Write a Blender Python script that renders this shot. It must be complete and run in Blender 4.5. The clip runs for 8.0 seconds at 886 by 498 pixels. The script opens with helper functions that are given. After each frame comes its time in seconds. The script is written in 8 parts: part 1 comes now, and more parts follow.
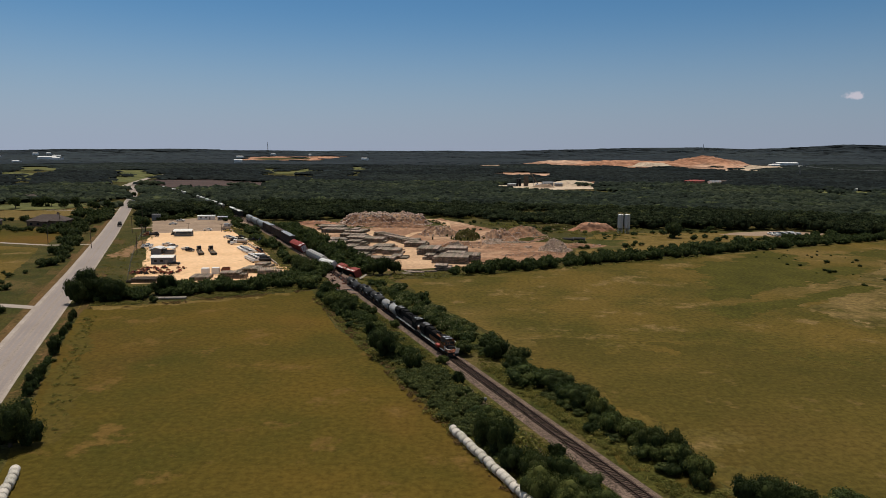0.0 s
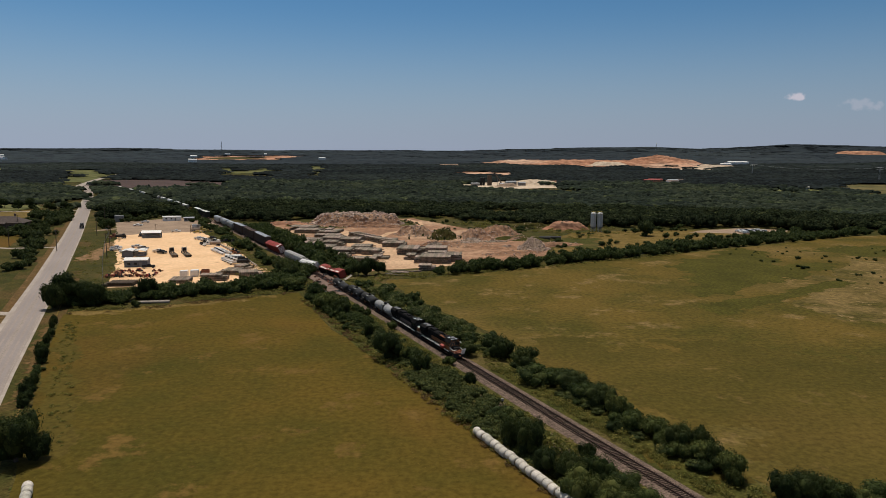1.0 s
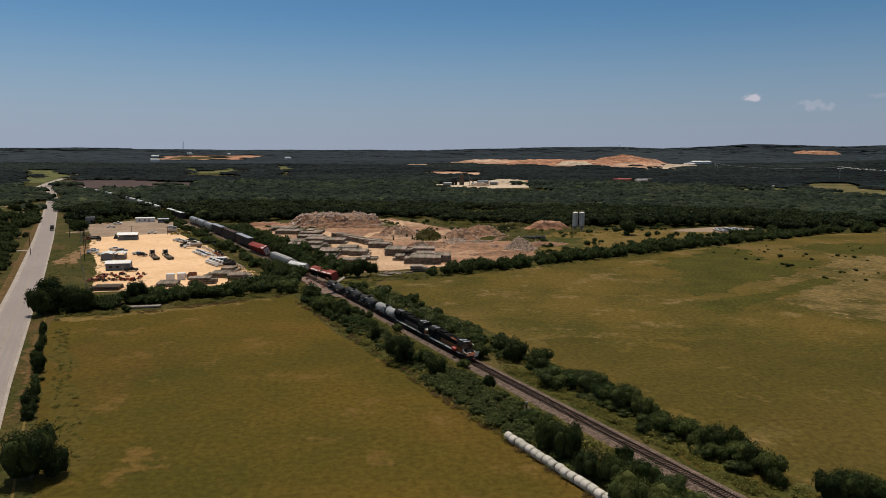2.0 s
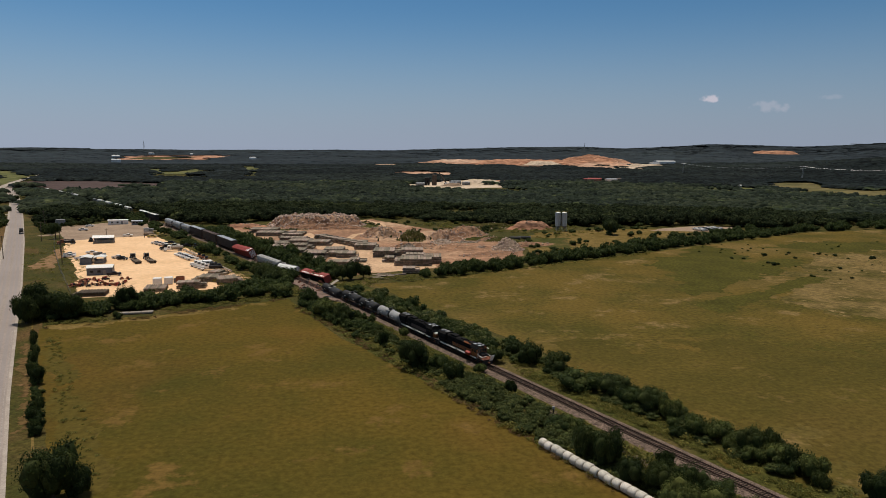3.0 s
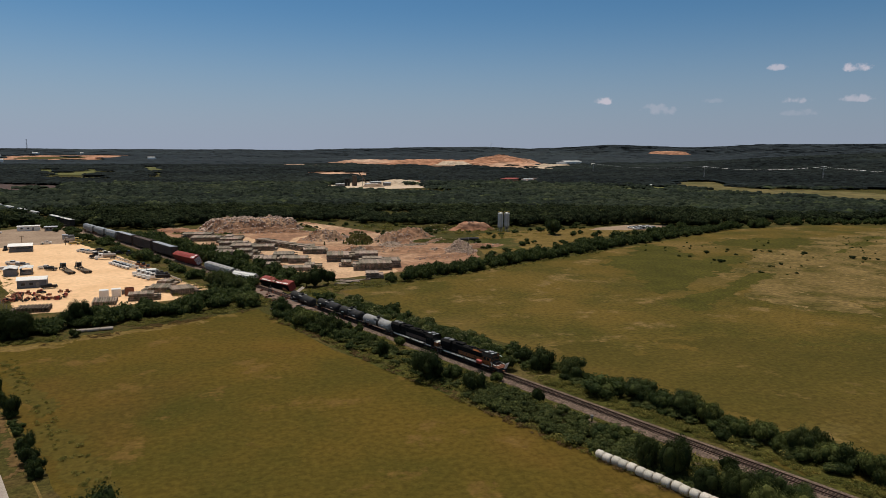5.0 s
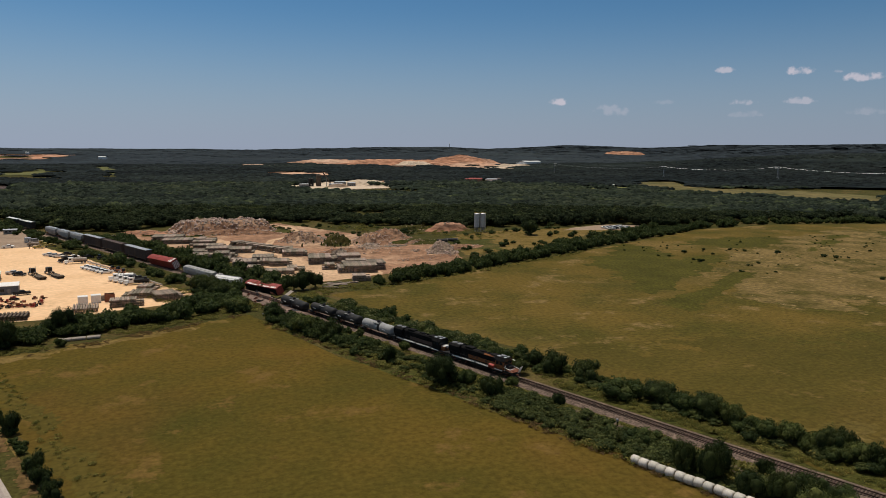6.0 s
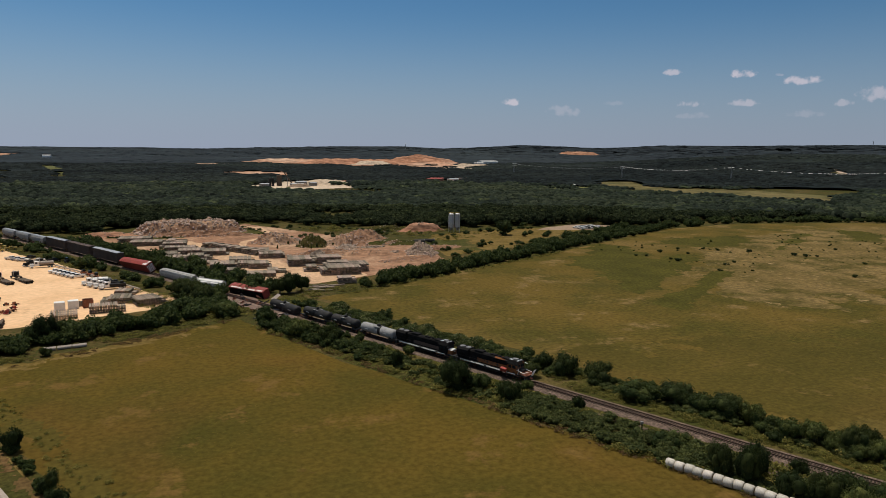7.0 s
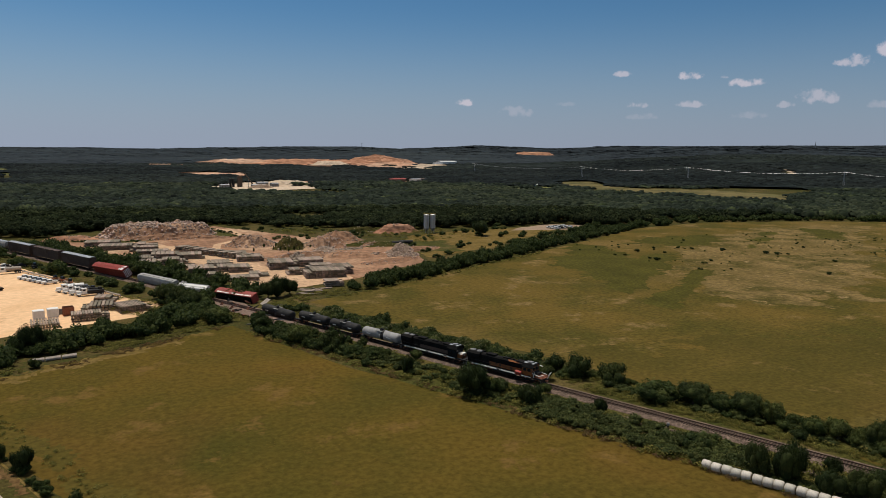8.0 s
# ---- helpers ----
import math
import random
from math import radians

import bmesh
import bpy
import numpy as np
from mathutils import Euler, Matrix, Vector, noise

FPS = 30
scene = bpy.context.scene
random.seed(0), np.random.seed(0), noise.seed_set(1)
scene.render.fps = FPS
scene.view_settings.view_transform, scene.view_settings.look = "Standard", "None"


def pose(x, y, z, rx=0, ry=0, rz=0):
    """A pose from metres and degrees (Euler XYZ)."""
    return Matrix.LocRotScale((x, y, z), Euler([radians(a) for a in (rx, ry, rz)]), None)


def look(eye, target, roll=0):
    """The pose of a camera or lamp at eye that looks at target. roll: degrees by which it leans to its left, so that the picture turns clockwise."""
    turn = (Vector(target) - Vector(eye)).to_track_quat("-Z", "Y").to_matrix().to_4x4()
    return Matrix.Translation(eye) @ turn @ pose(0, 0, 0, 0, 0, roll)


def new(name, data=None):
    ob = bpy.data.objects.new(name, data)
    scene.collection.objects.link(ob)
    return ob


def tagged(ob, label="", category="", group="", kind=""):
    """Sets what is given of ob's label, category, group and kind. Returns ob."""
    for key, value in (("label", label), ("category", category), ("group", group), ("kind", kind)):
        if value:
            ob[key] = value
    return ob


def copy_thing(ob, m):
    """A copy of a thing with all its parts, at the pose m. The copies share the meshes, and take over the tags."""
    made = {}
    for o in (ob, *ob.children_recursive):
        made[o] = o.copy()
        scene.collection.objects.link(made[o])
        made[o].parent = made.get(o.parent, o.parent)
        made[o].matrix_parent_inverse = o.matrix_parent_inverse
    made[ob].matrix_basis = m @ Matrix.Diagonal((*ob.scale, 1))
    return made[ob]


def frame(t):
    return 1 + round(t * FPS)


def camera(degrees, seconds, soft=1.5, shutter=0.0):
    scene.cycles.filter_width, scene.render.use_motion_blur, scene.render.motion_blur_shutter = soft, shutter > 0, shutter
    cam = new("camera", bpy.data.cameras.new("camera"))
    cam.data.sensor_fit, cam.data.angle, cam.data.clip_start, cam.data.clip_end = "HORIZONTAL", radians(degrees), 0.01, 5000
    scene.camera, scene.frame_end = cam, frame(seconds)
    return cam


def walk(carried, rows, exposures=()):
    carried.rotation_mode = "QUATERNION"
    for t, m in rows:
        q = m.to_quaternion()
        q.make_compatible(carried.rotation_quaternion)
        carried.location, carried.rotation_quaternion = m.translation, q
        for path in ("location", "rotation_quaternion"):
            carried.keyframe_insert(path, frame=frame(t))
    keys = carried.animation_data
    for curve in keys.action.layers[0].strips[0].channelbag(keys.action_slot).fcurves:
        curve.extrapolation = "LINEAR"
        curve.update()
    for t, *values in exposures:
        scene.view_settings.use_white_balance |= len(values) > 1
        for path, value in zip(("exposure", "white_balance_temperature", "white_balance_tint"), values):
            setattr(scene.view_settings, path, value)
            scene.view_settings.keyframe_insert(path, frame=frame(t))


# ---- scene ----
cam = camera(64.8, 8.0, soft=0.65)
PATH = [
    (0, (0.564, 0.614, 50.964), (0.552, 2.595, 50.689), 0.3),
    (0.5, (-5.412, 1.585, 50.876), (-5.361, 3.565, 50.6), 0.3),
    (1, (-11.306, 2.748, 50.77), (-11.193, 4.726, 50.494), 0.3),
    (1.5, (-16.987, 4.372, 50.719), (-16.822, 6.346, 50.443), 0.3),
    (3, (-33.742, 11.01, 50.863), (-33.43, 12.966, 50.587), 0.3),
    (3.5, (-39.344, 13.696, 50.929), (-38.976, 15.643, 50.654), 0.3),
    (4, (-45.029, 16.677, 51.001), (-44.594, 18.61, 50.726), 0.4),
    (4.5, (-50.696, 19.848, 51.061), (-50.186, 21.762, 50.786), 0.4),
    (6, (-67.164, 30.068, 51.315), (-66.472, 31.924, 51.041), 0.5),
    (6.5, (-72.607, 33.838, 51.369), (-71.853, 35.67, 51.095), 0.6),
    (7, (-78.03, 37.764, 51.399), (-77.217, 39.571, 51.125), 0.7),
    (7.5, (-83.365, 41.782, 51.42), (-82.494, 43.562, 51.146), 0.7),
    (8, (-88.615, 45.918, 51.439), (-87.687, 47.669, 51.167), 0.7),
]
walk(cam, [(t, look(eye, target, roll)) for t, eye, target, roll in PATH], [(0, -0.55), (8, -0.55)])

# ---- light ----
SUN_DIR = Vector((-0.05, 0.27, 0.95)).normalized()
sun = new("sun", bpy.data.lights.new("sun", "SUN"))
sun.data.energy, sun.data.angle, sun.data.color = 5.0, radians(0.53), (1.0, 0.93, 0.82)
sun.matrix_world = look((0, 0, 300), Vector((0, 0, 300)) - SUN_DIR)
world = bpy.data.worlds.new("sky")
scene.world = world
world.use_nodes = True
wt = world.node_tree
sky = wt.nodes.new("ShaderNodeTexSky")
sky.sky_type, sky.sun_disc = "NISHITA", False
sky.sun_elevation = math.asin(SUN_DIR.z)
sky.sun_rotation = math.atan2(SUN_DIR.x, SUN_DIR.y)
sky.altitude, sky.air_density, sky.dust_density, sky.ozone_density = 250, 1.0, 0.0, 6.0
wt.nodes["Background"].inputs["Strength"].default_value = 0.081
# summer haze: the blue of the sky pales towards the horizon
tint = wt.nodes.new("ShaderNodeMix")
tint.data_type, tint.blend_type = "RGBA", "MULTIPLY"
tint.inputs[0].default_value, tint.inputs[7].default_value = 1.0, (0.70, 1.0, 1.10, 1)
wt.links.new(sky.outputs[0], tint.inputs[6])
where = wt.nodes.new("ShaderNodeSeparateXYZ")
wt.links.new(wt.nodes.new("ShaderNodeTexCoord").outputs["Generated"], where.inputs[0])
low = wt.nodes.new("ShaderNodeMapRange")
low.interpolation_type = "SMOOTHSTEP"
low.inputs["From Min"].default_value, low.inputs["From Max"].default_value = -0.02, 0.21
low.inputs["To Min"].default_value, low.inputs["To Max"].default_value = 1.0, 0.0
wt.links.new(where.outputs["Z"], low.inputs["Value"])
haze = wt.nodes.new("ShaderNodeMix")
haze.data_type = "RGBA"
haze.inputs[7].default_value = (5.0, 5.8, 7.5, 1)
wt.links.new(low.outputs[0], haze.inputs[0])
wt.links.new(tint.outputs[2], haze.inputs[6])
# overhead the summer sky is milky
high_up = wt.nodes.new("ShaderNodeMapRange")
high_up.interpolation_type = "SMOOTHSTEP"
high_up.inputs["From Min"].default_value, high_up.inputs["From Max"].default_value = 0.22, 0.6
high_up.inputs["To Min"].default_value, high_up.inputs["To Max"].default_value = 1.0, 0.25
wt.links.new(where.outputs["Z"], high_up.inputs["Value"])
milky = wt.nodes.new("ShaderNodeHueSaturation")
wt.links.new(high_up.outputs[0], milky.inputs["Saturation"])
wt.links.new(haze.outputs[2], milky.inputs["Color"])
west_glow = wt.nodes.new("ShaderNodeMapRange")
west_glow.inputs["From Min"].default_value, west_glow.inputs["From Max"].default_value = -0.5, 0.8
west_glow.inputs["To Min"].default_value, west_glow.inputs["To Max"].default_value = 1.15, 0.94
wt.links.new(where.outputs["X"], west_glow.inputs["Value"])
wt.links.new(west_glow.outputs[0], milky.inputs["Value"])
sky_colour = milky.outputs[0]


def sky_node(kind, *links, **values):
    """One node of the sky, with its inputs linked or set in order."""
    node = wt.nodes.new(kind)
    node_mode = values.get("operation")
    if node_mode:
        node.operation = node_mode
    if values.get("interpolation_type"):
        node.interpolation_type = values["interpolation_type"]
    for i, v in enumerate(links):
        if isinstance(v, bpy.types.NodeSocket):
            wt.links.new(v, node.inputs[i])
        elif v is not None:
            node.inputs[i].default_value = v
    return node


# small fair-weather clouds low in the sky: azimuth, elevation, half width, half height, density
CLOUDS = ((29.6, 3.99, 0.0152, 0.0084, 0.80), (41.75, 6.18, 0.0152, 0.0063, 0.65), (47.03, 5.97, 0.0202, 0.0084, 0.80), (50.89, 5.36, 0.0314, 0.0084, 0.75), (43.20, 3.83, 0.0223, 0.0068, 0.50), (47.09, 3.89, 0.0233, 0.0074, 0.50), (53.50, 3.77, 0.0172, 0.0063, 0.40), (55.46, 4.24, 0.0324, 0.0137, 0.50))
CLOUDS += ((57.81, 6.57, 0.0283, 0.0105, 0.65), (59.34, 7.30, 0.0121, 0.0179, 0.80), (33.74, 3.32, 0.0243, 0.0116, 0.25), (49.29, 5.85, 0.0071, 0.0037, 0.30), (37.52, 3.91, 0.0202, 0.0047, 0.15), (59.45, 3.64, 0.0202, 0.0074, 0.25), (51.29, 2.99, 0.0304, 0.0074, 0.18), (43.62, 2.95, 0.0304, 0.0063, 0.15))
toward = wt.nodes.new("ShaderNodeTexCoord").outputs["Generated"]
puff = sky_node("ShaderNodeTexNoise", toward)
puff.inputs["Scale"].default_value, puff.inputs["Detail"].default_value, puff.inputs["Roughness"].default_value = 75, 5, 0.55
for az, el, wide, high, dense in CLOUDS:
    a, e = radians(az), radians(el)
    to = Vector((math.sin(a) * math.cos(e), math.cos(a) * math.cos(e), math.sin(e)))
    right = Vector((math.cos(a), -math.sin(a), 0))
    up = right.cross(to)
    across = sky_node("ShaderNodeVectorMath", toward, tuple(right / (wide * 0.78)), operation="DOT_PRODUCT").outputs["Value"]
    above = sky_node("ShaderNodeMath", sky_node("ShaderNodeVectorMath", toward, tuple(up / (high * 0.8)), operation="DOT_PRODUCT").outputs["Value"], 0.0, operation="ADD").outputs[0]
    # the underside is flatter than the top
    above = sky_node("ShaderNodeMath", sky_node("ShaderNodeMath", above, -1.6, operation="MULTIPLY").outputs[0], above, operation="MAXIMUM").outputs[0]
    reach = sky_node("ShaderNodeMath", across, 2.0, operation="POWER").outputs[0]
    reach = sky_node("ShaderNodeMath", above, above, reach, operation="MULTIPLY_ADD").outputs[0]
    edge = sky_node("ShaderNodeMath", puff.outputs["Fac"], 5.0, -1.7, operation="MULTIPLY_ADD").outputs[0]
    body = sky_node("ShaderNodeMath", edge, reach, operation="SUBTRACT").outputs[0]
    fac = sky_node("ShaderNodeMapRange", body, interpolation_type="SMOOTHSTEP")
    fac.inputs["From Min"].default_value, fac.inputs["From Max"].default_value, fac.inputs["To Max"].default_value = -0.35, 0.9, dense
    ahead = sky_node("ShaderNodeMath", sky_node("ShaderNodeVectorMath", toward, tuple(to), operation="DOT_PRODUCT").outputs["Value"], 0.9, operation="GREATER_THAN").outputs[0]
    fac = sky_node("ShaderNodeMath", fac.outputs[0], ahead, operation="MULTIPLY").outputs[0]
    lay = wt.nodes.new("ShaderNodeMix")
    lay.data_type = "RGBA"
    lay.inputs[7].default_value = (10.5, 9.8, 11.0, 1)
    wt.links.new(fac, lay.inputs[0])
    wt.links.new(sky_colour, lay.inputs[6])
    sky_colour = lay.outputs[2]
wt.links.new(sky_colour, wt.nodes["Background"].inputs["Color"])


# ---- materials ----
def mat(name, a, b=None, scale=1.0, rough=0.8, metal=0.0, bump=0.0, fine=None, amount=0.5, third=None, coords="Object", random_hue=0.0, island=0.0, stretch=None, contrast=(0.35, 0.65), transl=0.0, wear=None):
    """Principled surface: a to b by broad noise, fine grain over it, bump, and variation from object to object or island to island."""
    m = bpy.data.materials.new(name)
    m.use_nodes = True
    nt = m.node_tree
    n, l = nt.nodes, nt.links
    p = n["Principled BSDF"]
    p.inputs["Roughness"].default_value, p.inputs["Metallic"].default_value = rough, metal
    p.inputs["Specular IOR Level"].default_value = 0.05 if rough >= 0.9 else (0.15 if transl else 0.35)
    b = b or tuple(c * 0.75 for c in a)
    co = n.new("ShaderNodeTexCoord").outputs[coords] if coords != "World" else n.new("ShaderNodeNewGeometry").outputs["Position"]
    if stretch:
        mp = n.new("ShaderNodeMapping")
        mp.inputs["Scale"].default_value = stretch[:3]
        if len(stretch) > 3:
            mp.inputs["Rotation"].default_value[2] = radians(stretch[3])
        l.new(co, mp.inputs["Vector"])
        co = mp.outputs[0]

    def noise_at(s, detail=6.0, roughness=0.6):
        t = n.new("ShaderNodeTexNoise")
        t.inputs["Scale"].default_value, t.inputs["Detail"].default_value, t.inputs["Roughness"].default_value = s, detail, roughness
        l.new(co, t.inputs["Vector"])
        return t.outputs["Fac"]

    def ramp(fac, lo, hi):
        r = n.new("ShaderNodeMapRange")
        r.inputs["From Min"].default_value, r.inputs["From Max"].default_value = lo, hi
        l.new(fac, r.inputs["Value"])
        return r.outputs[0]

    def mix(fac, x, y, mode="MIX"):
        q = n.new("ShaderNodeMix")
        q.data_type, q.blend_type = "RGBA", mode
        for sock, v in ((q.inputs[0], fac), (q.inputs[6], x), (q.inputs[7], y)):
            if isinstance(v, (int, float)):
                sock.default_value = v
            elif isinstance(v, tuple):
                sock.default_value = (*v, 1)
            else:
                l.new(v, sock)
        return q.outputs[2]

    col = mix(ramp(noise_at(scale), *contrast), a, b)
    if third:
        col = mix(ramp(noise_at(scale * 0.31, 4.0), 0.5, 0.68), col, third)
    if wear:
        col = mix(ramp(noise_at(wear[3], 8.0, 0.7), wear[4], wear[4] + 0.07), col, wear[:3])
    grain = noise_at(fine or scale * 9, 5.0, 0.65)
    g = n.new("ShaderNodeMapRange")
    g.inputs["From Min"].default_value, g.inputs["From Max"].default_value = 0.33, 0.67
    g.inputs["To Min"].default_value, g.inputs["To Max"].default_value = 1 - amount, 1 + amount * 0.6
    l.new(grain, g.inputs["Value"])
    cc = n.new("ShaderNodeCombineColor")
    for i in range(3):
        l.new(g.outputs[0], cc.inputs[i])
    col = mix(1.0, col, cc.outputs[0], "MULTIPLY")
    for out, amt in ((("ShaderNodeObjectInfo", "Random"), random_hue), (("ShaderNodeNewGeometry", "Random Per Island"), island)):
        if amt:
            v = n.new(out[0]).outputs[out[1]]
            h = n.new("ShaderNodeHueSaturation")
            for k, lo, hi in (("Value", 1 - amt, 1 + amt), ("Hue", 0.5 + amt * 0.07, 0.5 - amt * 0.05)):
                r = n.new("ShaderNodeMapRange")
                r.inputs["To Min"].default_value, r.inputs["To Max"].default_value = lo, hi
                l.new(v, r.inputs["Value"])
                l.new(r.outputs[0], h.inputs[k])
            l.new(col, h.inputs["Color"])
            col = h.outputs[0]
    l.new(col, p.inputs["Base Color"])
    if bump:
        bp = n.new("ShaderNodeBump")
        bp.inputs["Strength"].default_value, bp.inputs["Distance"].default_value = 0.6, bump
        l.new(grain, bp.inputs["Height"])
        l.new(bp.outputs[0], p.inputs["Normal"])
    if transl:
        p.inputs["Transmission Weight"].default_value = 0
        tr = n.new("ShaderNodeBsdfTranslucent")
        l.new(col, tr.inputs["Color"])
        ms = n.new("ShaderNodeMixShader")
        ms.inputs[0].default_value = transl
        l.new(p.outputs[0], ms.inputs[1])
        l.new(tr.outputs[0], ms.inputs[2])
        l.new(ms.outputs[0], n["Material Output"].inputs["Surface"])
    return m


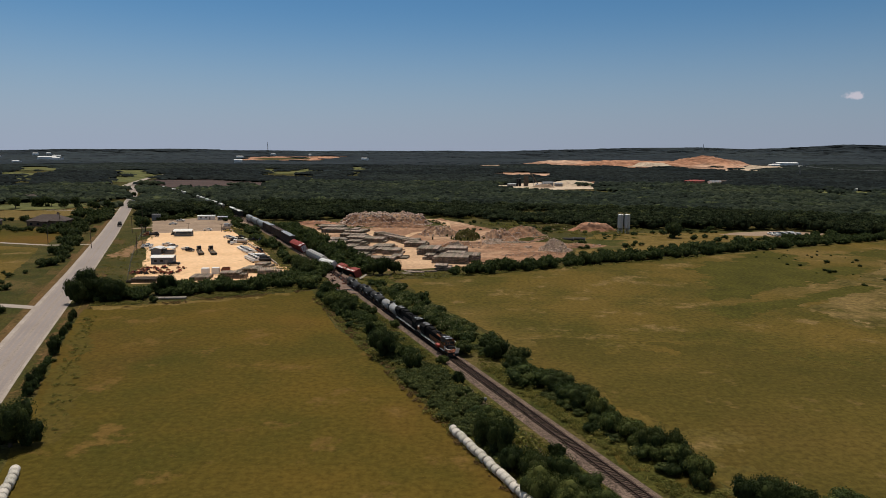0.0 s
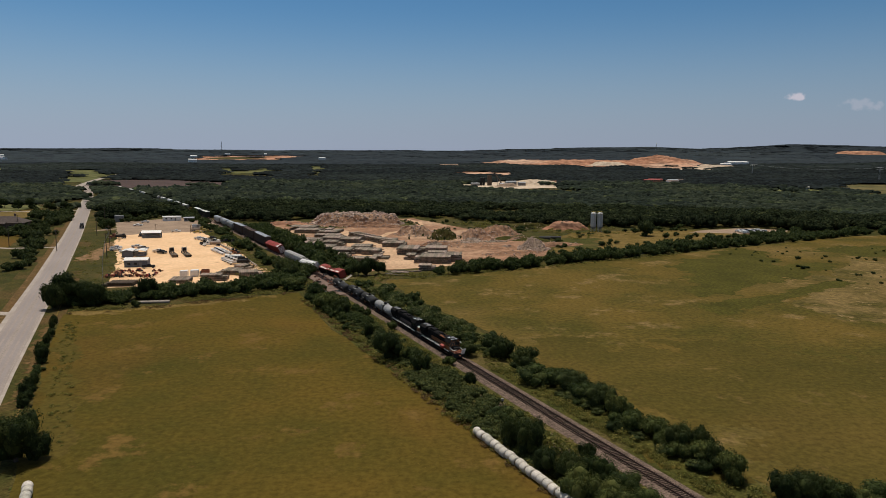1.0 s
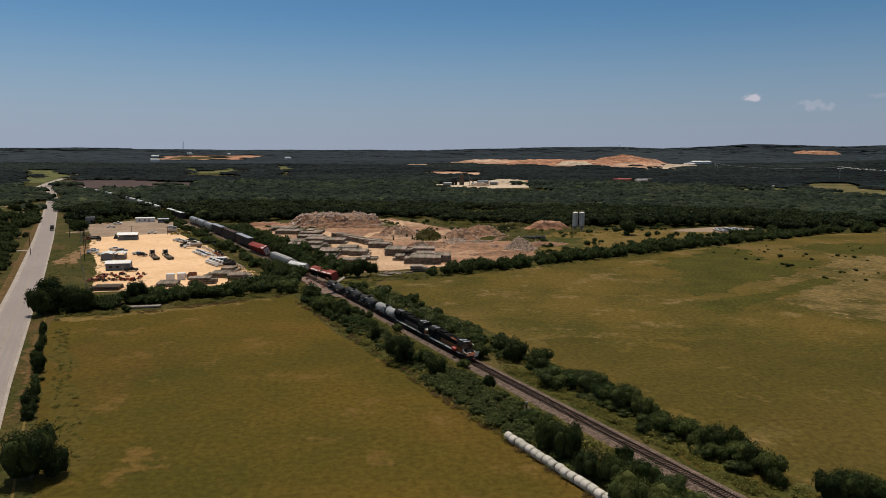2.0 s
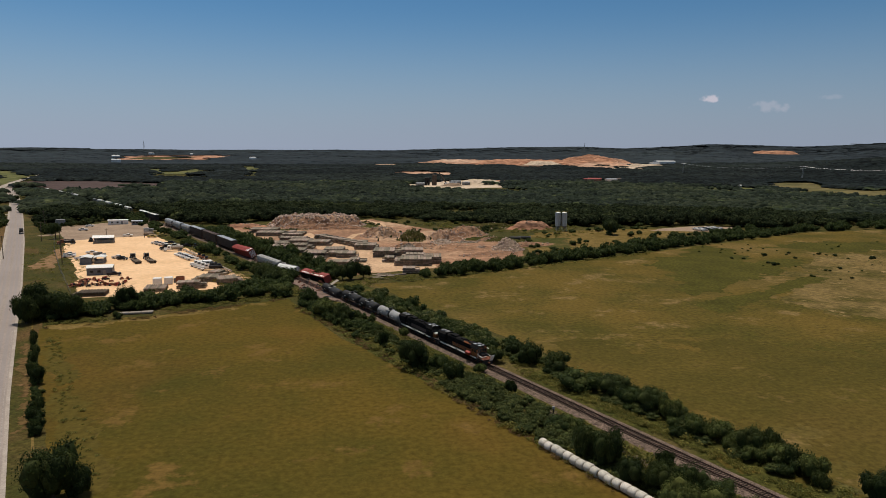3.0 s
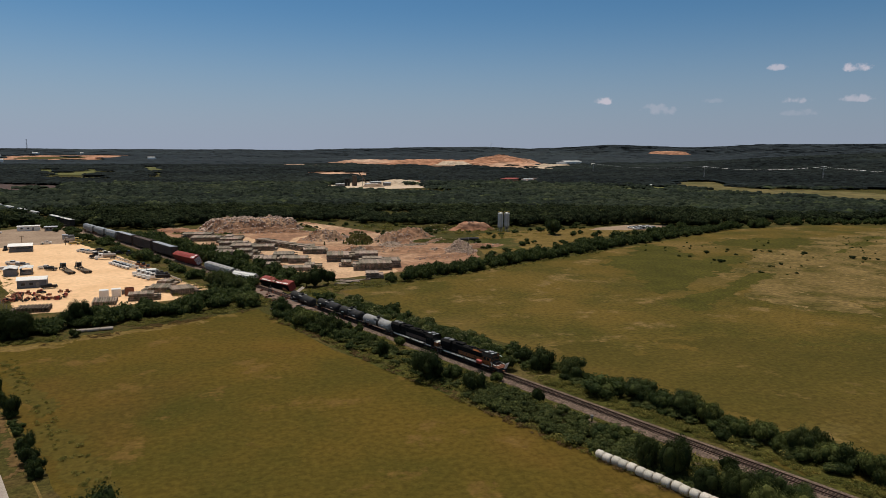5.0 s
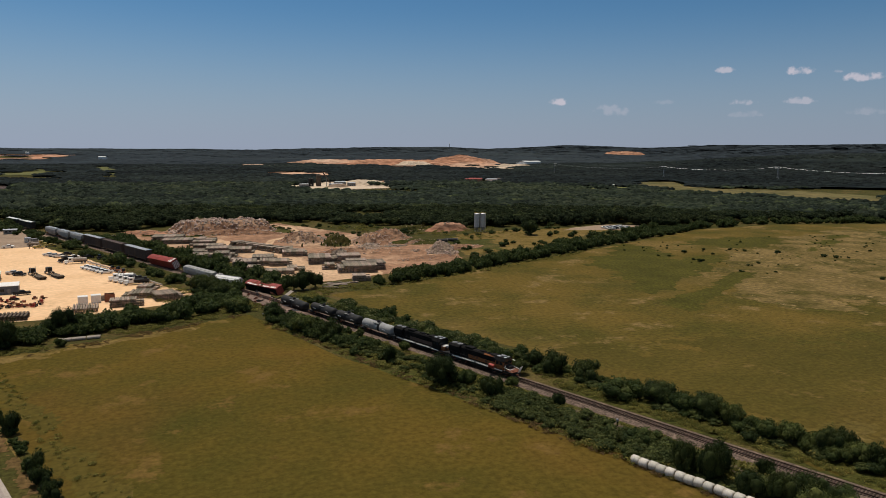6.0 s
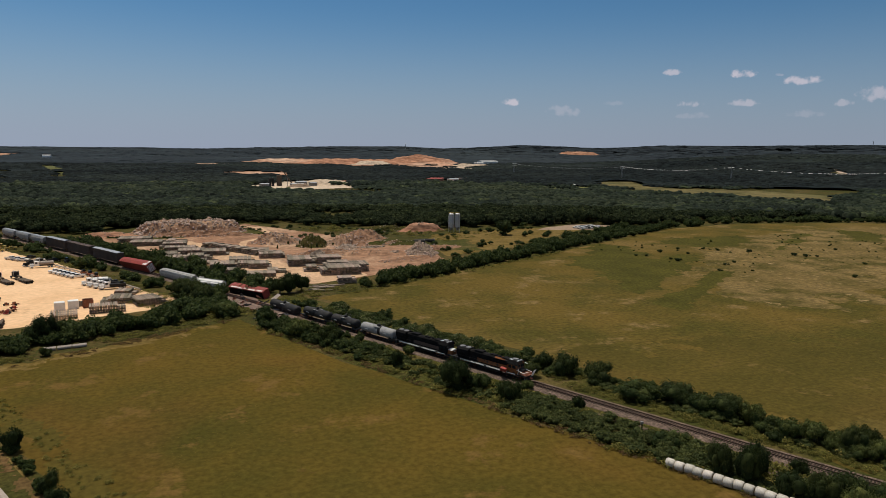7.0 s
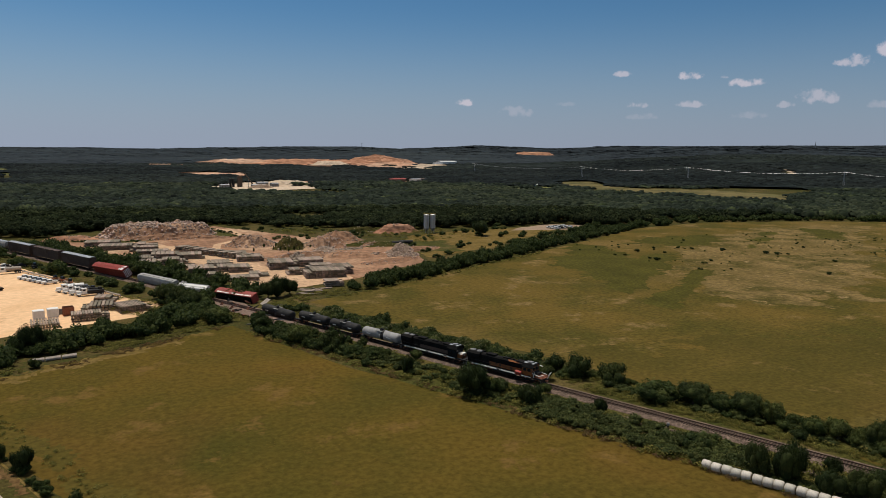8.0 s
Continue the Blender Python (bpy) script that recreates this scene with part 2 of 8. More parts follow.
M = dict(
    scrub=mat("rough_grass", (0.085, 0.068, 0.020), (0.042, 0.044, 0.012), 0.08, 0.95, bump=0.2, fine=1.6, amount=0.6, third=(0.135, 0.092, 0.036), coords="World", wear=(0.05, 0.056, 0.013, 0.5, 0.52)),
    meadow=mat("mown_meadow", (0.114, 0.074, 0.0130), (0.066, 0.0555, 0.0100), 0.022, 0.95, fine=0.8, amount=0.30, third=(0.138, 0.068, 0.0175), coords="World", wear=(0.140, 0.086, 0.023, 0.07, 0.57), contrast=(0.36, 0.64)),
    pasture=mat("dry_pasture", (0.128, 0.087, 0.0195), (0.074, 0.062, 0.0125), 0.028, 0.95, fine=0.7, amount=0.38, third=(0.160, 0.107, 0.034), coords="World", wear=(0.185, 0.125, 0.046, 0.046, 0.55), contrast=(0.40, 0.60)),
    pasture_dry=mat("parched_pasture", (0.200, 0.137, 0.053), (0.082, 0.066, 0.017), 0.06, 0.95, fine=0.5, amount=0.45, third=(0.155, 0.108, 0.038), coords="World", wear=(0.275, 0.19, 0.088, 0.12, 0.58), contrast=(0.42, 0.58)),
    dry_grass=mat("straw_grass", (0.20, 0.135, 0.05), (0.12, 0.088, 0.024), 0.25, 0.95, bump=0.1, fine=1.3, amount=0.5, coords="World"),
    lane=mat("dusty_lane", (0.60, 0.40, 0.25), (0.48, 0.31, 0.19), 0.06, 0.95, bump=0.1, fine=0.6, amount=0.3, coords="World"),
    olive=mat("olive_grass", (0.102, 0.0745, 0.0160), (0.068, 0.0555, 0.0115), 0.03, 0.95, fine=0.8, amount=0.32, third=(0.118, 0.077, 0.020), coords="World", wear=(0.135, 0.092, 0.028, 0.09, 0.60)),
    swath=mat("green_swath", (0.082, 0.072, 0.0135), (0.055, 0.051, 0.0095), 0.06, 0.95, fine=0.8, amount=0.45, coords="World"),
    weedy=mat("weedy_grass", (0.085, 0.078, 0.019), (0.045, 0.050, 0.012), 0.15, 0.95, bump=0.25, fine=1.4, amount=0.6, coords="World", third=(0.13, 0.096, 0.036)),
    verge=mat("verge_grass", (0.080, 0.064, 0.018), (0.045, 0.048, 0.012), 0.12, 0.95, bump=0.1, fine=1.2, amount=0.5, coords="World", third=(0.12, 0.072, 0.03)),
    sand=mat("packed_caliche", (0.81, 0.54, 0.32), (0.71, 0.455, 0.255), 0.05, 0.9, bump=0.05, fine=0.5, amount=0.14, coords="World", wear=(0.58, 0.365, 0.205, 0.06, 0.60)),
    gravel=mat("grey_gravel", (0.36, 0.265, 0.19), (0.26, 0.185, 0.132), 0.07, 0.95, bump=0.05, fine=0.9, amount=0.25, coords="World"),
    dirt=mat("red_dirt", (0.38, 0.215, 0.13), (0.24, 0.135, 0.085), 0.06, 0.95, bump=0.3, fine=0.35, amount=0.45, coords="World", third=(0.52, 0.35, 0.225)),
    asphalt=mat("worn_asphalt", (0.315, 0.258, 0.225), (0.27, 0.22, 0.19), 0.04, 0.85, bump=0.01, fine=2, amount=0.14, coords="World"),
    shoulder=mat("chip_shoulder", (0.42, 0.36, 0.31), (0.33, 0.28, 0.24), 0.2, 0.9, bump=0.02, fine=2.5, amount=0.2, coords="World"),
    ballast=mat("track_ballast", (0.205, 0.147, 0.115), (0.115, 0.083, 0.066), 0.35, 0.95, bump=0.15, fine=2.6, amount=0.75, coords="World", wear=(0.11, 0.085, 0.06, 0.5, 0.6)),
    rail=mat("rusty_rail", (0.075, 0.04, 0.03), (0.05, 0.03, 0.024), 2, 0.5, 0.5),
    tie=mat("wooden_tie", (0.07, 0.048, 0.038), (0.04, 0.03, 0.025), 3, 0.9, random_hue=0.4),
    leaf=mat("hedge_leaf", (0.094, 0.114, 0.030), (0.054, 0.073, 0.021), 0.8, 0.75, fine=4, amount=0.45, random_hue=0.4, island=0.4, transl=0.42),
    bramble=mat("bramble_leaf", (0.118, 0.135, 0.040), (0.052, 0.068, 0.020), 0.28, 0.75, fine=2.5, amount=0.45, island=0.4, transl=0.42, coords="World", third=(0.085, 0.098, 0.030)),
    leaf_dark=mat("live_oak_leaf", (0.054, 0.071, 0.019), (0.032, 0.046, 0.013), 0.8, 0.75, fine=4, amount=0.4, random_hue=0.3, island=0.4, transl=0.4),
    leaf_pale=mat("weed_leaf", (0.245, 0.215, 0.055), (0.145, 0.145, 0.034), 0.3, 0.75, fine=3, amount=0.35, island=0.4, transl=0.45, coords="World"),
    woods=mat("woods_leaf", (0.046, 0.059, 0.026), (0.026, 0.036, 0.018), 0.012, 0.9, fine=0.22, amount=0.6, island=0.4, coords="World", third=(0.060, 0.070, 0.031), transl=0.4, wear=(0.085, 0.100, 0.038, 0.05, 0.56)),
    # leaf colour darkened for averaged cloud shade and blued for distance haze
    shaded_far_woods=mat("far_woods_shade_tint", (0.017, 0.022, 0.0205), (0.0105, 0.0145, 0.0145), 0.0045, 0.95, fine=0.07, amount=0.65, island=0.3, coords="World", third=(0.028, 0.036, 0.028), bump=1.0, contrast=(0.42, 0.58)),
    # blue distance haze and some cloud shade are put into this colour
    hazed_hill_woods=mat("hill_woods_haze_tint", (0.031, 0.039, 0.044), (0.021, 0.027, 0.031), 0.003, 0.95, fine=0.05, amount=0.3, island=0.2, coords="World", third=(0.037, 0.046, 0.048), bump=1.0),
    mid_woods=mat("mid_woods_leaf", (0.025, 0.034, 0.021), (0.014, 0.020, 0.0145), 0.012, 0.9, fine=0.2, amount=0.5, island=0.5, coords="World", third=(0.034, 0.042, 0.022), bump=0.8, wear=(0.046, 0.058, 0.026, 0.03, 0.56)),
    lane_stone=mat("stony_lane", (0.19, 0.145, 0.105), (0.13, 0.098, 0.068), 0.3, 0.95, bump=0.1, fine=1.6, amount=0.5, coords="World", wear=(0.085, 0.076, 0.022, 0.12, 0.53)),
    bark=mat("bark", (0.11, 0.085, 0.065), (0.07, 0.055, 0.045), 3, 0.9, bump=0.03),
    concrete=mat("cast_concrete", (0.33, 0.255, 0.19), (0.20, 0.158, 0.122), 0.35, 0.85, bump=0.02, fine=3, amount=0.4, random_hue=0.4, wear=(0.12, 0.095, 0.072, 0.6, 0.58)),
    stone=mat("rubble_stone", (0.46, 0.36, 0.29), (0.27, 0.20, 0.16), 0.8, 0.9, bump=0.1, fine=2, amount=0.3, random_hue=0.2, island=0.3),
    white=mat("white_paint", (0.86, 0.84, 0.80), (0.76, 0.74, 0.70), 1.2, 0.45, fine=6, amount=0.1),
    silver=mat("galvanised_sheet", (0.55, 0.56, 0.57), (0.46, 0.47, 0.48), 0.8, 0.4, 0.4, fine=5, amount=0.12),
    grey=mat("grey_paint", (0.26, 0.26, 0.26), (0.18, 0.18, 0.18), 1.0, 0.75, fine=5, amount=0.25),
    blue_grey=mat("blue_grey_sheet", (0.15, 0.165, 0.19), (0.11, 0.122, 0.145), 0.8, 0.7, fine=5, amount=0.25),
    dark=mat("black_steel", (0.013, 0.013, 0.014), (0.024, 0.022, 0.020), 1.2, 0.7, fine=6, amount=0.3),
    # black of the locomotives, also the painted shade on the red boxcar's side
    soot_and_shade=mat("soot_and_shade_black", (0.010, 0.010, 0.0105), (0.020, 0.019, 0.018), 0.8, 0.9, fine=4, amount=0.3),
    orange=mat("orange_enamel", (0.34, 0.112, 0.028), (0.21, 0.068, 0.020), 0.7, 0.5, fine=5, amount=0.4, wear=(0.03, 0.026, 0.024, 0.8, 0.51)),
    red=mat("oxide_red_paint", (0.36, 0.052, 0.037), (0.25, 0.042, 0.030), 0.6, 0.6, fine=4, amount=0.3, wear=(0.11, 0.05, 0.04, 1.5, 0.60)),
    brown=mat("brown_boxcar_paint", (0.11, 0.068, 0.05), (0.075, 0.05, 0.04), 0.5, 0.65, fine=4, amount=0.25),
    car_grey=mat("hopper_grey_paint", (0.40, 0.39, 0.37), (0.29, 0.28, 0.265), 0.5, 0.65, fine=4, amount=0.25, wear=(0.16, 0.11, 0.08, 1.1, 0.63)),
    tank_grey=mat("tank_grey_paint", (0.34, 0.335, 0.325), (0.26, 0.255, 0.25), 0.6, 0.6, fine=4, amount=0.25),
    tank_black=mat("tank_black_paint", (0.014, 0.014, 0.0145), (0.024, 0.022, 0.020), 0.6, 0.72, fine=4, amount=0.4, wear=(0.075, 0.062, 0.052, 1.1, 0.60)),
    hay=mat("wrapped_bale", (0.62, 0.57, 0.50), (0.46, 0.41, 0.34), 1.2, 0.6, fine=5, amount=0.3, random_hue=0.2),
    hay_end=mat("bale_straw", (0.30, 0.24, 0.15), (0.22, 0.17, 0.10), 3, 0.95, bump=0.05),
    rust=mat("rusty_steel", (0.34, 0.125, 0.065), (0.20, 0.08, 0.05), 1.0, 0.8, fine=5, amount=0.3),
    glass=mat("dark_window_glass", (0.02, 0.025, 0.03), (0.015, 0.02, 0.025), 1, 0.12),
    rubber=mat("tyre_rubber", (0.02, 0.02, 0.02), (0.03, 0.028, 0.026), 2, 0.85),
    yellow=mat("yellow_paint", (0.50, 0.36, 0.08), (0.40, 0.29, 0.07), 1, 0.5),
    shingle=mat("roof_shingle", (0.12, 0.095, 0.085), (0.085, 0.07, 0.065), 0.8, 0.9, fine=5, amount=0.3),
    brick=mat("house_brick", (0.20, 0.13, 0.10), (0.15, 0.10, 0.08), 1.5, 0.85),
    wood=mat("weathered_wood", (0.16, 0.125, 0.095), (0.11, 0.085, 0.065), 2, 0.9),
    tan_field=mat("distant_dry_meadow", (0.17, 0.135, 0.058), (0.095, 0.088, 0.034), 0.02, 0.95, fine=0.08, amount=0.5, coords="World"),
    red_verge=mat("reddish_verge", (0.155, 0.088, 0.038), (0.085, 0.062, 0.021), 0.12, 0.95, fine=0.9, amount=0.45, coords="World", wear=(0.21, 0.125, 0.06, 0.3, 0.56)),
    ploughed=mat("ploughed_soil", (0.105, 0.072, 0.064), (0.072, 0.052, 0.048), 0.02, 0.95, bump=0.2, fine=0.4, amount=0.3, coords="World"),
    edge_grass=mat("uncut_dry_grass", (0.195, 0.132, 0.046), (0.115, 0.080, 0.018), 0.12, 0.95, fine=0.7, amount=0.4, coords="World"),
    blossom=mat("cream_blossom", (0.38, 0.36, 0.19), (0.28, 0.28, 0.12), 2, 0.8, amount=0.2, island=0.3, transl=0.3),
    tuft=mat("grass_tuft_blade", (0.140, 0.098, 0.022), (0.10, 0.078, 0.016), 0.05, 0.9, fine=2, amount=0.3, island=0.3, coords="World", transl=0.45),
    leaf_dry=mat("dry_grass_blade", (0.21, 0.135, 0.062), (0.13, 0.088, 0.038), 0.2, 0.9, fine=2, amount=0.3, island=0.35, coords="World", transl=0.3),
    bare_soil=mat("bare_brown_soil", (0.30, 0.175, 0.095), (0.20, 0.125, 0.06), 0.15, 0.95, bump=0.1, fine=0.9, amount=0.5, coords="World", wear=(0.10, 0.08, 0.024, 0.14, 0.54)),
    worn_line=mat("worn_edge_paint", (0.36, 0.32, 0.28), (0.27, 0.235, 0.21), 0.6, 0.8, fine=2, amount=0.4, coords="World"),
    faded_line=mat("faded_line_paint", (0.30, 0.245, 0.17), (0.25, 0.21, 0.17), 0.4, 0.8, fine=2, amount=0.5, coords="World"),
    quarry=mat("quarry_face", (0.56, 0.30, 0.185), (0.34, 0.165, 0.10), 0.012, 0.95, fine=0.05, amount=0.6, coords="World", third=(0.62, 0.43, 0.31), stretch=(1, 1, 9)),
    pale=mat("pale_quarry_floor", (0.62, 0.50, 0.38), (0.50, 0.38, 0.27), 0.02, 0.95, fine=0.2, amount=0.3, coords="World"),
    far_field=mat("distant_meadow", (0.15, 0.145, 0.055), (0.10, 0.105, 0.038), 0.01, 0.95, fine=0.06, amount=0.5, coords="World"),
)


# ---- builders ----
def link(name, bm, material, parent=None, label="", smooth=False):
    me = bpy.data.meshes.new(name)
    bm.to_mesh(me)
    bm.free()
    me.materials.append(M[material] if isinstance(material, str) else material)
    if smooth:
        me.shade_smooth()
    ob = new(name, me)
    if parent:
        ob.parent = parent
    if label:
        ob["label"] = label
    return ob


def part(name, bm, material, parent, label="", smooth=False):
    return link(name, bm, material, parent, label, smooth)


def thing(name, label, category, group="", at=None, kind=""):
    ob = tagged(new(name), label, category, group, kind)
    if at is not None:
        ob.matrix_basis = at
    return ob


def box(bm, x, y, z, sx, sy, sz, bevel=0.0, rz=0.0, taper=1.0):
    """A box centred at x, y standing on z, of size sx, sy, sz."""
    r = bmesh.ops.create_cube(bm, size=1.0)
    vs = r["verts"]
    for v in vs:
        if v.co.z > 0:
            v.co.x *= taper
            v.co.y *= taper
    bmesh.ops.transform(bm, matrix=pose(x, y, z + sz / 2, 0, 0, rz) @ Matrix.Diagonal((sx, sy, sz, 1)), verts=vs)
    if bevel:
        es = list({e for v in vs for e in v.link_edges})
        made = bmesh.ops.bevel(bm, geom=es, offset=bevel, segments=1, affect="EDGES", clamp_overlap=True)
        vs = list({v for v in list(vs) + list(made["verts"]) if v.is_valid})
    return vs


def cyl(bm, m, r1, r2, h, seg=12, caps=True):
    """A cylinder or cone along the z axis of the pose m, from 0 to h."""
    r = bmesh.ops.create_cone(bm, cap_ends=caps, segments=seg, radius1=r1, radius2=r2, depth=h)
    bmesh.ops.transform(bm, matrix=m @ Matrix.Translation((0, 0, h / 2)), verts=r["verts"])
    return r["verts"]


def rod(bm, a, b, r, seg=5):
    a, b = Vector(a), Vector(b)
    q = (b - a).to_track_quat("Z", "Y").to_matrix().to_4x4()
    return cyl(bm, Matrix.Translation(a) @ q, r, r, (b - a).length, seg)


def profile_bar(bm, pts, x0, x1):
    """Extrudes the (y, z) outline pts along x."""
    a = [bm.verts.new((x0, y, z)) for y, z in pts]
    b = [bm.verts.new((x1, y, z)) for y, z in pts]
    n = len(pts)
    for i in range(n):
        bm.faces.new((a[i], a[(i + 1) % n], b[(i + 1) % n], b[i]))
    bm.faces.new(a[::-1])
    bm.faces.new(b)
    bmesh.ops.recalc_face_normals(bm, faces=bm.faces[:])


BM = bmesh.new


def arrays_mesh(name, verts, tris, material, smooth=False):
    """One mesh from generated vertex and triangle arrays."""
    me = bpy.data.meshes.new(name)
    verts, tris = np.asarray(verts, np.float32), np.asarray(tris, np.int32)
    k = tris.shape[1]
    me.vertices.add(len(verts))
    me.vertices.foreach_set("co", verts.ravel())
    me.loops.add(tris.size)
    me.loops.foreach_set("vertex_index", tris.ravel())
    me.polygons.add(len(tris))
    me.polygons.foreach_set("loop_start", np.arange(0, tris.size, k, dtype=np.int32))
    me.polygons.foreach_set("loop_total", np.full(len(tris), k, np.int32))
    me.update(calc_edges=True)
    me.validate()
    me.materials.append(M[material])
    if smooth:
        me.shade_smooth()
    return me


# ---- lie of the land ----
SKY_AZ = (-60, -33, -21, -8, 5, 18, 20.5, 23.4, 27, 30, 35, 41, 50, 56, 80)
SKY_Z = (45, 45, 50, 52, 58, 77, 85, 72, 80, 94, 87, 101, 109, 118, 110)


def land(x, y):
    """Height of the ground: level about the railway, rising to low hills far away."""
    dx, dy = x + 40, y - 20
    r = math.hypot(dx, dy)
    if r < 800:
        return 0.0
    az = math.degrees(math.atan2(dx, dy))
    if dy < 0:
        az = 80 if dx > 0 else -60
    top = float(np.interp(az, SKY_AZ, SKY_Z))
    u = min((r - 800) / 3800, 1.0)
    h = top * (0.25 * u + 0.75 * u * u * u)
    ridge = math.exp(-((az - 52) / 15) ** 2) * math.exp(-((r - 2000) / 600) ** 2) * 42
    ridge += 3.5 * u * noise.noise((x * 0.002, y * 0.002, 0.3)) * 4
    return h + ridge


def track_x(y):
    """The railway's centre line."""
    return 69.6 - 0.401 * y - (0.00017 * (y - 250) ** 2 if y > 250 else 0)


def beside(off, ys):
    return [(track_x(y) + off * 0.928, y + off * 0.372) for y in ys]


def inside(x, y, poly):
    c, j = False, len(poly) - 1
    for i in range(len(poly)):
        (xi, yi), (xj, yj) = poly[i], poly[j]
        if (yi > y) != (yj > y) and x < (xj - xi) * (y - yi) / (yj - yi) + xi:
            c = not c
        j = i
    return c


def sheet(name, pts, z, material, ragged=1.0, step=3.0, label="", seed=0, slab=0.0):
    """A ground sheet with an uneven outline that follows the land."""
    bm = BM()
    ring = []
    for i, a in enumerate(pts):
        a, b = Vector(a), Vector(pts[(i + 1) % len(pts)])
        k = max(1, int((b - a).length / step))
        for j in range(k):
            p = a.lerp(b, j / k)
            n = noise.noise_vector((p.x * 0.13 + seed, p.y * 0.13, 0.5)) + 0.6 * noise.noise_vector((p.x * 0.5 + seed, p.y * 0.5, 0.5))
            p = p + Vector((n.x, n.y)) * ragged
            ring.append(bm.verts.new((p.x, p.y, land(p.x, p.y) + z)))
    f = bm.faces.new(ring)
    f.normal_update()
    if f.normal.z < 0:
        f.normal_flip()
    bmesh.ops.triangulate(bm, faces=[f])
    return tagged(link(name, bm, material), label, "", "", "structure")


def drift(name, pts, z, material, label, cell=1.0, soft=6.0, seed=0, grain=0.09):
    """A patch of other growth whose edge breaks up into scattered bits."""
    p = np.array(pts, float)
    lo, hi = p.min(0) - soft, p.max(0) + soft
    gx, gy = np.meshgrid(np.arange(lo[0], hi[0], cell), np.arange(lo[1], hi[1], cell))
    q = np.stack([gx.ravel(), gy.ravel()], 1)
    dist, within = np.full(len(q), 1e9), np.zeros(len(q), bool)
    for a, b in zip(p, np.roll(p, -1, 0)):
        ab = b - a
        u = np.clip(((q - a) @ ab) / (ab @ ab), 0, 1)
        dist = np.minimum(dist, np.linalg.norm(q - a - u[:, None] * ab, axis=1))
        if a[1] != b[1]:
            cross = (a[1] > q[:, 1]) != (b[1] > q[:, 1])
            within ^= cross & (q[:, 0] < (b[0] - a[0]) * (q[:, 1] - a[1]) / (b[1] - a[1]) + a[0])
    dist = np.where(within, dist, -dist)
    near = dist > -soft
    q, dist = q[near], dist[near]
    rag = np.array([noise.noise((x * grain + seed, y * grain, 0.5)) + 0.6 * noise.noise((x * grain * 3.1, y * grain * 3.1 + seed, 0.5)) + 0.35 * noise.noise((x * grain * 8, y * grain * 8 + seed, 0.5)) for x, y in q])
    q = q[dist + soft * rag > 0]
    c = cell * 0.5
    v = (q[:, None, :] + np.array([(-c, -c), (c, -c), (c, c), (-c, c)])).reshape(-1, 2)
    v = np.hstack([v, np.full((len(v), 1), z)])
    return tagged(new(name, arrays_mesh(name, v, np.arange(len(v)).reshape(-1, 4), material)), label, "ground patch", "", "stuff")


# ---- ground ----
bm = BM()
radii = [0, 60, 120, 180, 250, 320, 400, 480, 560, 640, 720, 800] + [800 + 110 * i for i in range(1, 38)]
SEG = 150
prev = None
for r in radii:
    if r == 0:
        prev = [bm.verts.new((-40, 20, 0))]
        continue
    ring = []
    for i in range(SEG):
        a = math.tau * i / SEG
        x, y = -40 + r * math.sin(a), 20 + r * math.cos(a)
        ring.append(bm.verts.new((x, y, land(x, y))))
    for i in range(SEG):
        j = (i + 1) % SEG
        if len(prev) == 1:
            bm.faces.new((prev[0], ring[j], ring[i]))
        else:
            bm.faces.new((prev[i], prev[j], ring[j], ring[i]))
    prev = ring
bmesh.ops.recalc_face_normals(bm, faces=bm.faces[:])
ground = tagged(link("ground", bm, "scrub", smooth=True), "rough dry grass and scrub ground reaching the low hills", "ground", "", "structure")

MEADOW = [(-117, 221), (-102, 227), (-88, 234), (-72, 242), (-49, 253.5), (-34, 205), (-19, 171), (-8, 146), (2, 126), (13, 98), (54, -60), (0, -60), (-27, 0), (-71, 107), (-91, 155), (-104, 186)]
PASTURE = [(-19, 276), (27, 295), (65, 316), (113, 339), (188, 378), (263, 418), (346, 431), (430, 410), (520, 370), (640, 290), (640, -60), (110, -60), (45, 100), (34.6, 131), (27, 155), (17, 186), (-1.4, 227)]
YARD = [(-121, 264), (-125, 275), (-133, 300), (-145, 333), (-157, 360), (-168, 386), (-182, 428), (-165, 440), (-140, 450), (-100, 372), (-78, 318), (-64, 293), (-73, 277), (-100, 268)]
YARD_BACK = [(-182, 428), (-214, 505), (-173, 553), (-140, 500), (-140, 450), (-165, 440)]
PRECAST = [(-100, 485), (-62, 400), (-36, 330), (-24, 298), (13, 312), (58, 340), (72, 390), (45, 440), (20, 487), (-5, 540), (-60, 500)]
sheet("meadow", MEADOW, 0.03, "meadow", 0.8, label="mown meadow of olive and tan short grass")
sheet("pasture", PASTURE, 0.03, "pasture", 1.2, label="dry tan pasture with greener patches")
sheet("yard_ground", YARD, 0.04, "sand", 1.2, label="pale packed caliche ground of a contractor yard", seed=3)
sheet("yard_gravel", YARD_BACK, 0.03, "gravel", 1.2, label="grey gravel at the back of the yard", seed=4)
sheet("precast_ground", PRECAST, 0.03, "dirt", 2.0, label="rutted red and tan dirt of a precast concrete yard", seed=5)
SAND2 = [(-34, 320), (-24, 300), (10, 311), (12, 320), (-6, 342), (-14, 360), (-24, 395), (-38, 432), (-55, 470), (-66, 466), (-46, 400), (-36, 360)]
sheet("precast_lane", SAND2, 0.05, "lane", 3.0, label="pale sandy lane between concrete stacks", seed=6)
# ---- road ----
ROAD = [(-8, -90), (-42, 0), (-80.5, 100), (-104.5, 160), (-127.5, 220), (-152.5, 286), (-206.5, 424), (-271, 584), (-336, 743), (-395, 880), (-440, 985), (-520, 1150)]


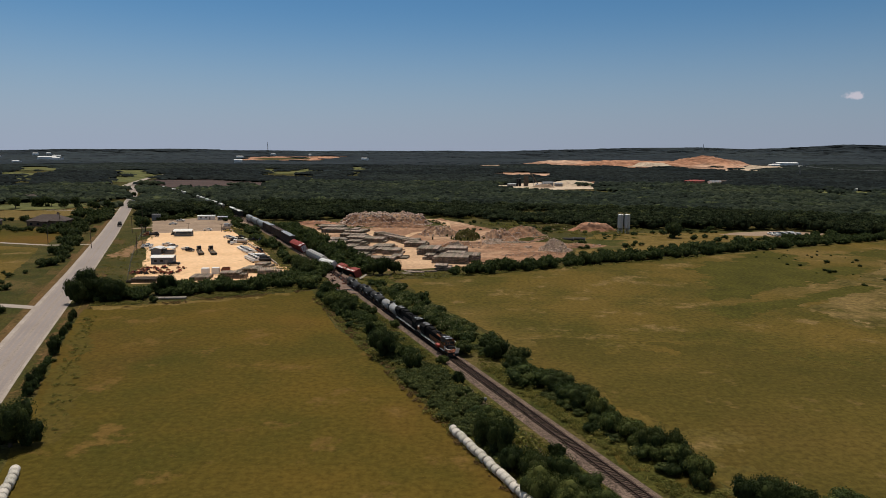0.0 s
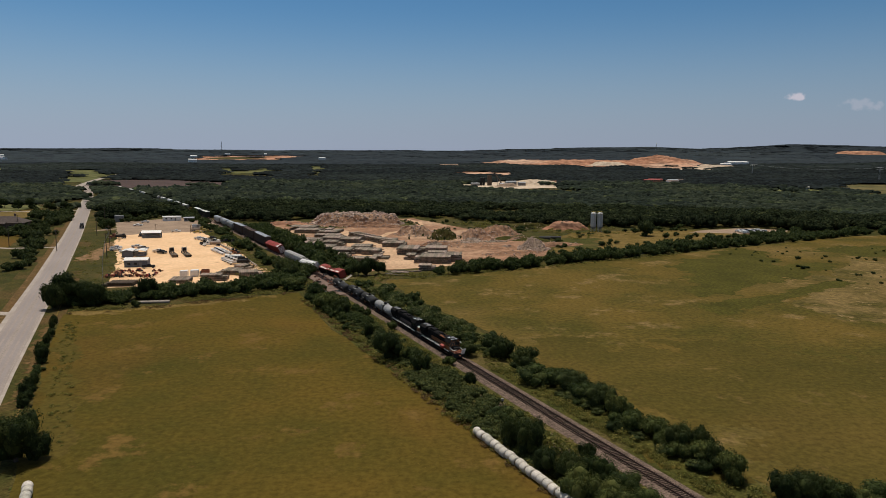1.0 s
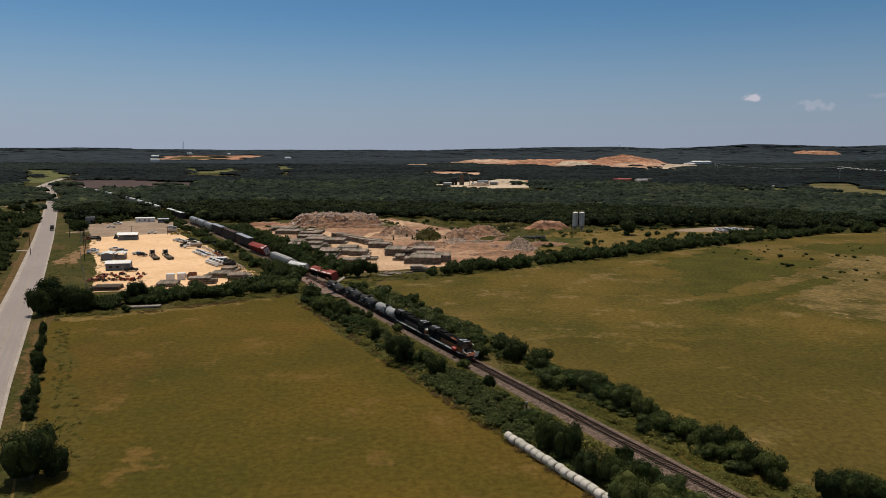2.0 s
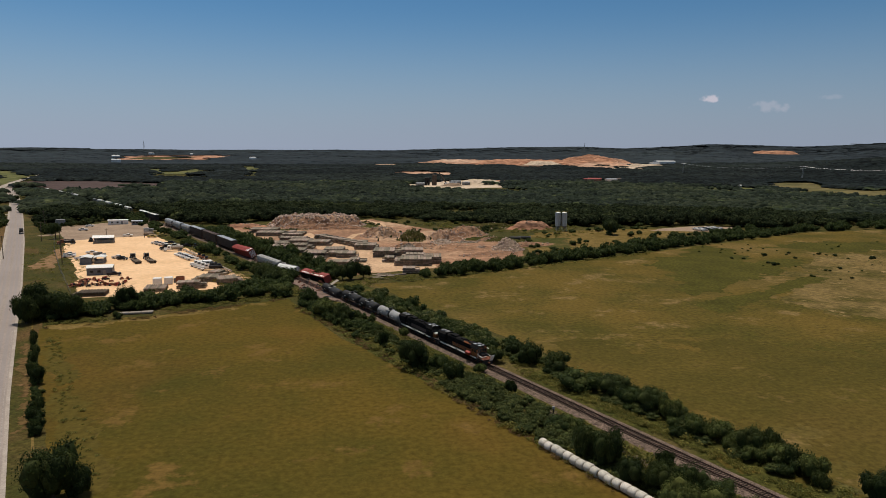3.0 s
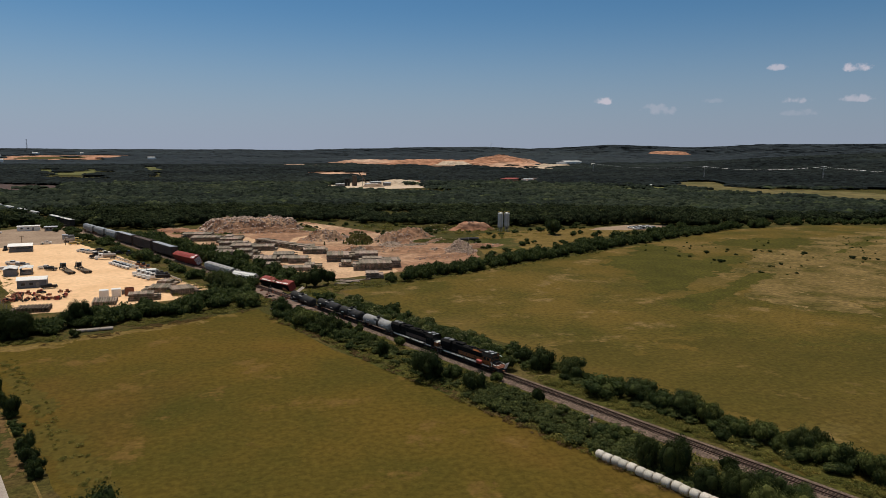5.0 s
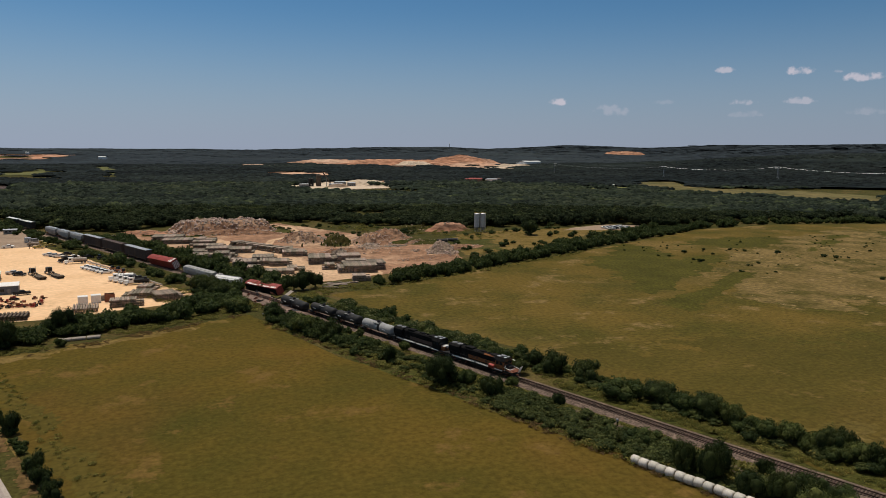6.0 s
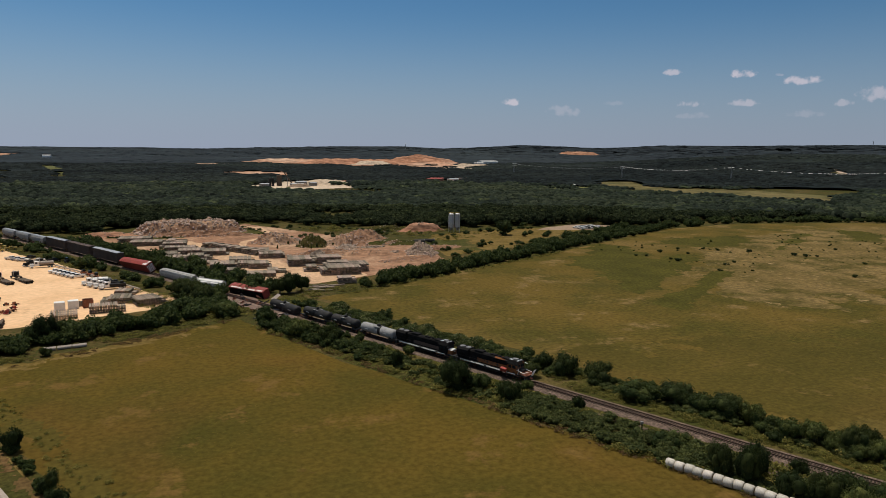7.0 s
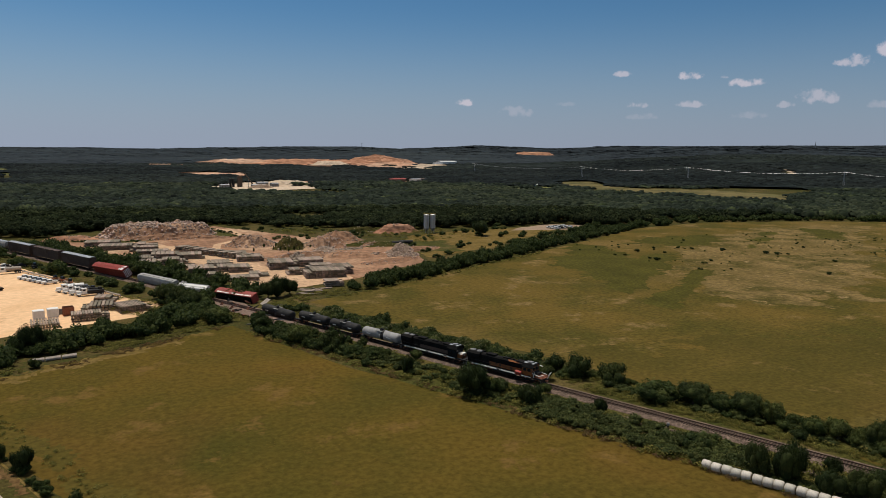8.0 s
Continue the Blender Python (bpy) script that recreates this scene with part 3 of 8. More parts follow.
def ribbon(name, line, offsets, z, material, label="", lifts=None):
    """A strip along a line between offsets to its right."""
    bm = BM()
    rows = []
    pts = []
    for a, b in zip(line, line[1:]):
        a, b = Vector(a), Vector(b)
        k = max(1, int((b - a).length / 12))
        pts += [a.lerp(b, j / k) for j in range(k)]
    pts.append(Vector(line[-1]))
    for i, p in enumerate(pts):
        d = (pts[min(i + 1, len(pts) - 1)] - pts[max(i - 1, 0)]).normalized()
        side = Vector((d.y, -d.x))
        row = []
        for j, o in enumerate(offsets):
            q = p + side * o
            row.append(bm.verts.new((q.x, q.y, land(q.x, q.y) + z + (lifts[j] if lifts else 0))))
        rows.append(row)
    for r0, r1 in zip(rows, rows[1:]):
        for j in range(len(offsets) - 1):
            bm.faces.new((r0[j], r0[j + 1], r1[j + 1], r1[j]))
    return tagged(link(name, bm, material), label, "", "", "structure")


ribbon("verge_west", ROAD[:9], (-13, -4), 0.02, "verge", "mown dry grass verge beside the road")
ribbon("verge_east", ROAD[:7], (4, 11), 0.02, "verge", "mown dry grass verge beside the road")
ribbon("verge_soil", ROAD[:8], (-8.2, -5.5), 0.024, "red_verge", "reddish dry soil and grass beside the road")
ribbon("road_shoulder", ROAD, (-5.6, -4.6, 4.3, 4.8), 0.03, "shoulder", "pale chip-seal road shoulder", (0, 0.06, 0.06, 0))
ribbon("road", ROAD, (-4.1, 0, 4.1), 0.12, "asphalt", "two-lane worn grey asphalt road", (0, 0.05, 0))
for o in (-0.16, 0.10):
    ribbon("centre_line", ROAD[:9], (o, o + 0.07), 0.174, "faded_line", "faded yellow double centre line")
for o in (-3.75, 3.65):
    ribbon("edge_line", ROAD[:9], (o, o + 0.09), 0.135, "worn_line", "worn white edge line of the road")
ribbon("grass_wheel_track", ROAD[:6], (8.3, 8.7), 0.04, "edge_grass", "faint wheel track in the verge grass")
for o in (-2.75, -1.25, 1.25, 2.75):
    ribbon("wheel_track", ROAD[:9], (o - 0.45, o + 0.45), 0.182 - abs(o) * 0.0122, mat("tyre_polished_asphalt", (0.240, 0.198, 0.178), (0.275, 0.228, 0.205), 0.03, 0.7, fine=2, amount=0.1, coords="World"), "darker tyre-worn strip of asphalt")

# ---- railway ----
TRACK = [(track_x(y), y) for y in (-90, 0, 60, 100, 140, 180, 220, 250, 280, 320, 360, 400, 450, 500, 560, 620, 700, 780, 860, 940, 1050)]
ribbon("track_bed", TRACK, (-2.9, -1.7, 1.7, 2.9), 0.02, "ballast", "grey crushed-stone ballast bed of the railway", (0, 0.33, 0.33, 0))
ribbon("weed_strip_west", TRACK[:8], (-19.0, -5.2), 0.015, "weedy", "rough weedy grass beside the railway")
ribbon("weed_strip_east", TRACK[:9], (2.8, 18.0), 0.015, "weedy", "rough weedy grass beside the railway")
drift("access_lane", beside(-4.6, (84, 105, 120, 150)) + beside(-7.4, (146, 120, 105, 84)), 0.03, "lane_stone", "stony dirt lane beside the ballast", 0.45, 1.6, 57, 0.2)
ribbon("rail_side", TRACK[:9], (-5.2, -2.8), 0.016, "weedy", "weedy stony ground beside the ballast")
railway = thing("railway_track", "single railway track with rusty rails and dark wooden ties on ballast", "railway track", kind="structure")


def along(s_line, step, start, stop):
    """Places and headings at even steps along the railway between two y values."""
    y, out = start, []
    while y < stop:
        dx = track_x(y + 0.5) - track_x(y - 0.5)
        out.append((track_x(y), y, math.degrees(math.atan2(-dx, 1))))
        y += step / math.hypot(1, dx)
    return out


RAIL_TOP = 0.62
for side in (-0.7525, 0.7525):
    bm = BM()
    pts = along(TRACK, 6, 40, 900)
    rows = []
    for x, y, h in pts:
        c, s = math.cos(radians(h)), math.sin(radians(h))
        rows.append([bm.verts.new((x + c * (side + o), y + s * (side + o), z)) for o, z in ((-0.07, 0.44), (-0.02, 0.47), (-0.037, RAIL_TOP), (0.037, RAIL_TOP), (0.02, 0.47), (0.07, 0.44))])
    for a, b in zip(rows, rows[1:]):
        for j in range(5):
            bm.faces.new((a[j], a[j + 1], b[j + 1], b[j]))
    bmesh.ops.recalc_face_normals(bm, faces=bm.faces[:])
    part("rail", bm, "rail", railway)
bm = BM()
box(bm, 0, 0, 0, 2.6, 0.23, 0.14, 0.015)
tie0 = part("tie", bm, "tie", railway)
ties = along(TRACK, 0.52, 74, 420)
rng = random.Random(5)
tie0.matrix_basis = pose(ties[0][0], ties[0][1], 0.31, 0, 0, ties[0][2])
for x, y, h in ties[1:300]:
    o = new("tie", tie0.data)
    o.parent = railway
    o.matrix_basis = pose(x + rng.uniform(-0.06, 0.06), y, 0.31 + rng.uniform(-0.015, 0.01), 0, 0, h + rng.uniform(-1.5, 1.5))
bm = BM()
for x, y, h in ties[300:]:
    c = bmesh.ops.create_cube(bm, size=1.0)
    bmesh.ops.transform(bm, matrix=pose(x, y, 0.38, 0, 0, h) @ Matrix.Diagonal((2.6, 0.23, 0.14, 1)), verts=c["verts"])
tagged(part("distant_ties", bm, "tie", railway), kind="stuff")


# ---- plants ----
def crown_arrays(seed, lobes, leaves, leaf, flat=1.0, base=0.0, spread=0.62, core=True, jitter=0.75):
    """A crown one metre in radius: lobes of small leaf clumps round a dark core. Returns vertices and triangles."""
    rg = np.random.RandomState(seed)
    centres, radii = [], []
    for i in range(lobes):
        a = i * 2.4 + rg.uniform(-0.5, 0.5)
        d = spread * math.sqrt((i + 0.3) / lobes) * rg.uniform(0.8, 1.15)
        z = base + flat * (0.55 + rg.uniform(-0.3, 0.35) * (1.15 - d))
        centres.append((d * math.cos(a), d * math.sin(a), z))
        radii.append(rg.uniform(0.30, 0.48))
    centres, radii = np.array(centres), np.array(radii)
    vs, fs = [], []
    # core of each lobe: a coarse ball with dented corners
    gold = (1 + 5 ** 0.5) / 2
    ico = np.array([(-1, gold, 0), (1, gold, 0), (-1, -gold, 0), (1, -gold, 0), (0, -1, gold), (0, 1, gold), (0, -1, -gold), (0, 1, -gold), (gold, 0, -1), (gold, 0, 1), (-gold, 0, -1), (-gold, 0, 1)]) / 1.902
    tri = np.array([(0, 11, 5), (0, 5, 1), (0, 1, 7), (0, 7, 10), (0, 10, 11), (1, 5, 9), (5, 11, 4), (11, 10, 2), (10, 7, 6), (7, 1, 8), (3, 9, 4), (3, 4, 2), (3, 2, 6), (3, 6, 8), (3, 8, 9), (4, 9, 5), (2, 4, 11), (6, 2, 10), (8, 6, 7), (9, 8, 1)])
    n = 0
    for c, r in zip(centres, radii) if core else ():
        v = ico * (r * rg.uniform(0.62, 0.9, (12, 1))) * (1, 1, flat) + c
        vs.append(v)
        fs.append(tri + n)
        n += 12
    which = rg.randint(0, lobes, leaves)
    d = rg.normal(size=(leaves, 3))
    d /= np.linalg.norm(d, axis=1)[:, None]
    d[:, 2] = np.where(d[:, 2] < -0.3, -d[:, 2], d[:, 2])
    p = centres[which] + d * radii[which][:, None] * rg.uniform(0.78, 1.12, (leaves, 1)) * (1, 1, flat)
    nrm = d + rg.normal(size=(leaves, 3)) * jitter
    nrm /= np.linalg.norm(nrm, axis=1)[:, None]
    u = np.cross(nrm, rg.normal(size=(leaves, 3)))
    u /= np.linalg.norm(u, axis=1)[:, None]
    w = np.cross(nrm, u)
    sz = leaf * rg.uniform(0.55, 1.35, (leaves, 1))
    a, b, c, e = p + u * sz, p + w * sz * 0.75, p - u * sz + nrm * sz * 0.25, p - w * sz * 0.75
    q = np.stack([a, b, c, e], 1).reshape(-1, 3)
    vs.append(q)
    i = n + 4 * np.arange(leaves)[:, None]
    fs += [np.hstack([i, i + 1, i + 2]), np.hstack([i, i + 2, i + 3])]
    v = np.vstack(vs)
    v[:, 2] = np.maximum(v[:, 2], 0.0)
    v[:, 2] /= v[:, 2].max()
    return v, np.vstack(fs)


def stems(bm, rg, height, r, n, reach):
    """A tapered trunk with limbs that reach into the crown."""
    cyl(bm, pose(0, 0, -0.02, rg.uniform(-4, 4), rg.uniform(-4, 4)), r, r * 0.55, height, 7)
    for i in range(n):
        a = math.tau * i / n + rg.uniform(-0.4, 0.4)
        q = pose(0, 0, height * rg.uniform(0.55, 0.95), rg.uniform(28, 52), 0, math.degrees(a))
        cyl(bm, q, r * 0.5, r * 0.15, reach * rg.uniform(0.7, 1.0), 5)


PLANTS = {}
for kind, count, lobes, leaves, leaf, flat, base, material in (("bush", 5, 13, 1700, 0.043, 0.9, -0.05, "leaf"), ("dark_bush", 4, 13, 1700, 0.043, 0.9, -0.05, "leaf_dark"), ("blossom_bush", 4, 13, 1500, 0.044, 0.9, -0.05, "leaf"), ("tree", 4, 18, 4200, 0.029, 1.05, -0.02, "leaf_dark"), ("green_tree", 3, 18, 3800, 0.030, 1.05, -0.02, "leaf"), ("oak", 2, 15, 2600, 0.040, 1.0, 0.5, "leaf_dark"), ("pale_bush", 4, 5, 96, 0.115, 0.8, -0.1, "leaf_pale"), ("far_bush", 6, 9, 330, 0.088, 0.9, -0.05, "leaf")):
    PLANTS[kind] = []
    for i in range(count):
        v, f = crown_arrays(len(kind) * 17 + i * 5 + lobes, lobes, leaves, leaf, flat, base, core=kind != "pale_bush", jitter=0.75 if kind == "pale_bush" else 0.55)
        me = arrays_mesh("crown", v, f, material)
        rg = random.Random(i + len(kind))
        bm = BM()
        stems(bm, rg, {"tree": 0.42, "green_tree": 0.42, "oak": 0.55}.get(kind, 0.3), 0.075 if kind in ("tree", "green_tree", "oak") else 0.05, 4, 0.34)
        tm = bpy.data.meshes.new("trunk")
        bm.to_mesh(tm)
        bm.free()
        tm.materials.append(M["bark"])
        PLANTS[kind].append((me, tm, v, f))
def blossom_arrays(v, f, seed):
    """Small flower heads over the upper leaves of a crown."""
    rg = np.random.RandomState(seed)
    mid = v[f].mean(1)
    high = mid[(mid[:, 2] > 0.42) & (np.hypot(mid[:, 0], mid[:, 1]) + mid[:, 2] > 0.85)]
    p = high[rg.choice(len(high), 150)] + rg.normal(size=(150, 3)) * 0.012 + (0, 0, 0.02)
    d = rg.normal(size=(150, 3, 3)) * (0.052, 0.052, 0.026)
    return (p[:, None, :] + d).reshape(-1, 3), np.arange(450).reshape(-1, 3)


BLOSSOMS = [arrays_mesh("blossom", *blossom_arrays(v, f, 7 + i), "blossom") for i, (_, _, v, f) in enumerate(PLANTS["blossom_bush"])]
LABELS = {"blossom_bush": ("green flowering shrub with cream blossom heads", "shrub"), "green_tree": ("mid-green leafy tree with a rounded uneven crown", "tree"), "oak": ("dark green oak with a bare trunk below a lobed crown", "tree"), "bush": ("dense green hedgerow shrub with small leaves", "shrub"), "dark_bush": ("dark green broad shrub beside the track", "shrub"), "tree": ("dark green live oak with a rounded uneven crown", "tree"), "pale_bush": ("yellowish green weedy shrub", "shrub")}


def plant(kind, x, y, r, h, rng, group, label=""):
    pick = rng.randrange(len(PLANTS[kind]))
    me, tm, _, _ = PLANTS[kind][pick]
    lab, cat = LABELS[kind]
    ob = thing("tree" if cat == "tree" else "shrub", label or lab, cat, group, pose(x, y, land(x, y), 0, 0, rng.uniform(0, 360)) @ Matrix.Diagonal((r * rng.uniform(0.9, 1.1), r * rng.uniform(0.9, 1.1), h, 1)))
    for nm, m in (("trunk", tm), ("crown", me)):
        c = new(nm, m)
        c.parent = ob
    if kind == "blossom_bush":
        flowers = new("blossom", BLOSSOMS[pick])
        flowers.parent = c
        flowers["label"] = "cream flower heads"
    return ob


def joined_plants(name, places, kinds, rng, material, label, thin=1.0):
    """Many plants nobody could count, as one mesh."""
    vs, fs, n = [], [], 0
    for x, y, r, h in places:
        kind = rng.choice(kinds)
        _, _, v, f = rng.choice(PLANTS[kind])
        a = rng.uniform(0, math.tau)
        c, s = math.cos(a), math.sin(a)
        w = np.empty_like(v)
        w[:, 0], w[:, 1], w[:, 2] = (v[:, 0] * c - v[:, 1] * s) * r + x, (v[:, 0] * s + v[:, 1] * c) * r + y, v[:, 2] * h + land(x, y)
        vs.append(w)
        fs.append(f + n)
        n += len(v)
    me = arrays_mesh(name, np.vstack(vs), np.vstack(fs), material)
    return tagged(new(name, me), label, "vegetation", "", "stuff")


rng = random.Random(11)


def strip(line, width, count, rmin, rmax, ratio, rng, gaps=0.0):
    """Places in a band along a line, thinned by uneven gaps."""
    segs = [(Vector(a), Vector(b)) for a, b in zip(line, line[1:])]
    lens = [(b - a).length for a, b in segs]
    out = []
    while len(out) < count:
        u = rng.uniform(0, sum(lens))
        for (a, b), ln in zip(segs, lens):
            if u <= ln:
                break
            u -= ln
        d = (b - a).normalized()
        p = a + d * u + Vector((d.y, -d.x)) * rng.uniform(-width / 2, width / 2)
        if gaps and noise.noise((p.x * 0.09, p.y * 0.09, 7.7)) < gaps - 0.5:
            continue
        r = rmin + (rmax - rmin) * rng.random() ** 1.6
        out.append((p.x, p.y, r, r * rng.uniform(*ratio)))
    return out


def spread(places, kinds, group):
    for x, y, r, h in places:
        plant(rng.choice(kinds), x, y, r, h, rng, group)


# hedges beside the railway, nearest first
spread(strip(beside(-11.0, (168, 190, 215, 250)), 9, 48, 0.9, 1.9, (0.9, 1.3), rng), ["bush", "bush", "dark_bush"], "hedge beside the railway")
spread(strip(beside(11.5, (100, 120, 140, 172)), 6.5, 46, 1.1, 2.3, (0.9, 1.3), rng), ["bush", "bush", "dark_bush"], "hedge beside the railway")
spread(strip(beside(12.0, (104, 120, 135, 150)), 5, 26, 1.5, 2.6, (0.9, 1.4), rng), ["bush"], "hedge beside the railway")
spread(strip(beside(10.5, (176, 200, 225, 252)), 9, 78, 1.4, 2.9, (0.9, 1.25), rng), ["blossom_bush", "blossom_bush", "blossom_bush", "bush"], "flowering hedge beside the railway")
NEAR_HEDGES = strip(beside(12.0, (178, 200, 215, 240, 264)), 9, 60, 1.6, 3.0, (0.9, 1.3), rng) + strip([(-126, 237), (-105, 240)], 12, 34, 2.4, 4.4, (0.95, 1.4), rng) + strip([(-103, 246.5), (-80, 254), (-60, 266)], 12, 70, 2.4, 4.4, (0.95, 1.4), rng)
NEAR_HEDGES += strip([(-113.5, 208), (-104, 183), (-97.5, 169), (-90, 149), (-86.5, 139)], 1.6, 34, 0.6, 1.3, (1.0, 1.6), rng) + strip(beside(-13.0, (205, 225, 250)), 7, 40, 1.6, 3.0, (0.9, 1.3), rng) + strip(beside(-6.6, (212, 225, 240, 262)), 2.6, 18, 1.0, 2.0, (1.1, 1.4), rng)
joined_plants("field_hedge", NEAR_HEDGES, ["far_bush"], rng, "leaf", "dense green hedges beside the railway, road and meadow")
FAR_HEDGES = strip([(2, 291), (30, 303), (70, 325), (120, 350), (190, 388)], 11, 230, 2.2, 4.2, (1.1, 1.6), rng)
FAR_HEDGES += strip([(190, 386), (262, 424)], 12, 75, 2.0, 3.9, (1.0, 1.4), rng)
FAR_HEDGES += strip(beside(13, (285, 310, 340, 370, 400, 430, 460)), 15, 125, 2.4, 4.8, (1.1, 1.6), rng)
FAR_HEDGES += strip(beside(-11, (290, 320, 350, 380, 420, 460, 500, 560)), 8, 75, 2.2, 4.6, (0.9, 1.3), rng)
FAR_HEDGES += strip([(-60, 268), (-55, 288), (-62, 312)], 12, 38, 2.2, 4.4, (0.9, 1.3), rng)
FAR_HEDGES += strip([(264, 426), (348, 440), (432, 420), (522, 378), (640, 300)], 12, 150, 2.8, 5.0, (1.0, 1.4), rng)
FAR_HEDGES += strip([(-50, 258), (-58, 280)], 8, 18, 1.8, 3.4, (0.9, 1.2), rng)
scrubland = [(64, 345), (115, 368), (180, 402), (262, 440), (240, 470), (170, 470), (120, 452), (80, 440), (70, 400)]
while len(scrubland) < 9 + 60:
    x, y = rng.uniform(64, 262), rng.uniform(345, 470)
    if inside(x, y, scrubland[:9]) and not inside(x, y, [(165, 425), (232, 418), (250, 455), (222, 472), (180, 462)]) and noise.noise((x * 0.05, y * 0.05, 4.4)) > 0.06:
        r = rng.uniform(1.0, 3.2)
        scrubland.append((x, y, r, r * rng.uniform(0.7, 1.2)))
FAR_HEDGES += scrubland[9:] + strip([(-8, 455), (30, 455), (72, 440), (60, 482), (6, 505)], 18, 36, 1.0, 2.6, (0.7, 1.2), rng) + strip([(118, 366), (180, 398), (252, 434)], 13, 34, 2.4, 4.4, (1.0, 1.4), rng)
joined_plants("hedgerow", FAR_HEDGES, ["far_bush"], rng, "leaf", "dense dark green hedgerows round the fields and yards")
weeds = strip(beside(-11.5, (85, 120, 160, 200, 250)), 14, 520, 0.8, 1.9, (0.5, 0.8), rng) + strip(beside(9.5, (85, 120, 160, 200, 260)), 10, 420, 0.7, 1.7, (0.5, 0.8), rng)
weeds += strip(beside(5.6, (85, 120, 160)), 3.5, 230, 0.5, 1.1, (0.6, 1.0), rng) + strip(beside(-5.4, (85, 112, 126)), 2.6, 70, 0.4, 0.9, (0.6, 1.0), rng) + strip(beside(-5.4, (142, 170, 200, 250)), 2.6, 190, 0.4, 0.9, (0.6, 1.0), rng)
weeds += strip([(-127, 275), (-146, 333), (-169, 386), (-184, 428)], 9, 150, 0.5, 1.2, (0.4, 0.8), rng)
weeds += strip([(-118, 227), (-102, 231)], 5, 60, 0.7, 1.4, (0.5, 0.8), rng) + strip([(-88, 240), (-72, 249), (-52, 258)], 7, 120, 0.7, 1.5, (0.5, 0.8), rng) + strip([(-110, 212), (-98.5, 183), (-84.5, 151), (-70, 118)], 4.0, 120, 0.4, 0.9, (0.5, 0.9), rng)
weeds += strip([(-5, 282), (60, 312), (130, 348)], 8, 150, 0.8, 1.6, (0.5, 0.8), rng) + strip([(-64, 285), (-81, 325), (-99, 372), (-129, 440)], 8, 140, 0.8, 1.6, (0.4, 0.7), rng)
weeds += strip([(80, 420), (130, 455), (40, 470), (60, 540), (-10, 570)], 44, 420, 0.9, 2.8, (0.4, 0.8), rng)
weeds += strip([(-48, 256), (-60, 270), (-75, 300)], 18, 130, 0.8, 1.9, (0.5, 0.8), rng) + strip([(-32, 262), (-22, 283), (0, 288)], 12, 90, 0.8, 1.8, (0.5, 0.8), rng) + strip([(-135, 275), (-165, 345), (-190, 410)], 10, 90, 0.6, 1.3, (0.4, 0.7), rng)
joined_plants("undergrowth", weeds, ["pale_bush"], rng, "leaf_pale", "yellowish weeds and tall grass under the hedges")


thicket = strip(beside(-11.4, (118, 130, 145, 164)), 9.5, 230, 1.3, 2.3, (0.7, 1.1), rng) + strip(beside(-10.6, (164, 185, 210, 250)), 9.0, 130, 1.2, 2.2, (0.6, 0.9), rng) + strip(beside(-11, (86, 100, 118)), 9, 45, 1.4, 2.4, (0.6, 0.9), rng) + strip(beside(11.5, (100, 120, 150, 180)), 7, 60, 1.4, 2.2, (0.5, 0.8), rng)
joined_plants("bramble_thicket", thicket, ["far_bush"], rng, "bramble", "low creeping green brambles between the hedge shrubs")
fringe = strip(beside(-17.4, (92, 120, 150, 180, 215, 245)), 2.6, 330, 0.4, 1.0, (0.5, 0.9), rng, 0.2) + strip([(-116, 223), (-102, 226.5), (-88, 233), (-72, 241.5), (-50, 252.5)], 4.5, 200, 0.4, 0.9, (0.4, 0.7), rng, 0.2)
joined_plants("dry_grass_fringe", fringe, ["pale_bush"], rng, "leaf_dry", "tall brown dry grass along the meadow edge")


def tufts(name, field, box4, count, size, seed, label, floor=-0.2):
    """Small uneven tufts of grass over a field, in drifts, as one mesh."""
    rg = np.random.RandomState(seed)
    spots = []
    while len(spots) < count:
        x, y = rg.uniform(box4[0], box4[1]), rg.uniform(box4[2], box4[3])
        if noise.noise((x * 0.06, y * 0.06, seed)) > floor and inside(x, y, field):
            spots.append((x, y, 0.03))
    c = np.array(spots)[:, None, :]
    k = 4
    a = rg.uniform(0, math.tau, (count, k))
    s = size * rg.uniform(0.5, 1.3, (count, 1))
    out = np.stack([np.cos(a), np.sin(a), np.zeros_like(a)], 2)
    side = np.stack([-np.sin(a), np.cos(a), np.zeros_like(a)], 2)
    s3 = s[:, :, None]
    tip = c + out * s3 * rg.uniform(0.5, 1.2, (count, k, 1)) + np.array((0, 0, 1.0)) * s3 * rg.uniform(0.05, 0.3, (count, k, 1))
    v = np.stack([c + side * s3 * 0.45, c - side * s3 * 0.45, tip], 2).reshape(-1, 3)
    f = np.arange(count * k * 3).reshape(-1, 3)
    return tagged(new(name, arrays_mesh(name, v, f, "tuft")), label, "grass", "", "stuff")


tufts("meadow_tufts", MEADOW, (-120, 54, 20, 255), 12000, 0.14, 3, "short dark grass tufts scattered over the mown meadow")
tufts("pasture_tufts", PASTURE, (-20, 330, 60, 425), 16000, 0.24, 4, "rough grass tufts scattered over the dry pasture")


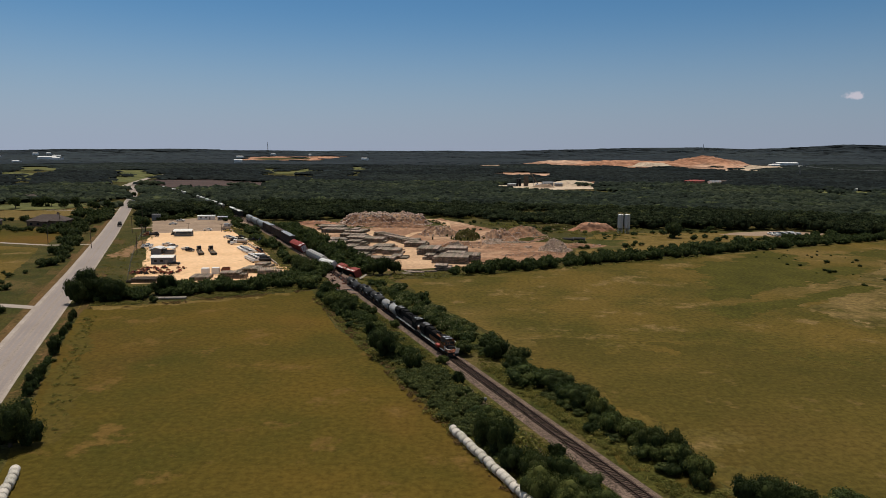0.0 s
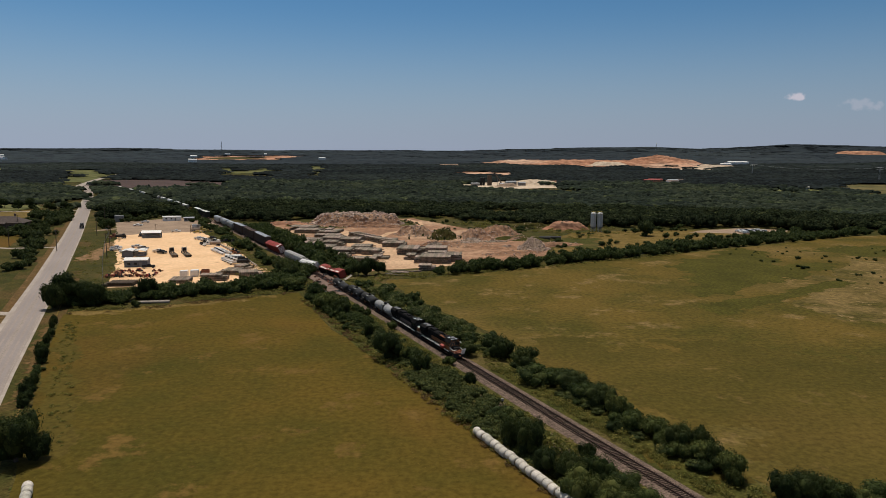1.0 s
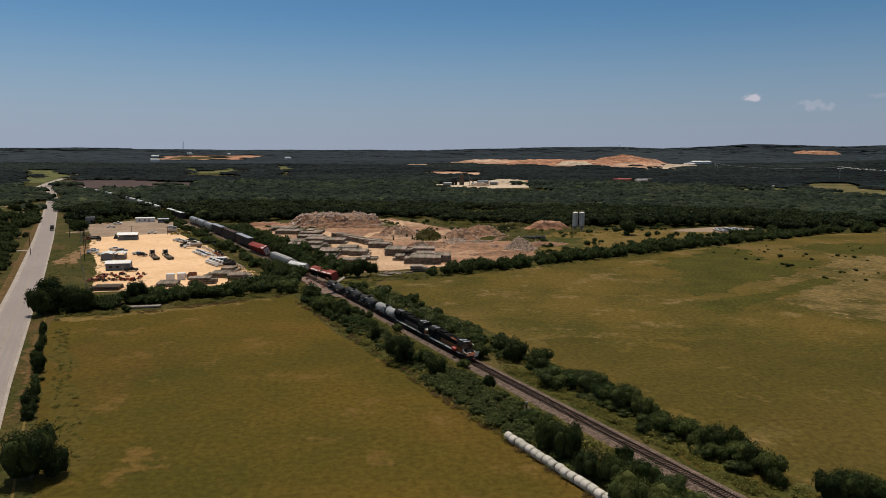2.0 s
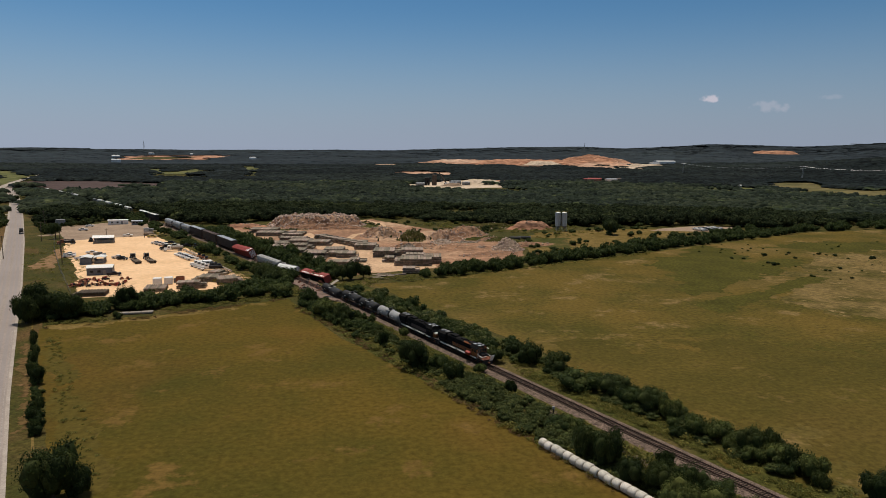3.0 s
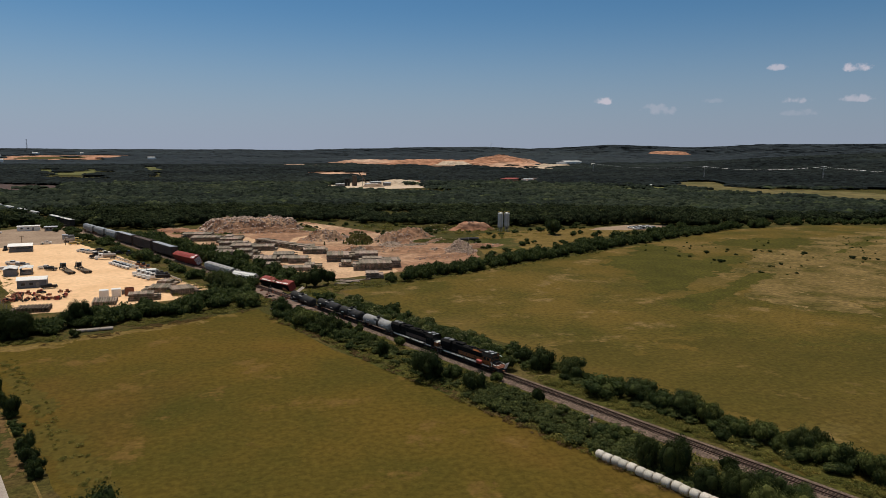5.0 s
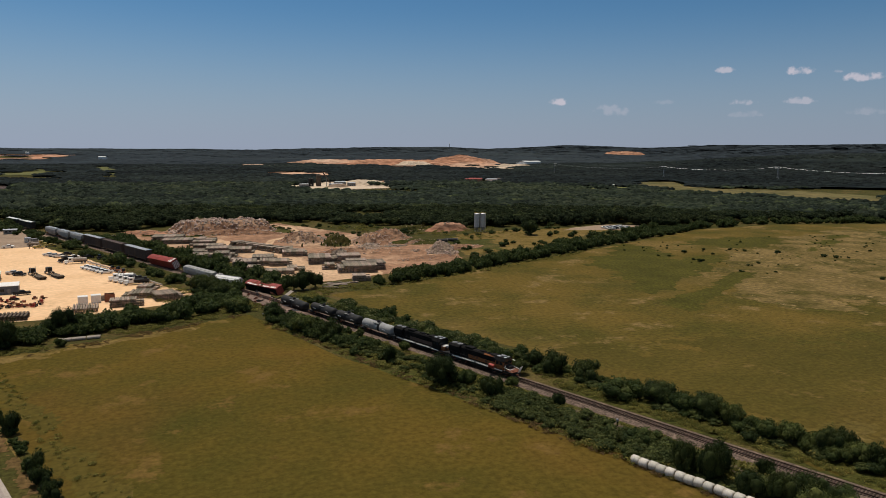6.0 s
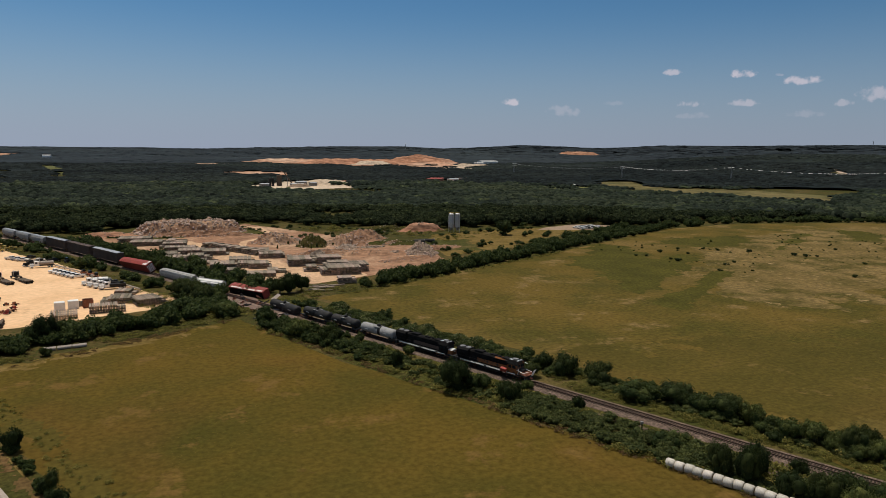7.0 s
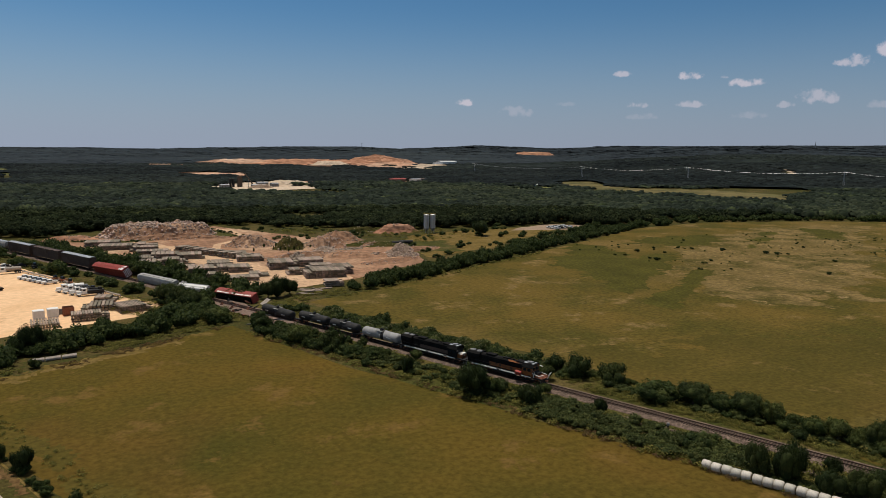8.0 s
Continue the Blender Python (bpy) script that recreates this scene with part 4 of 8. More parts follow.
# ---- woods ----
def canopy(seed, crowns, radius):
    """A patch of rounded crowns side by side for distant woods, one unit in radius."""
    rg = np.random.RandomState(seed)
    bm = BM()
    for i in range(crowns):
        a, d = i * 2.4 + rg.uniform(-0.4, 0.4), 0.95 * math.sqrt((i + 0.2) / crowns)
        r, top = radius * rg.uniform(0.75, 1.25), rg.uniform(0.7, 1.0)
        q = bmesh.ops.create_icosphere(bm, subdivisions=1, radius=1.0)
        bmesh.ops.rotate(bm, matrix=Euler(rg.uniform(0, 6, 3)).to_matrix(), verts=q["verts"])
        for v in q["verts"]:
            k = 1 + 0.35 * noise.noise(v.co * 1.7 + Vector((seed, i, 0)))
            v.co = Vector((v.co.x * k * r + d * math.cos(a), v.co.y * k * r + d * math.sin(a), top - 0.5 * (1 - v.co.z * k)))
        bmesh.ops.delete(bm, geom=[v for v in q["verts"] if v.co.z < top - 0.75], context="VERTS")
    bmesh.ops.triangulate(bm, faces=bm.faces[:])
    v = np.array([w.co[:] for w in bm.verts])
    bm.verts.index_update()
    f = np.array([[w.index for w in q.verts] for q in bm.faces])
    bm.free()
    return v, f


LOW = [crown_arrays(70 + s, 6, 210, 0.095, 0.95, 0.0, jitter=0.45) for s in range(8)]
MIDDLE = [canopy(170 + s, 6, 0.42) for s in range(8)]
LOWER = [canopy(20 + s, 3, 0.5) for s in range(5)]
LOWEST = [canopy(40 + s, 2, 0.66) for s in range(5)]
# far clearings in the woods: fields, quarries and building land
FAR = [
    ("far_meadow", "far_field", "pale green meadow far beyond the road", [(-772, 1621), (-668, 1602), (-470, 1080), (-539, 1100)]),
    ("far_meadow", "far_field", "pale green meadow among distant trees", [(-962, 1504), (-816, 1400), (-670, 1130), (-736, 1110)]),
    ("far_meadow", "far_field", "narrow green pasture far beyond the houses", [(-1127, 1820), (-1006, 1850), (-860, 1560), (-984, 1580)]),
    ("ploughed_field", "ploughed", "brown ploughed field beyond the woods", [(-506, 1188), (-413, 1207), (-270, 1105), (-250, 960), (-348, 940), (-425, 970)]),
    ("far_quarry", "quarry", "pale pink quarry near the horizon", [(-851, 2768), (-985, 3650), (-673, 3750), (-456, 3500), (-535, 2866)]),
    ("far_meadow", "far_field", "green strip of distant pasture", [(-489, 1831), (-348, 1863), (-283, 1514), (-399, 1493)]),
    ("far_meadow", "far_field", "small bright green distant pasture", [(-295, 2110), (-238, 2117), (-171, 1496), (-217, 1566)]),
]
FAR += [
    ("plant_ground", "pale", "pale crushed stone ground round a distant plant", [(64, 1034), (110, 1120), (162, 1195), (245, 1180), (216, 982), (121, 943)]),
    ("orange_pit", "quarry", "orange soil pit behind the plant", [(106, 1692), (251, 1616), (219, 1409), (90, 1428)]),
    ("quarry_floor", "quarry", "orange and tan quarry floor", [(311, 2239), (560, 2400), (900, 2300), (1000, 2150), (817, 1843), (608, 1859), (485, 2050)]),
    ("pale_quarry_floor", "pale", "pale stockpile ground before the quarry", [(740, 1900), (860, 1960), (790, 1720), (664, 1770)]),
]
FAR += [
    ("dry_meadow", "tan_field", "dry tan meadow behind the wood belt", [(677, 1080), (690, 989), (640, 871), (652, 800), (698, 730), (714, 643), (690, 600), (640, 560), (600, 640), (565, 720), (548, 800), (590, 940)]),
    ("dry_meadow", "far_field", "small meadow beside the distant woods", [(470, 940), (535, 939), (567, 908), (520, 850), (471, 860)]),
    ("hill_track", "pale", "pale dirt track climbing a wooded hill", [(1209, 1024), (1220, 1018), (1140, 930), (1077, 860), (1066, 868), (1128, 944)]),
    ("village_ground", "dirt", "bare ground round distant houses", [(372, 1150), (450, 1150), (440, 1090), (375, 1090)]),
    ("dry_meadow", "far_field", "mown field beside the far road", [(-441, 686), (-351, 663), (-320, 595), (-384, 597)]),
]
CLEAR, FAR_CLEAR = [MEADOW, PASTURE, YARD, YARD_BACK, PRECAST], []
for name, material, label, pts in FAR:
    FAR_CLEAR.append(pts)
    for pull in (0.94, 0.88, 0.82) if name == "far_meadow" else (0.95,):
        FAR_CLEAR.append([(-40 + (x + 40) * pull, 20 + (y - 20) * pull) for x, y in pts])
CLEAR += [
    [(-115, 275), (-65, 275), (-95, 400), (-140, 520), (-185, 560), (-233, 520), (-146, 268)],
    [(-105, 490), (-60, 395), (70, 340), (250, 420), (235, 462), (130, 470), (85, 488), (40, 520), (-5, 548), (-35, 555), (-90, 528)],
    [(-130, 265), (40, 265), (60, 480), (-160, 520)],
]
CLEAR += [
    [(-20, 270), (64, 306), (190, 370), (264, 410), (346, 425), (425, 405), (520, 362), (640, 280), (660, 300), (530, 392), (436, 432), (345, 452), (255, 440), (170, 430), (60, 420)],
    [(-230, 150), (-120, 150), (-160, 290), (-216, 430), (-281, 590), (-330, 660), (-420, 660), (-420, 300)],
]


def wooded(x, y):
    if y < 100 and math.hypot(x, y) < 700:
        return x < -200 and noise.noise((x * 0.02, y * 0.02, 1)) > 0.1
    if -11 < x - track_x(min(y, 1000)) < 9 and y < 1000:
        return False
    if y < 1150:
        rx = np.interp(y, [p[1] for p in ROAD], [p[0] for p in ROAD])
        if abs(x - rx) < 13:
            return False
    if 930 < y < 1450 and abs(x - np.interp(y, [933, 1019, 1145, 1277, 1440], [-437, -465, -503, -538, -574])) < 14:
        return False
    if any(inside(x, y, c) for c in CLEAR):
        return False
    return noise.noise((x * 0.022, y * 0.012, 9.1)) > 0.42 or not any(inside(x, y, c) for c in FAR_CLEAR)


def woods(name, r0, r1, a0, a1, cell, shapes, size, tall, material, label, seed):
    rg = random.Random(seed)
    vs, fs, n = [], [], 0
    r = r0
    while r < r1:
        c = cell * (1 + (r - r0) / r0 * 0.6)
        steps = int(radians(a1 - a0) * r / c)
        for i in range(steps):
            a = radians(a0) + (i + rg.random()) * c / r
            q = r + rg.uniform(-0.5, 0.5) * c
            x, y = -40 + q * math.sin(a), 20 + q * math.cos(a)
            k = noise.noise((x * 0.006, y * 0.006, 3.3))
            if not wooded(x, y) or k < -0.45:
                continue
            v, f = rg.choice(shapes)
            s = c * size * rg.uniform(0.65, 1.45)
            h = tall * rg.uniform(0.8, 1.15) * (1 + 0.5 * k)
            t = rg.uniform(0, math.tau)
            ct, st = math.cos(t), math.sin(t)
            w = np.empty_like(v)
            w[:, 0], w[:, 1], w[:, 2] = (v[:, 0] * ct - v[:, 1] * st) * s + x, (v[:, 0] * st + v[:, 1] * ct) * s + y, v[:, 2] * h + land(x, y)
            vs.append(w)
            fs.append(f + n)
            n += len(v)
        r += c * 0.85
    me = arrays_mesh(name, np.vstack(vs), np.vstack(fs), material, True)
    return tagged(new(name, me), label, "woodland", "", "stuff")


woods("woods", 300, 640, -42, 66, 7.4, LOW, 0.80, 7.2, "woods", "dense dark green oak and juniper woods", 1)
woods("farther_woods", 640, 1080, -42, 66, 11.5, MIDDLE, 0.74, 7.2, "mid_woods", "dense dark green oak and juniper woods", 4)
woods("distant_woods", 1080, 2300, -40, 66, 13.0, LOWER, 0.95, 6.0, "shaded_far_woods", "distant woodland on rising land, cloud shade and haze in its colour", 2)
woods("horizon_woods", 2300, 4750, -40, 66, 29, LOWEST, 1.1, 5.4, "hazed_hill_woods", "woods on the low horizon hills, blue haze put into their colour", 3)


def canopy_floor(name, r0, r1, lift, material, label):
    """The closed leaf cover between the crowns of distant woods."""
    vs = []
    r = r0
    while r < r1:
        dr = 26 + (r - 1080) * 0.02
        steps = int(radians(106) * r / dr)
        for i in range(steps):
            a0, a1 = radians(-40) + i * dr / r, radians(-40) + (i + 1) * dr / r
            am, rm = (a0 + a1) / 2, r + dr / 2
            if wooded(-40 + rm * math.sin(am), 20 + rm * math.cos(am)):
                for q, a in ((r, a0), (r, a1), (r + dr, a1), (r + dr, a0)):
                    x, y = -40 + q * math.sin(a), 20 + q * math.cos(a)
                    vs.append((x, y, land(x, y) + lift))
        r += dr
    me = arrays_mesh(name, vs, np.arange(len(vs)).reshape(-1, 4), material)
    return tagged(new(name, me), label, "woodland", "", "stuff")


canopy_floor("distant_leaf_cover", 1080, 2300, 3.4, "shaded_far_woods", "closed leaf cover of distant woods, cloud shade and haze in its colour")
canopy_floor("horizon_leaf_cover", 2300, 4700, 4.6, "hazed_hill_woods", "closed leaf cover of the hills, blue haze put into its colour")
# ---- train ----
def wheels(parent, xs, r=0.46):
    """Wheelsets of a truck: an axle with two flanged wheels each."""
    for x in xs:
        bm = BM()
        for s in (-1, 1):
            cyl(bm, pose(x, s * 0.70 - 0.06, r, -90), r, r, 0.12, 14)
            cyl(bm, pose(x, s * 0.64 - 0.015, r, -90), r + 0.03, r + 0.03, 0.03, 14)
        rod(bm, (x, -0.8, r), (x, 0.8, r), 0.08)
        part("wheelset", bm, "rust", parent)


def truck(parent, x, axles, spacing):
    bm = BM()
    n = (axles - 1) / 2 * spacing
    for s in (-1, 1):
        box(bm, x, s * 0.98, 0.42, 2 * n + 1.0, 0.14, 0.26, 0.04)
        box(bm, x, s * 1.0, 0.3, 0.7, 0.16, 0.4, 0.04)
        for i in range(axles):
            box(bm, x - n + i * spacing, s * 1.02, 0.3, 0.34, 0.18, 0.34, 0.04)
    box(bm, x, 0, 0.5, 0.5, 1.9, 0.28, 0.05)
    t = part("truck_frame", bm, "dark", parent)
    wheels(t, [x - n + i * spacing for i in range(axles)])


def coupler(parent, x, s):
    bm = BM()
    box(bm, x + s * 0.35, 0, 0.72, 0.8, 0.22, 0.24, 0.04)
    box(bm, x + s * 0.75, 0, 0.66, 0.26, 0.34, 0.36, 0.06)
    part("coupler", bm, "rust", parent)


def locomotive(at, label, wrecked=False):
    """Six-axle road locomotive, front towards +x, 22.3 m long."""
    lo = thing("locomotive", label, "locomotive", "train", at @ Matrix.Diagonal((1, 0.95, 0.9, 1)))
    bm = BM()
    box(bm, 0, 0, 1.18, 21.6, 3.05, 0.32, 0.03)
    box(bm, 0, 0, 0.95, 18, 1.0, 0.3)
    part("underframe", bm, "dark", lo)
    for s in (-1, 1):
        for x, w in ((-5.2, 7.6), (1.9, 5.2), (6.6, 2.6)):
            bm = BM()
            profile_bar(bm, [(s * 1.44, 1.5), (s * 1.44, 1.53), (s * 1.60, 1.38), (s * 1.60, 1.26), (s * 1.53, 1.26)], x - w / 2, x + w / 2)
            part("sill_stripe", bm, "white", lo, "white stripe along the sill")
    bm = BM()
    profile_bar(bm, [(-1.05, 0.35), (1.05, 0.35), (1.4, 0.7), (1.4, 1.15), (-1.4, 1.15), (-1.4, 0.7)], -3.0, 3.0)
    part("fuel_tank", bm, "dark", lo)
    for x in (-7.0, 6.6):
        truck(lo, x, 3, 1.85)
    bm = BM()
    profile_bar(bm, [(-0.85, 1.5), (0.85, 1.5), (0.85, 3.95), (0.6, 4.3), (-0.6, 4.3), (-0.85, 3.95)], -7.0, 5.6)
    hood = part("long_hood", bm, "soot_and_shade", lo)
    for i in range(9):
        for s in (-1, 1):
            bm = BM()
            box(bm, -6.2 + i * 1.35, s * 0.865, 1.7, 1.1, 0.03, 1.9)
            part("hood_door", bm, "soot_and_shade", hood)
    for s in (-1, 1):
        bm = BM()
        box(bm, 0.7, s * 0.89, 1.75, 9.4, 0.02, 1.0)
        part("side_panel", bm, "orange" if wrecked else "brown", hood, "orange painted hood side panel" if wrecked else "dull brown hood side panel")
        bm = BM()
        profile_bar(bm, [(s * 0.86, 3.93), (s * 0.62, 4.27), (s * 0.64, 4.32), (s * 0.90, 3.97)], 1.2, 5.5)
        part("hood_edge", bm, "orange" if wrecked else "soot_and_shade", hood)
    bm = BM()
    profile_bar(bm, [(-0.95, 1.5), (0.95, 1.5), (1.5, 3.1), (1.5, 4.05), (1.1, 4.5), (-1.1, 4.5), (-1.5, 4.05), (-1.5, 3.1)], -10.3, -6.6)
    rad = part("radiator_section", bm, "soot_and_shade", lo, "flared black radiator wing")
    for x in (-9.5, -7.6):
        bm = BM()
        cyl(bm, pose(x, 0, 4.5), 0.72, 0.68, 0.14, 18)
        for k in range(4):
            box(bm, x, 0, 4.64, 1.36, 0.05, 0.03, 0, k * 45)
        part("roof_fan", bm, "grey", rad)
    bm = BM()
    box(bm, -3.9, 0, 4.3, 2.6, 1.5, 0.35, 0.08)
    box(bm, 0.4, 0, 4.3, 1.8, 0.9, 0.3, 0.08)
    cyl(bm, pose(2.3, 0, 4.3), 0.28, 0.24, 0.3, 10)
    box(bm, 4.3, 0, 4.3, 1.9, 1.6, 0.28, 0.08)
    part("roof_hatches", bm, "soot_and_shade", hood)
    # cab and nose
    bm = BM()
    profile_bar(bm, [(-1.52, 1.5), (1.52, 1.5), (1.52, 3.7), (1.05, 4.5), (-1.05, 4.5), (-1.52, 3.7)], 5.6, 8.25)
    cab = part("cab", bm, "orange" if wrecked else "soot_and_shade", lo)
    bm = BM()
    profile_bar(bm, [(-1.62, 3.62), (-1.1, 4.52), (1.1, 4.52), (1.62, 3.62), (1.62, 3.7), (1.15, 4.62), (-1.15, 4.62), (-1.62, 3.7)], 5.4, 8.5)
    part("cab_roof", bm, "soot_and_shade", cab, "weathered dark cab roof")
    for x, y, w, d in ((6.0, -0.45, 0.9, 0.8), (6.1, 0.6, 0.7, 0.6), (7.9, -0.5, 0.5, 0.9), (7.9, 0.55, 0.45, 0.7)):
        bm = BM()
        box(bm, x, y, 4.6, w, d, 0.07, 0.02)
        part("roof_plate", bm, "silver", cab, "worn bare metal roof plate")
    bm = BM()
    box(bm, 7.0, 0, 4.62, 0.9, 1.1, 0.34, 0.1)
    part("air_conditioner", bm, "grey", cab)
    for s in (-1, 1):
        bm = BM()
        for x in (6.3, 7.4):
            box(bm, x, s * 1.53, 2.75, 0.8, 0.03, 0.75)
        part("side_window", bm, "glass", cab)
    bm = BM()
    for y in (-0.98, -0.36, 0.36, 0.98):
        box(bm, 8.262, y, 2.95, 0.03, 0.5, 0.75)
    part("windscreen", bm, "glass", cab)
    bm = BM()
    profile_bar(bm, [(-0.95, 1.5), (0.95, 1.5), (0.95, 2.5), (0.7, 2.85), (-0.7, 2.85), (-0.95, 2.5)], 8.25, 9.75)
    if wrecked:
        for v in bm.verts:
            if v.co.x > 9:
                v.co += Vector((-0.55, 0.25, -0.35))
    nose = part("nose", bm, "dark" if wrecked else "orange", lo, "crushed black nose" if wrecked else "orange and cream nose")
    if not wrecked:
        bm = BM()
        profile_bar(bm, [(-0.9, 2.6), (-0.68, 2.87), (0.68, 2.87), (0.9, 2.6)], 8.4, 9.76)
        part("nose_top", bm, "white", nose, "cream nose top")
    bm = BM()
    for s in (-1, 1):
        for i in range(12):
            x = -10.3 + i * 1.42
            rod(bm, (x, s * 1.48, 1.48), (x, s * 1.48, 2.45), 0.025, 4)
        rod(bm, (-10.3, s * 1.48, 2.45), (5.4, s * 1.48, 2.45), 0.028, 4)
        rod(bm, (8.5, s * 1.48, 2.45), (10.3, s * 1.48, 2.45), 0.028, 4)
        rod(bm, (10.3, s * 1.48, 1.48), (10.3, s * 1.48, 2.45), 0.028, 4)
    part("handrail", bm, "dark", lo)
    for x, s in ((10.75, 1), (-10.75, -1)):
        bm = BM()
        profile_bar(bm, [(-1.45, 0.3), (1.45, 0.3), (1.5, 1.18), (-1.5, 1.18)], x - 0.12, x + 0.12)
        if s > 0:
            for v in bm.verts:
                if v.co.z < 0.5:
                    v.co.x += 0.3 - abs(v.co.y) * 0.12
        part("pilot", bm, "dark", lo)
        coupler(lo, x, s)
        bm = BM()
        for y in (-1.2, 1.2):
            for k in range(3):
                box(bm, x - s * 0.25, y, 0.35 + k * 0.3, 0.3, 0.5, 0.04)
        part("steps", bm, "grey", lo)
    if wrecked:
        rg = random.Random(3)
        bm = BM()
        box(bm, 9.75, 0.1, 1.5, 2.3, 2.9, 0.12, 0.02)
        for k in range(22):
            vs = box(bm, 0, 0, 0, rg.uniform(0.2, 0.9), rg.uniform(0.15, 0.5), rg.uniform(0.05, 0.25), 0.02)
            bmesh.ops.transform(bm, matrix=pose(rg.uniform(8.9, 10.7), rg.uniform(-1.3, 1.3), 1.62 + rg.uniform(0, 0.25), rg.uniform(-30, 30), rg.uniform(-30, 30), rg.uniform(0, 180)), verts=vs)
        part("broken_platform", bm, "rust", lo, "rust red torn front platform with debris")
        bm = BM()
        vs = box(bm, 0, 0, 0, 0.07, 1.2, 1.7, 0.02)
        for v in vs:
            v.co.x += 0.25 * v.co.z * v.co.z * 0.3 + 0.1 * v.co.y
        bmesh.ops.transform(bm, matrix=pose(10.95, 0.85, 1.2, 0, 14, 16), verts=bm.verts[:])
        part("bent_plate", bm, "white", lo, "bent white steel plate standing at the front")
        bm = BM()
        rod(bm, (8.3, -1.5, 2.5), (9.9, -1.2, 2.0), 0.08)
        rod(bm, (9.9, -1.2, 2.0), (10.9, -0.6, 2.5), 0.08)
        rod(bm, (8.4, 1.4, 2.3), (10.6, 1.2, 2.1), 0.08)
        rod(bm, (8.6, -1.5, 1.5), (8.9, -1.6, 2.9), 0.07)
        rod(bm, (7.9, 1.5, 4.0), (9.4, 1.2, 3.9), 0.09)
        part("bent_handrail", bm, "white", lo)
        bm = BM()
        vs = box(bm, 0, 0, 0, 1.5, 0.9, 0.9, 0.1)
        bmesh.ops.transform(bm, matrix=pose(4.6, -1.7, 1.5, 12, 8, 10), verts=vs)
        part("torn_panel", bm, "red", lo, "torn red side panel")
    else:
        bm = BM()
        box(bm, 9.78, 0, 2.2, 0.06, 0.5, 0.25, 0.03)
        part("headlight", bm, "white", lo)
    return lo


def tank_car(at, material, length, label, tilt=False, trucks=True):
    """Tank car with domed ends, manway platform and ladders."""
    c = thing("tank_car", label, "tank car", "train", at @ Matrix.Diagonal((1, 0.94, 0.9, 1)))
    n, r, z = length / 2 - 0.75, 1.45, 2.3
    bm = BM()
    rows = []
    for x, k in ((-n, 0.0), (-n + 0.03, 0.45), (-n + 0.22, 0.8), (-n + 0.55, 0.98), (-n + 0.8, 1.0), (-0.62, 1.0), (-0.6, 0.965), (0.6, 0.965), (0.62, 1.0), (n - 0.8, 1.0), (n - 0.55, 0.98), (n - 0.22, 0.8), (n - 0.03, 0.45), (n, 0.0)):
        rows.append([bm.verts.new((x, r * k * math.sin(math.tau * i / 24), z + r * k * math.cos(math.tau * i / 24))) for i in range(24)])
    for a, b in zip(rows, rows[1:]):
        for i in range(24):
            bm.faces.new((a[i], b[i], b[(i + 1) % 24], a[(i + 1) % 24]))
    bmesh.ops.remove_doubles(bm, verts=bm.verts[:], dist=0.001)
    bmesh.ops.recalc_face_normals(bm, faces=bm.faces[:])
    part("tank", bm, material, c, smooth=True)
    bm = BM()
    cyl(bm, pose(0, 0, z + r - 0.1), 0.55, 0.5, 0.55, 14)
    cyl(bm, pose(0.0, 0, z + r + 0.4), 0.3, 0.3, 0.2, 10)
    part("manway", bm, "dark", c)
    for s in (-1, 1):
        bm = BM()
        box(bm, 0, s * 0.95, z + r - 0.25, 2.2, 0.5, 0.05)
        walkway = part("walkway", bm, "grey", c)
        bm = BM()
        for x in (-1.05, 0, 1.05):
            rod(bm, (x, s * 1.18, z + r - 0.22), (x, s * 1.18, z + r + 0.6), 0.025, 4)
        rod(bm, (-1.05, s * 1.18, z + r + 0.6), (1.05, s * 1.18, z + r + 0.6), 0.025, 4)
        part("guard_rail", bm, "grey", walkway)
        bm = BM()
        for o in (-0.22, 0.22):
            rod(bm, (o, s * 1.52, 0.9), (o, s * 1.2, z + r - 0.25), 0.025, 4)
        for k in range(7):
            f = (k + 0.5) / 7
            y = s * (1.52 - 0.32 * f)
            rod(bm, (-0.22, y, 0.9 + (z + r - 1.15) * f), (0.22, y, 0.9 + (z + r - 1.15) * f), 0.02, 4)
        part("ladder", bm, "grey", c)
    for s in (-1, 1):
        bm = BM()
        box(bm, s * (n - 0.6), 0, 0.75, 2.2, 2.6, 0.3, 0.05)
        box(bm, s * (n - 1.4), 0, 1.0, 0.7, 2.3, 0.6, 0.05)
        for y in (-1.25, 1.25):
            rod(bm, (s * (n + 0.4), y, 0.6), (s * (n + 0.4), y, 1.9), 0.03, 4)
        rod(bm, (s * (n + 0.4), -1.25, 1.9), (s * (n + 0.4), 1.25, 1.9), 0.03, 4)
        part("stub_sill", bm, "dark", c)
        if trucks:
            truck(c, s * (n - 1.3), 2, 1.75)
        coupler(c, s * (n + 0.3), s)
    for x in (-n * 0.55, n * 0.55):
        bm = BM()
        for s in (-1, 1):
            box(bm, x, s * (r + 0.012), z - 0.15, 1.5, 0.02, 0.22)
        part("reporting_marks", bm, "white", c, "white stencilled marks")
    if material == "tank_grey":
        bm = BM()
        for x, k in ((0.75, -0.9),):
            rows = []
            for o in (-0.55, 0.55):
                rows.append([bm.verts.new((x + o + k * math.sin(math.tau * i / 24) * 0.5, (r + 0.012) * math.sin(math.tau * i / 24), z + (r + 0.012) * math.cos(math.tau * i / 24))) for i in range(24)])
            for i in range(24):
                bm.faces.new((rows[0][i], rows[1][i], rows[1][(i + 1) % 24], rows[0][(i + 1) % 24]))
        part("spill_band", bm, "tank_black", c, "dark spill stain round the middle of the tank")
    return c


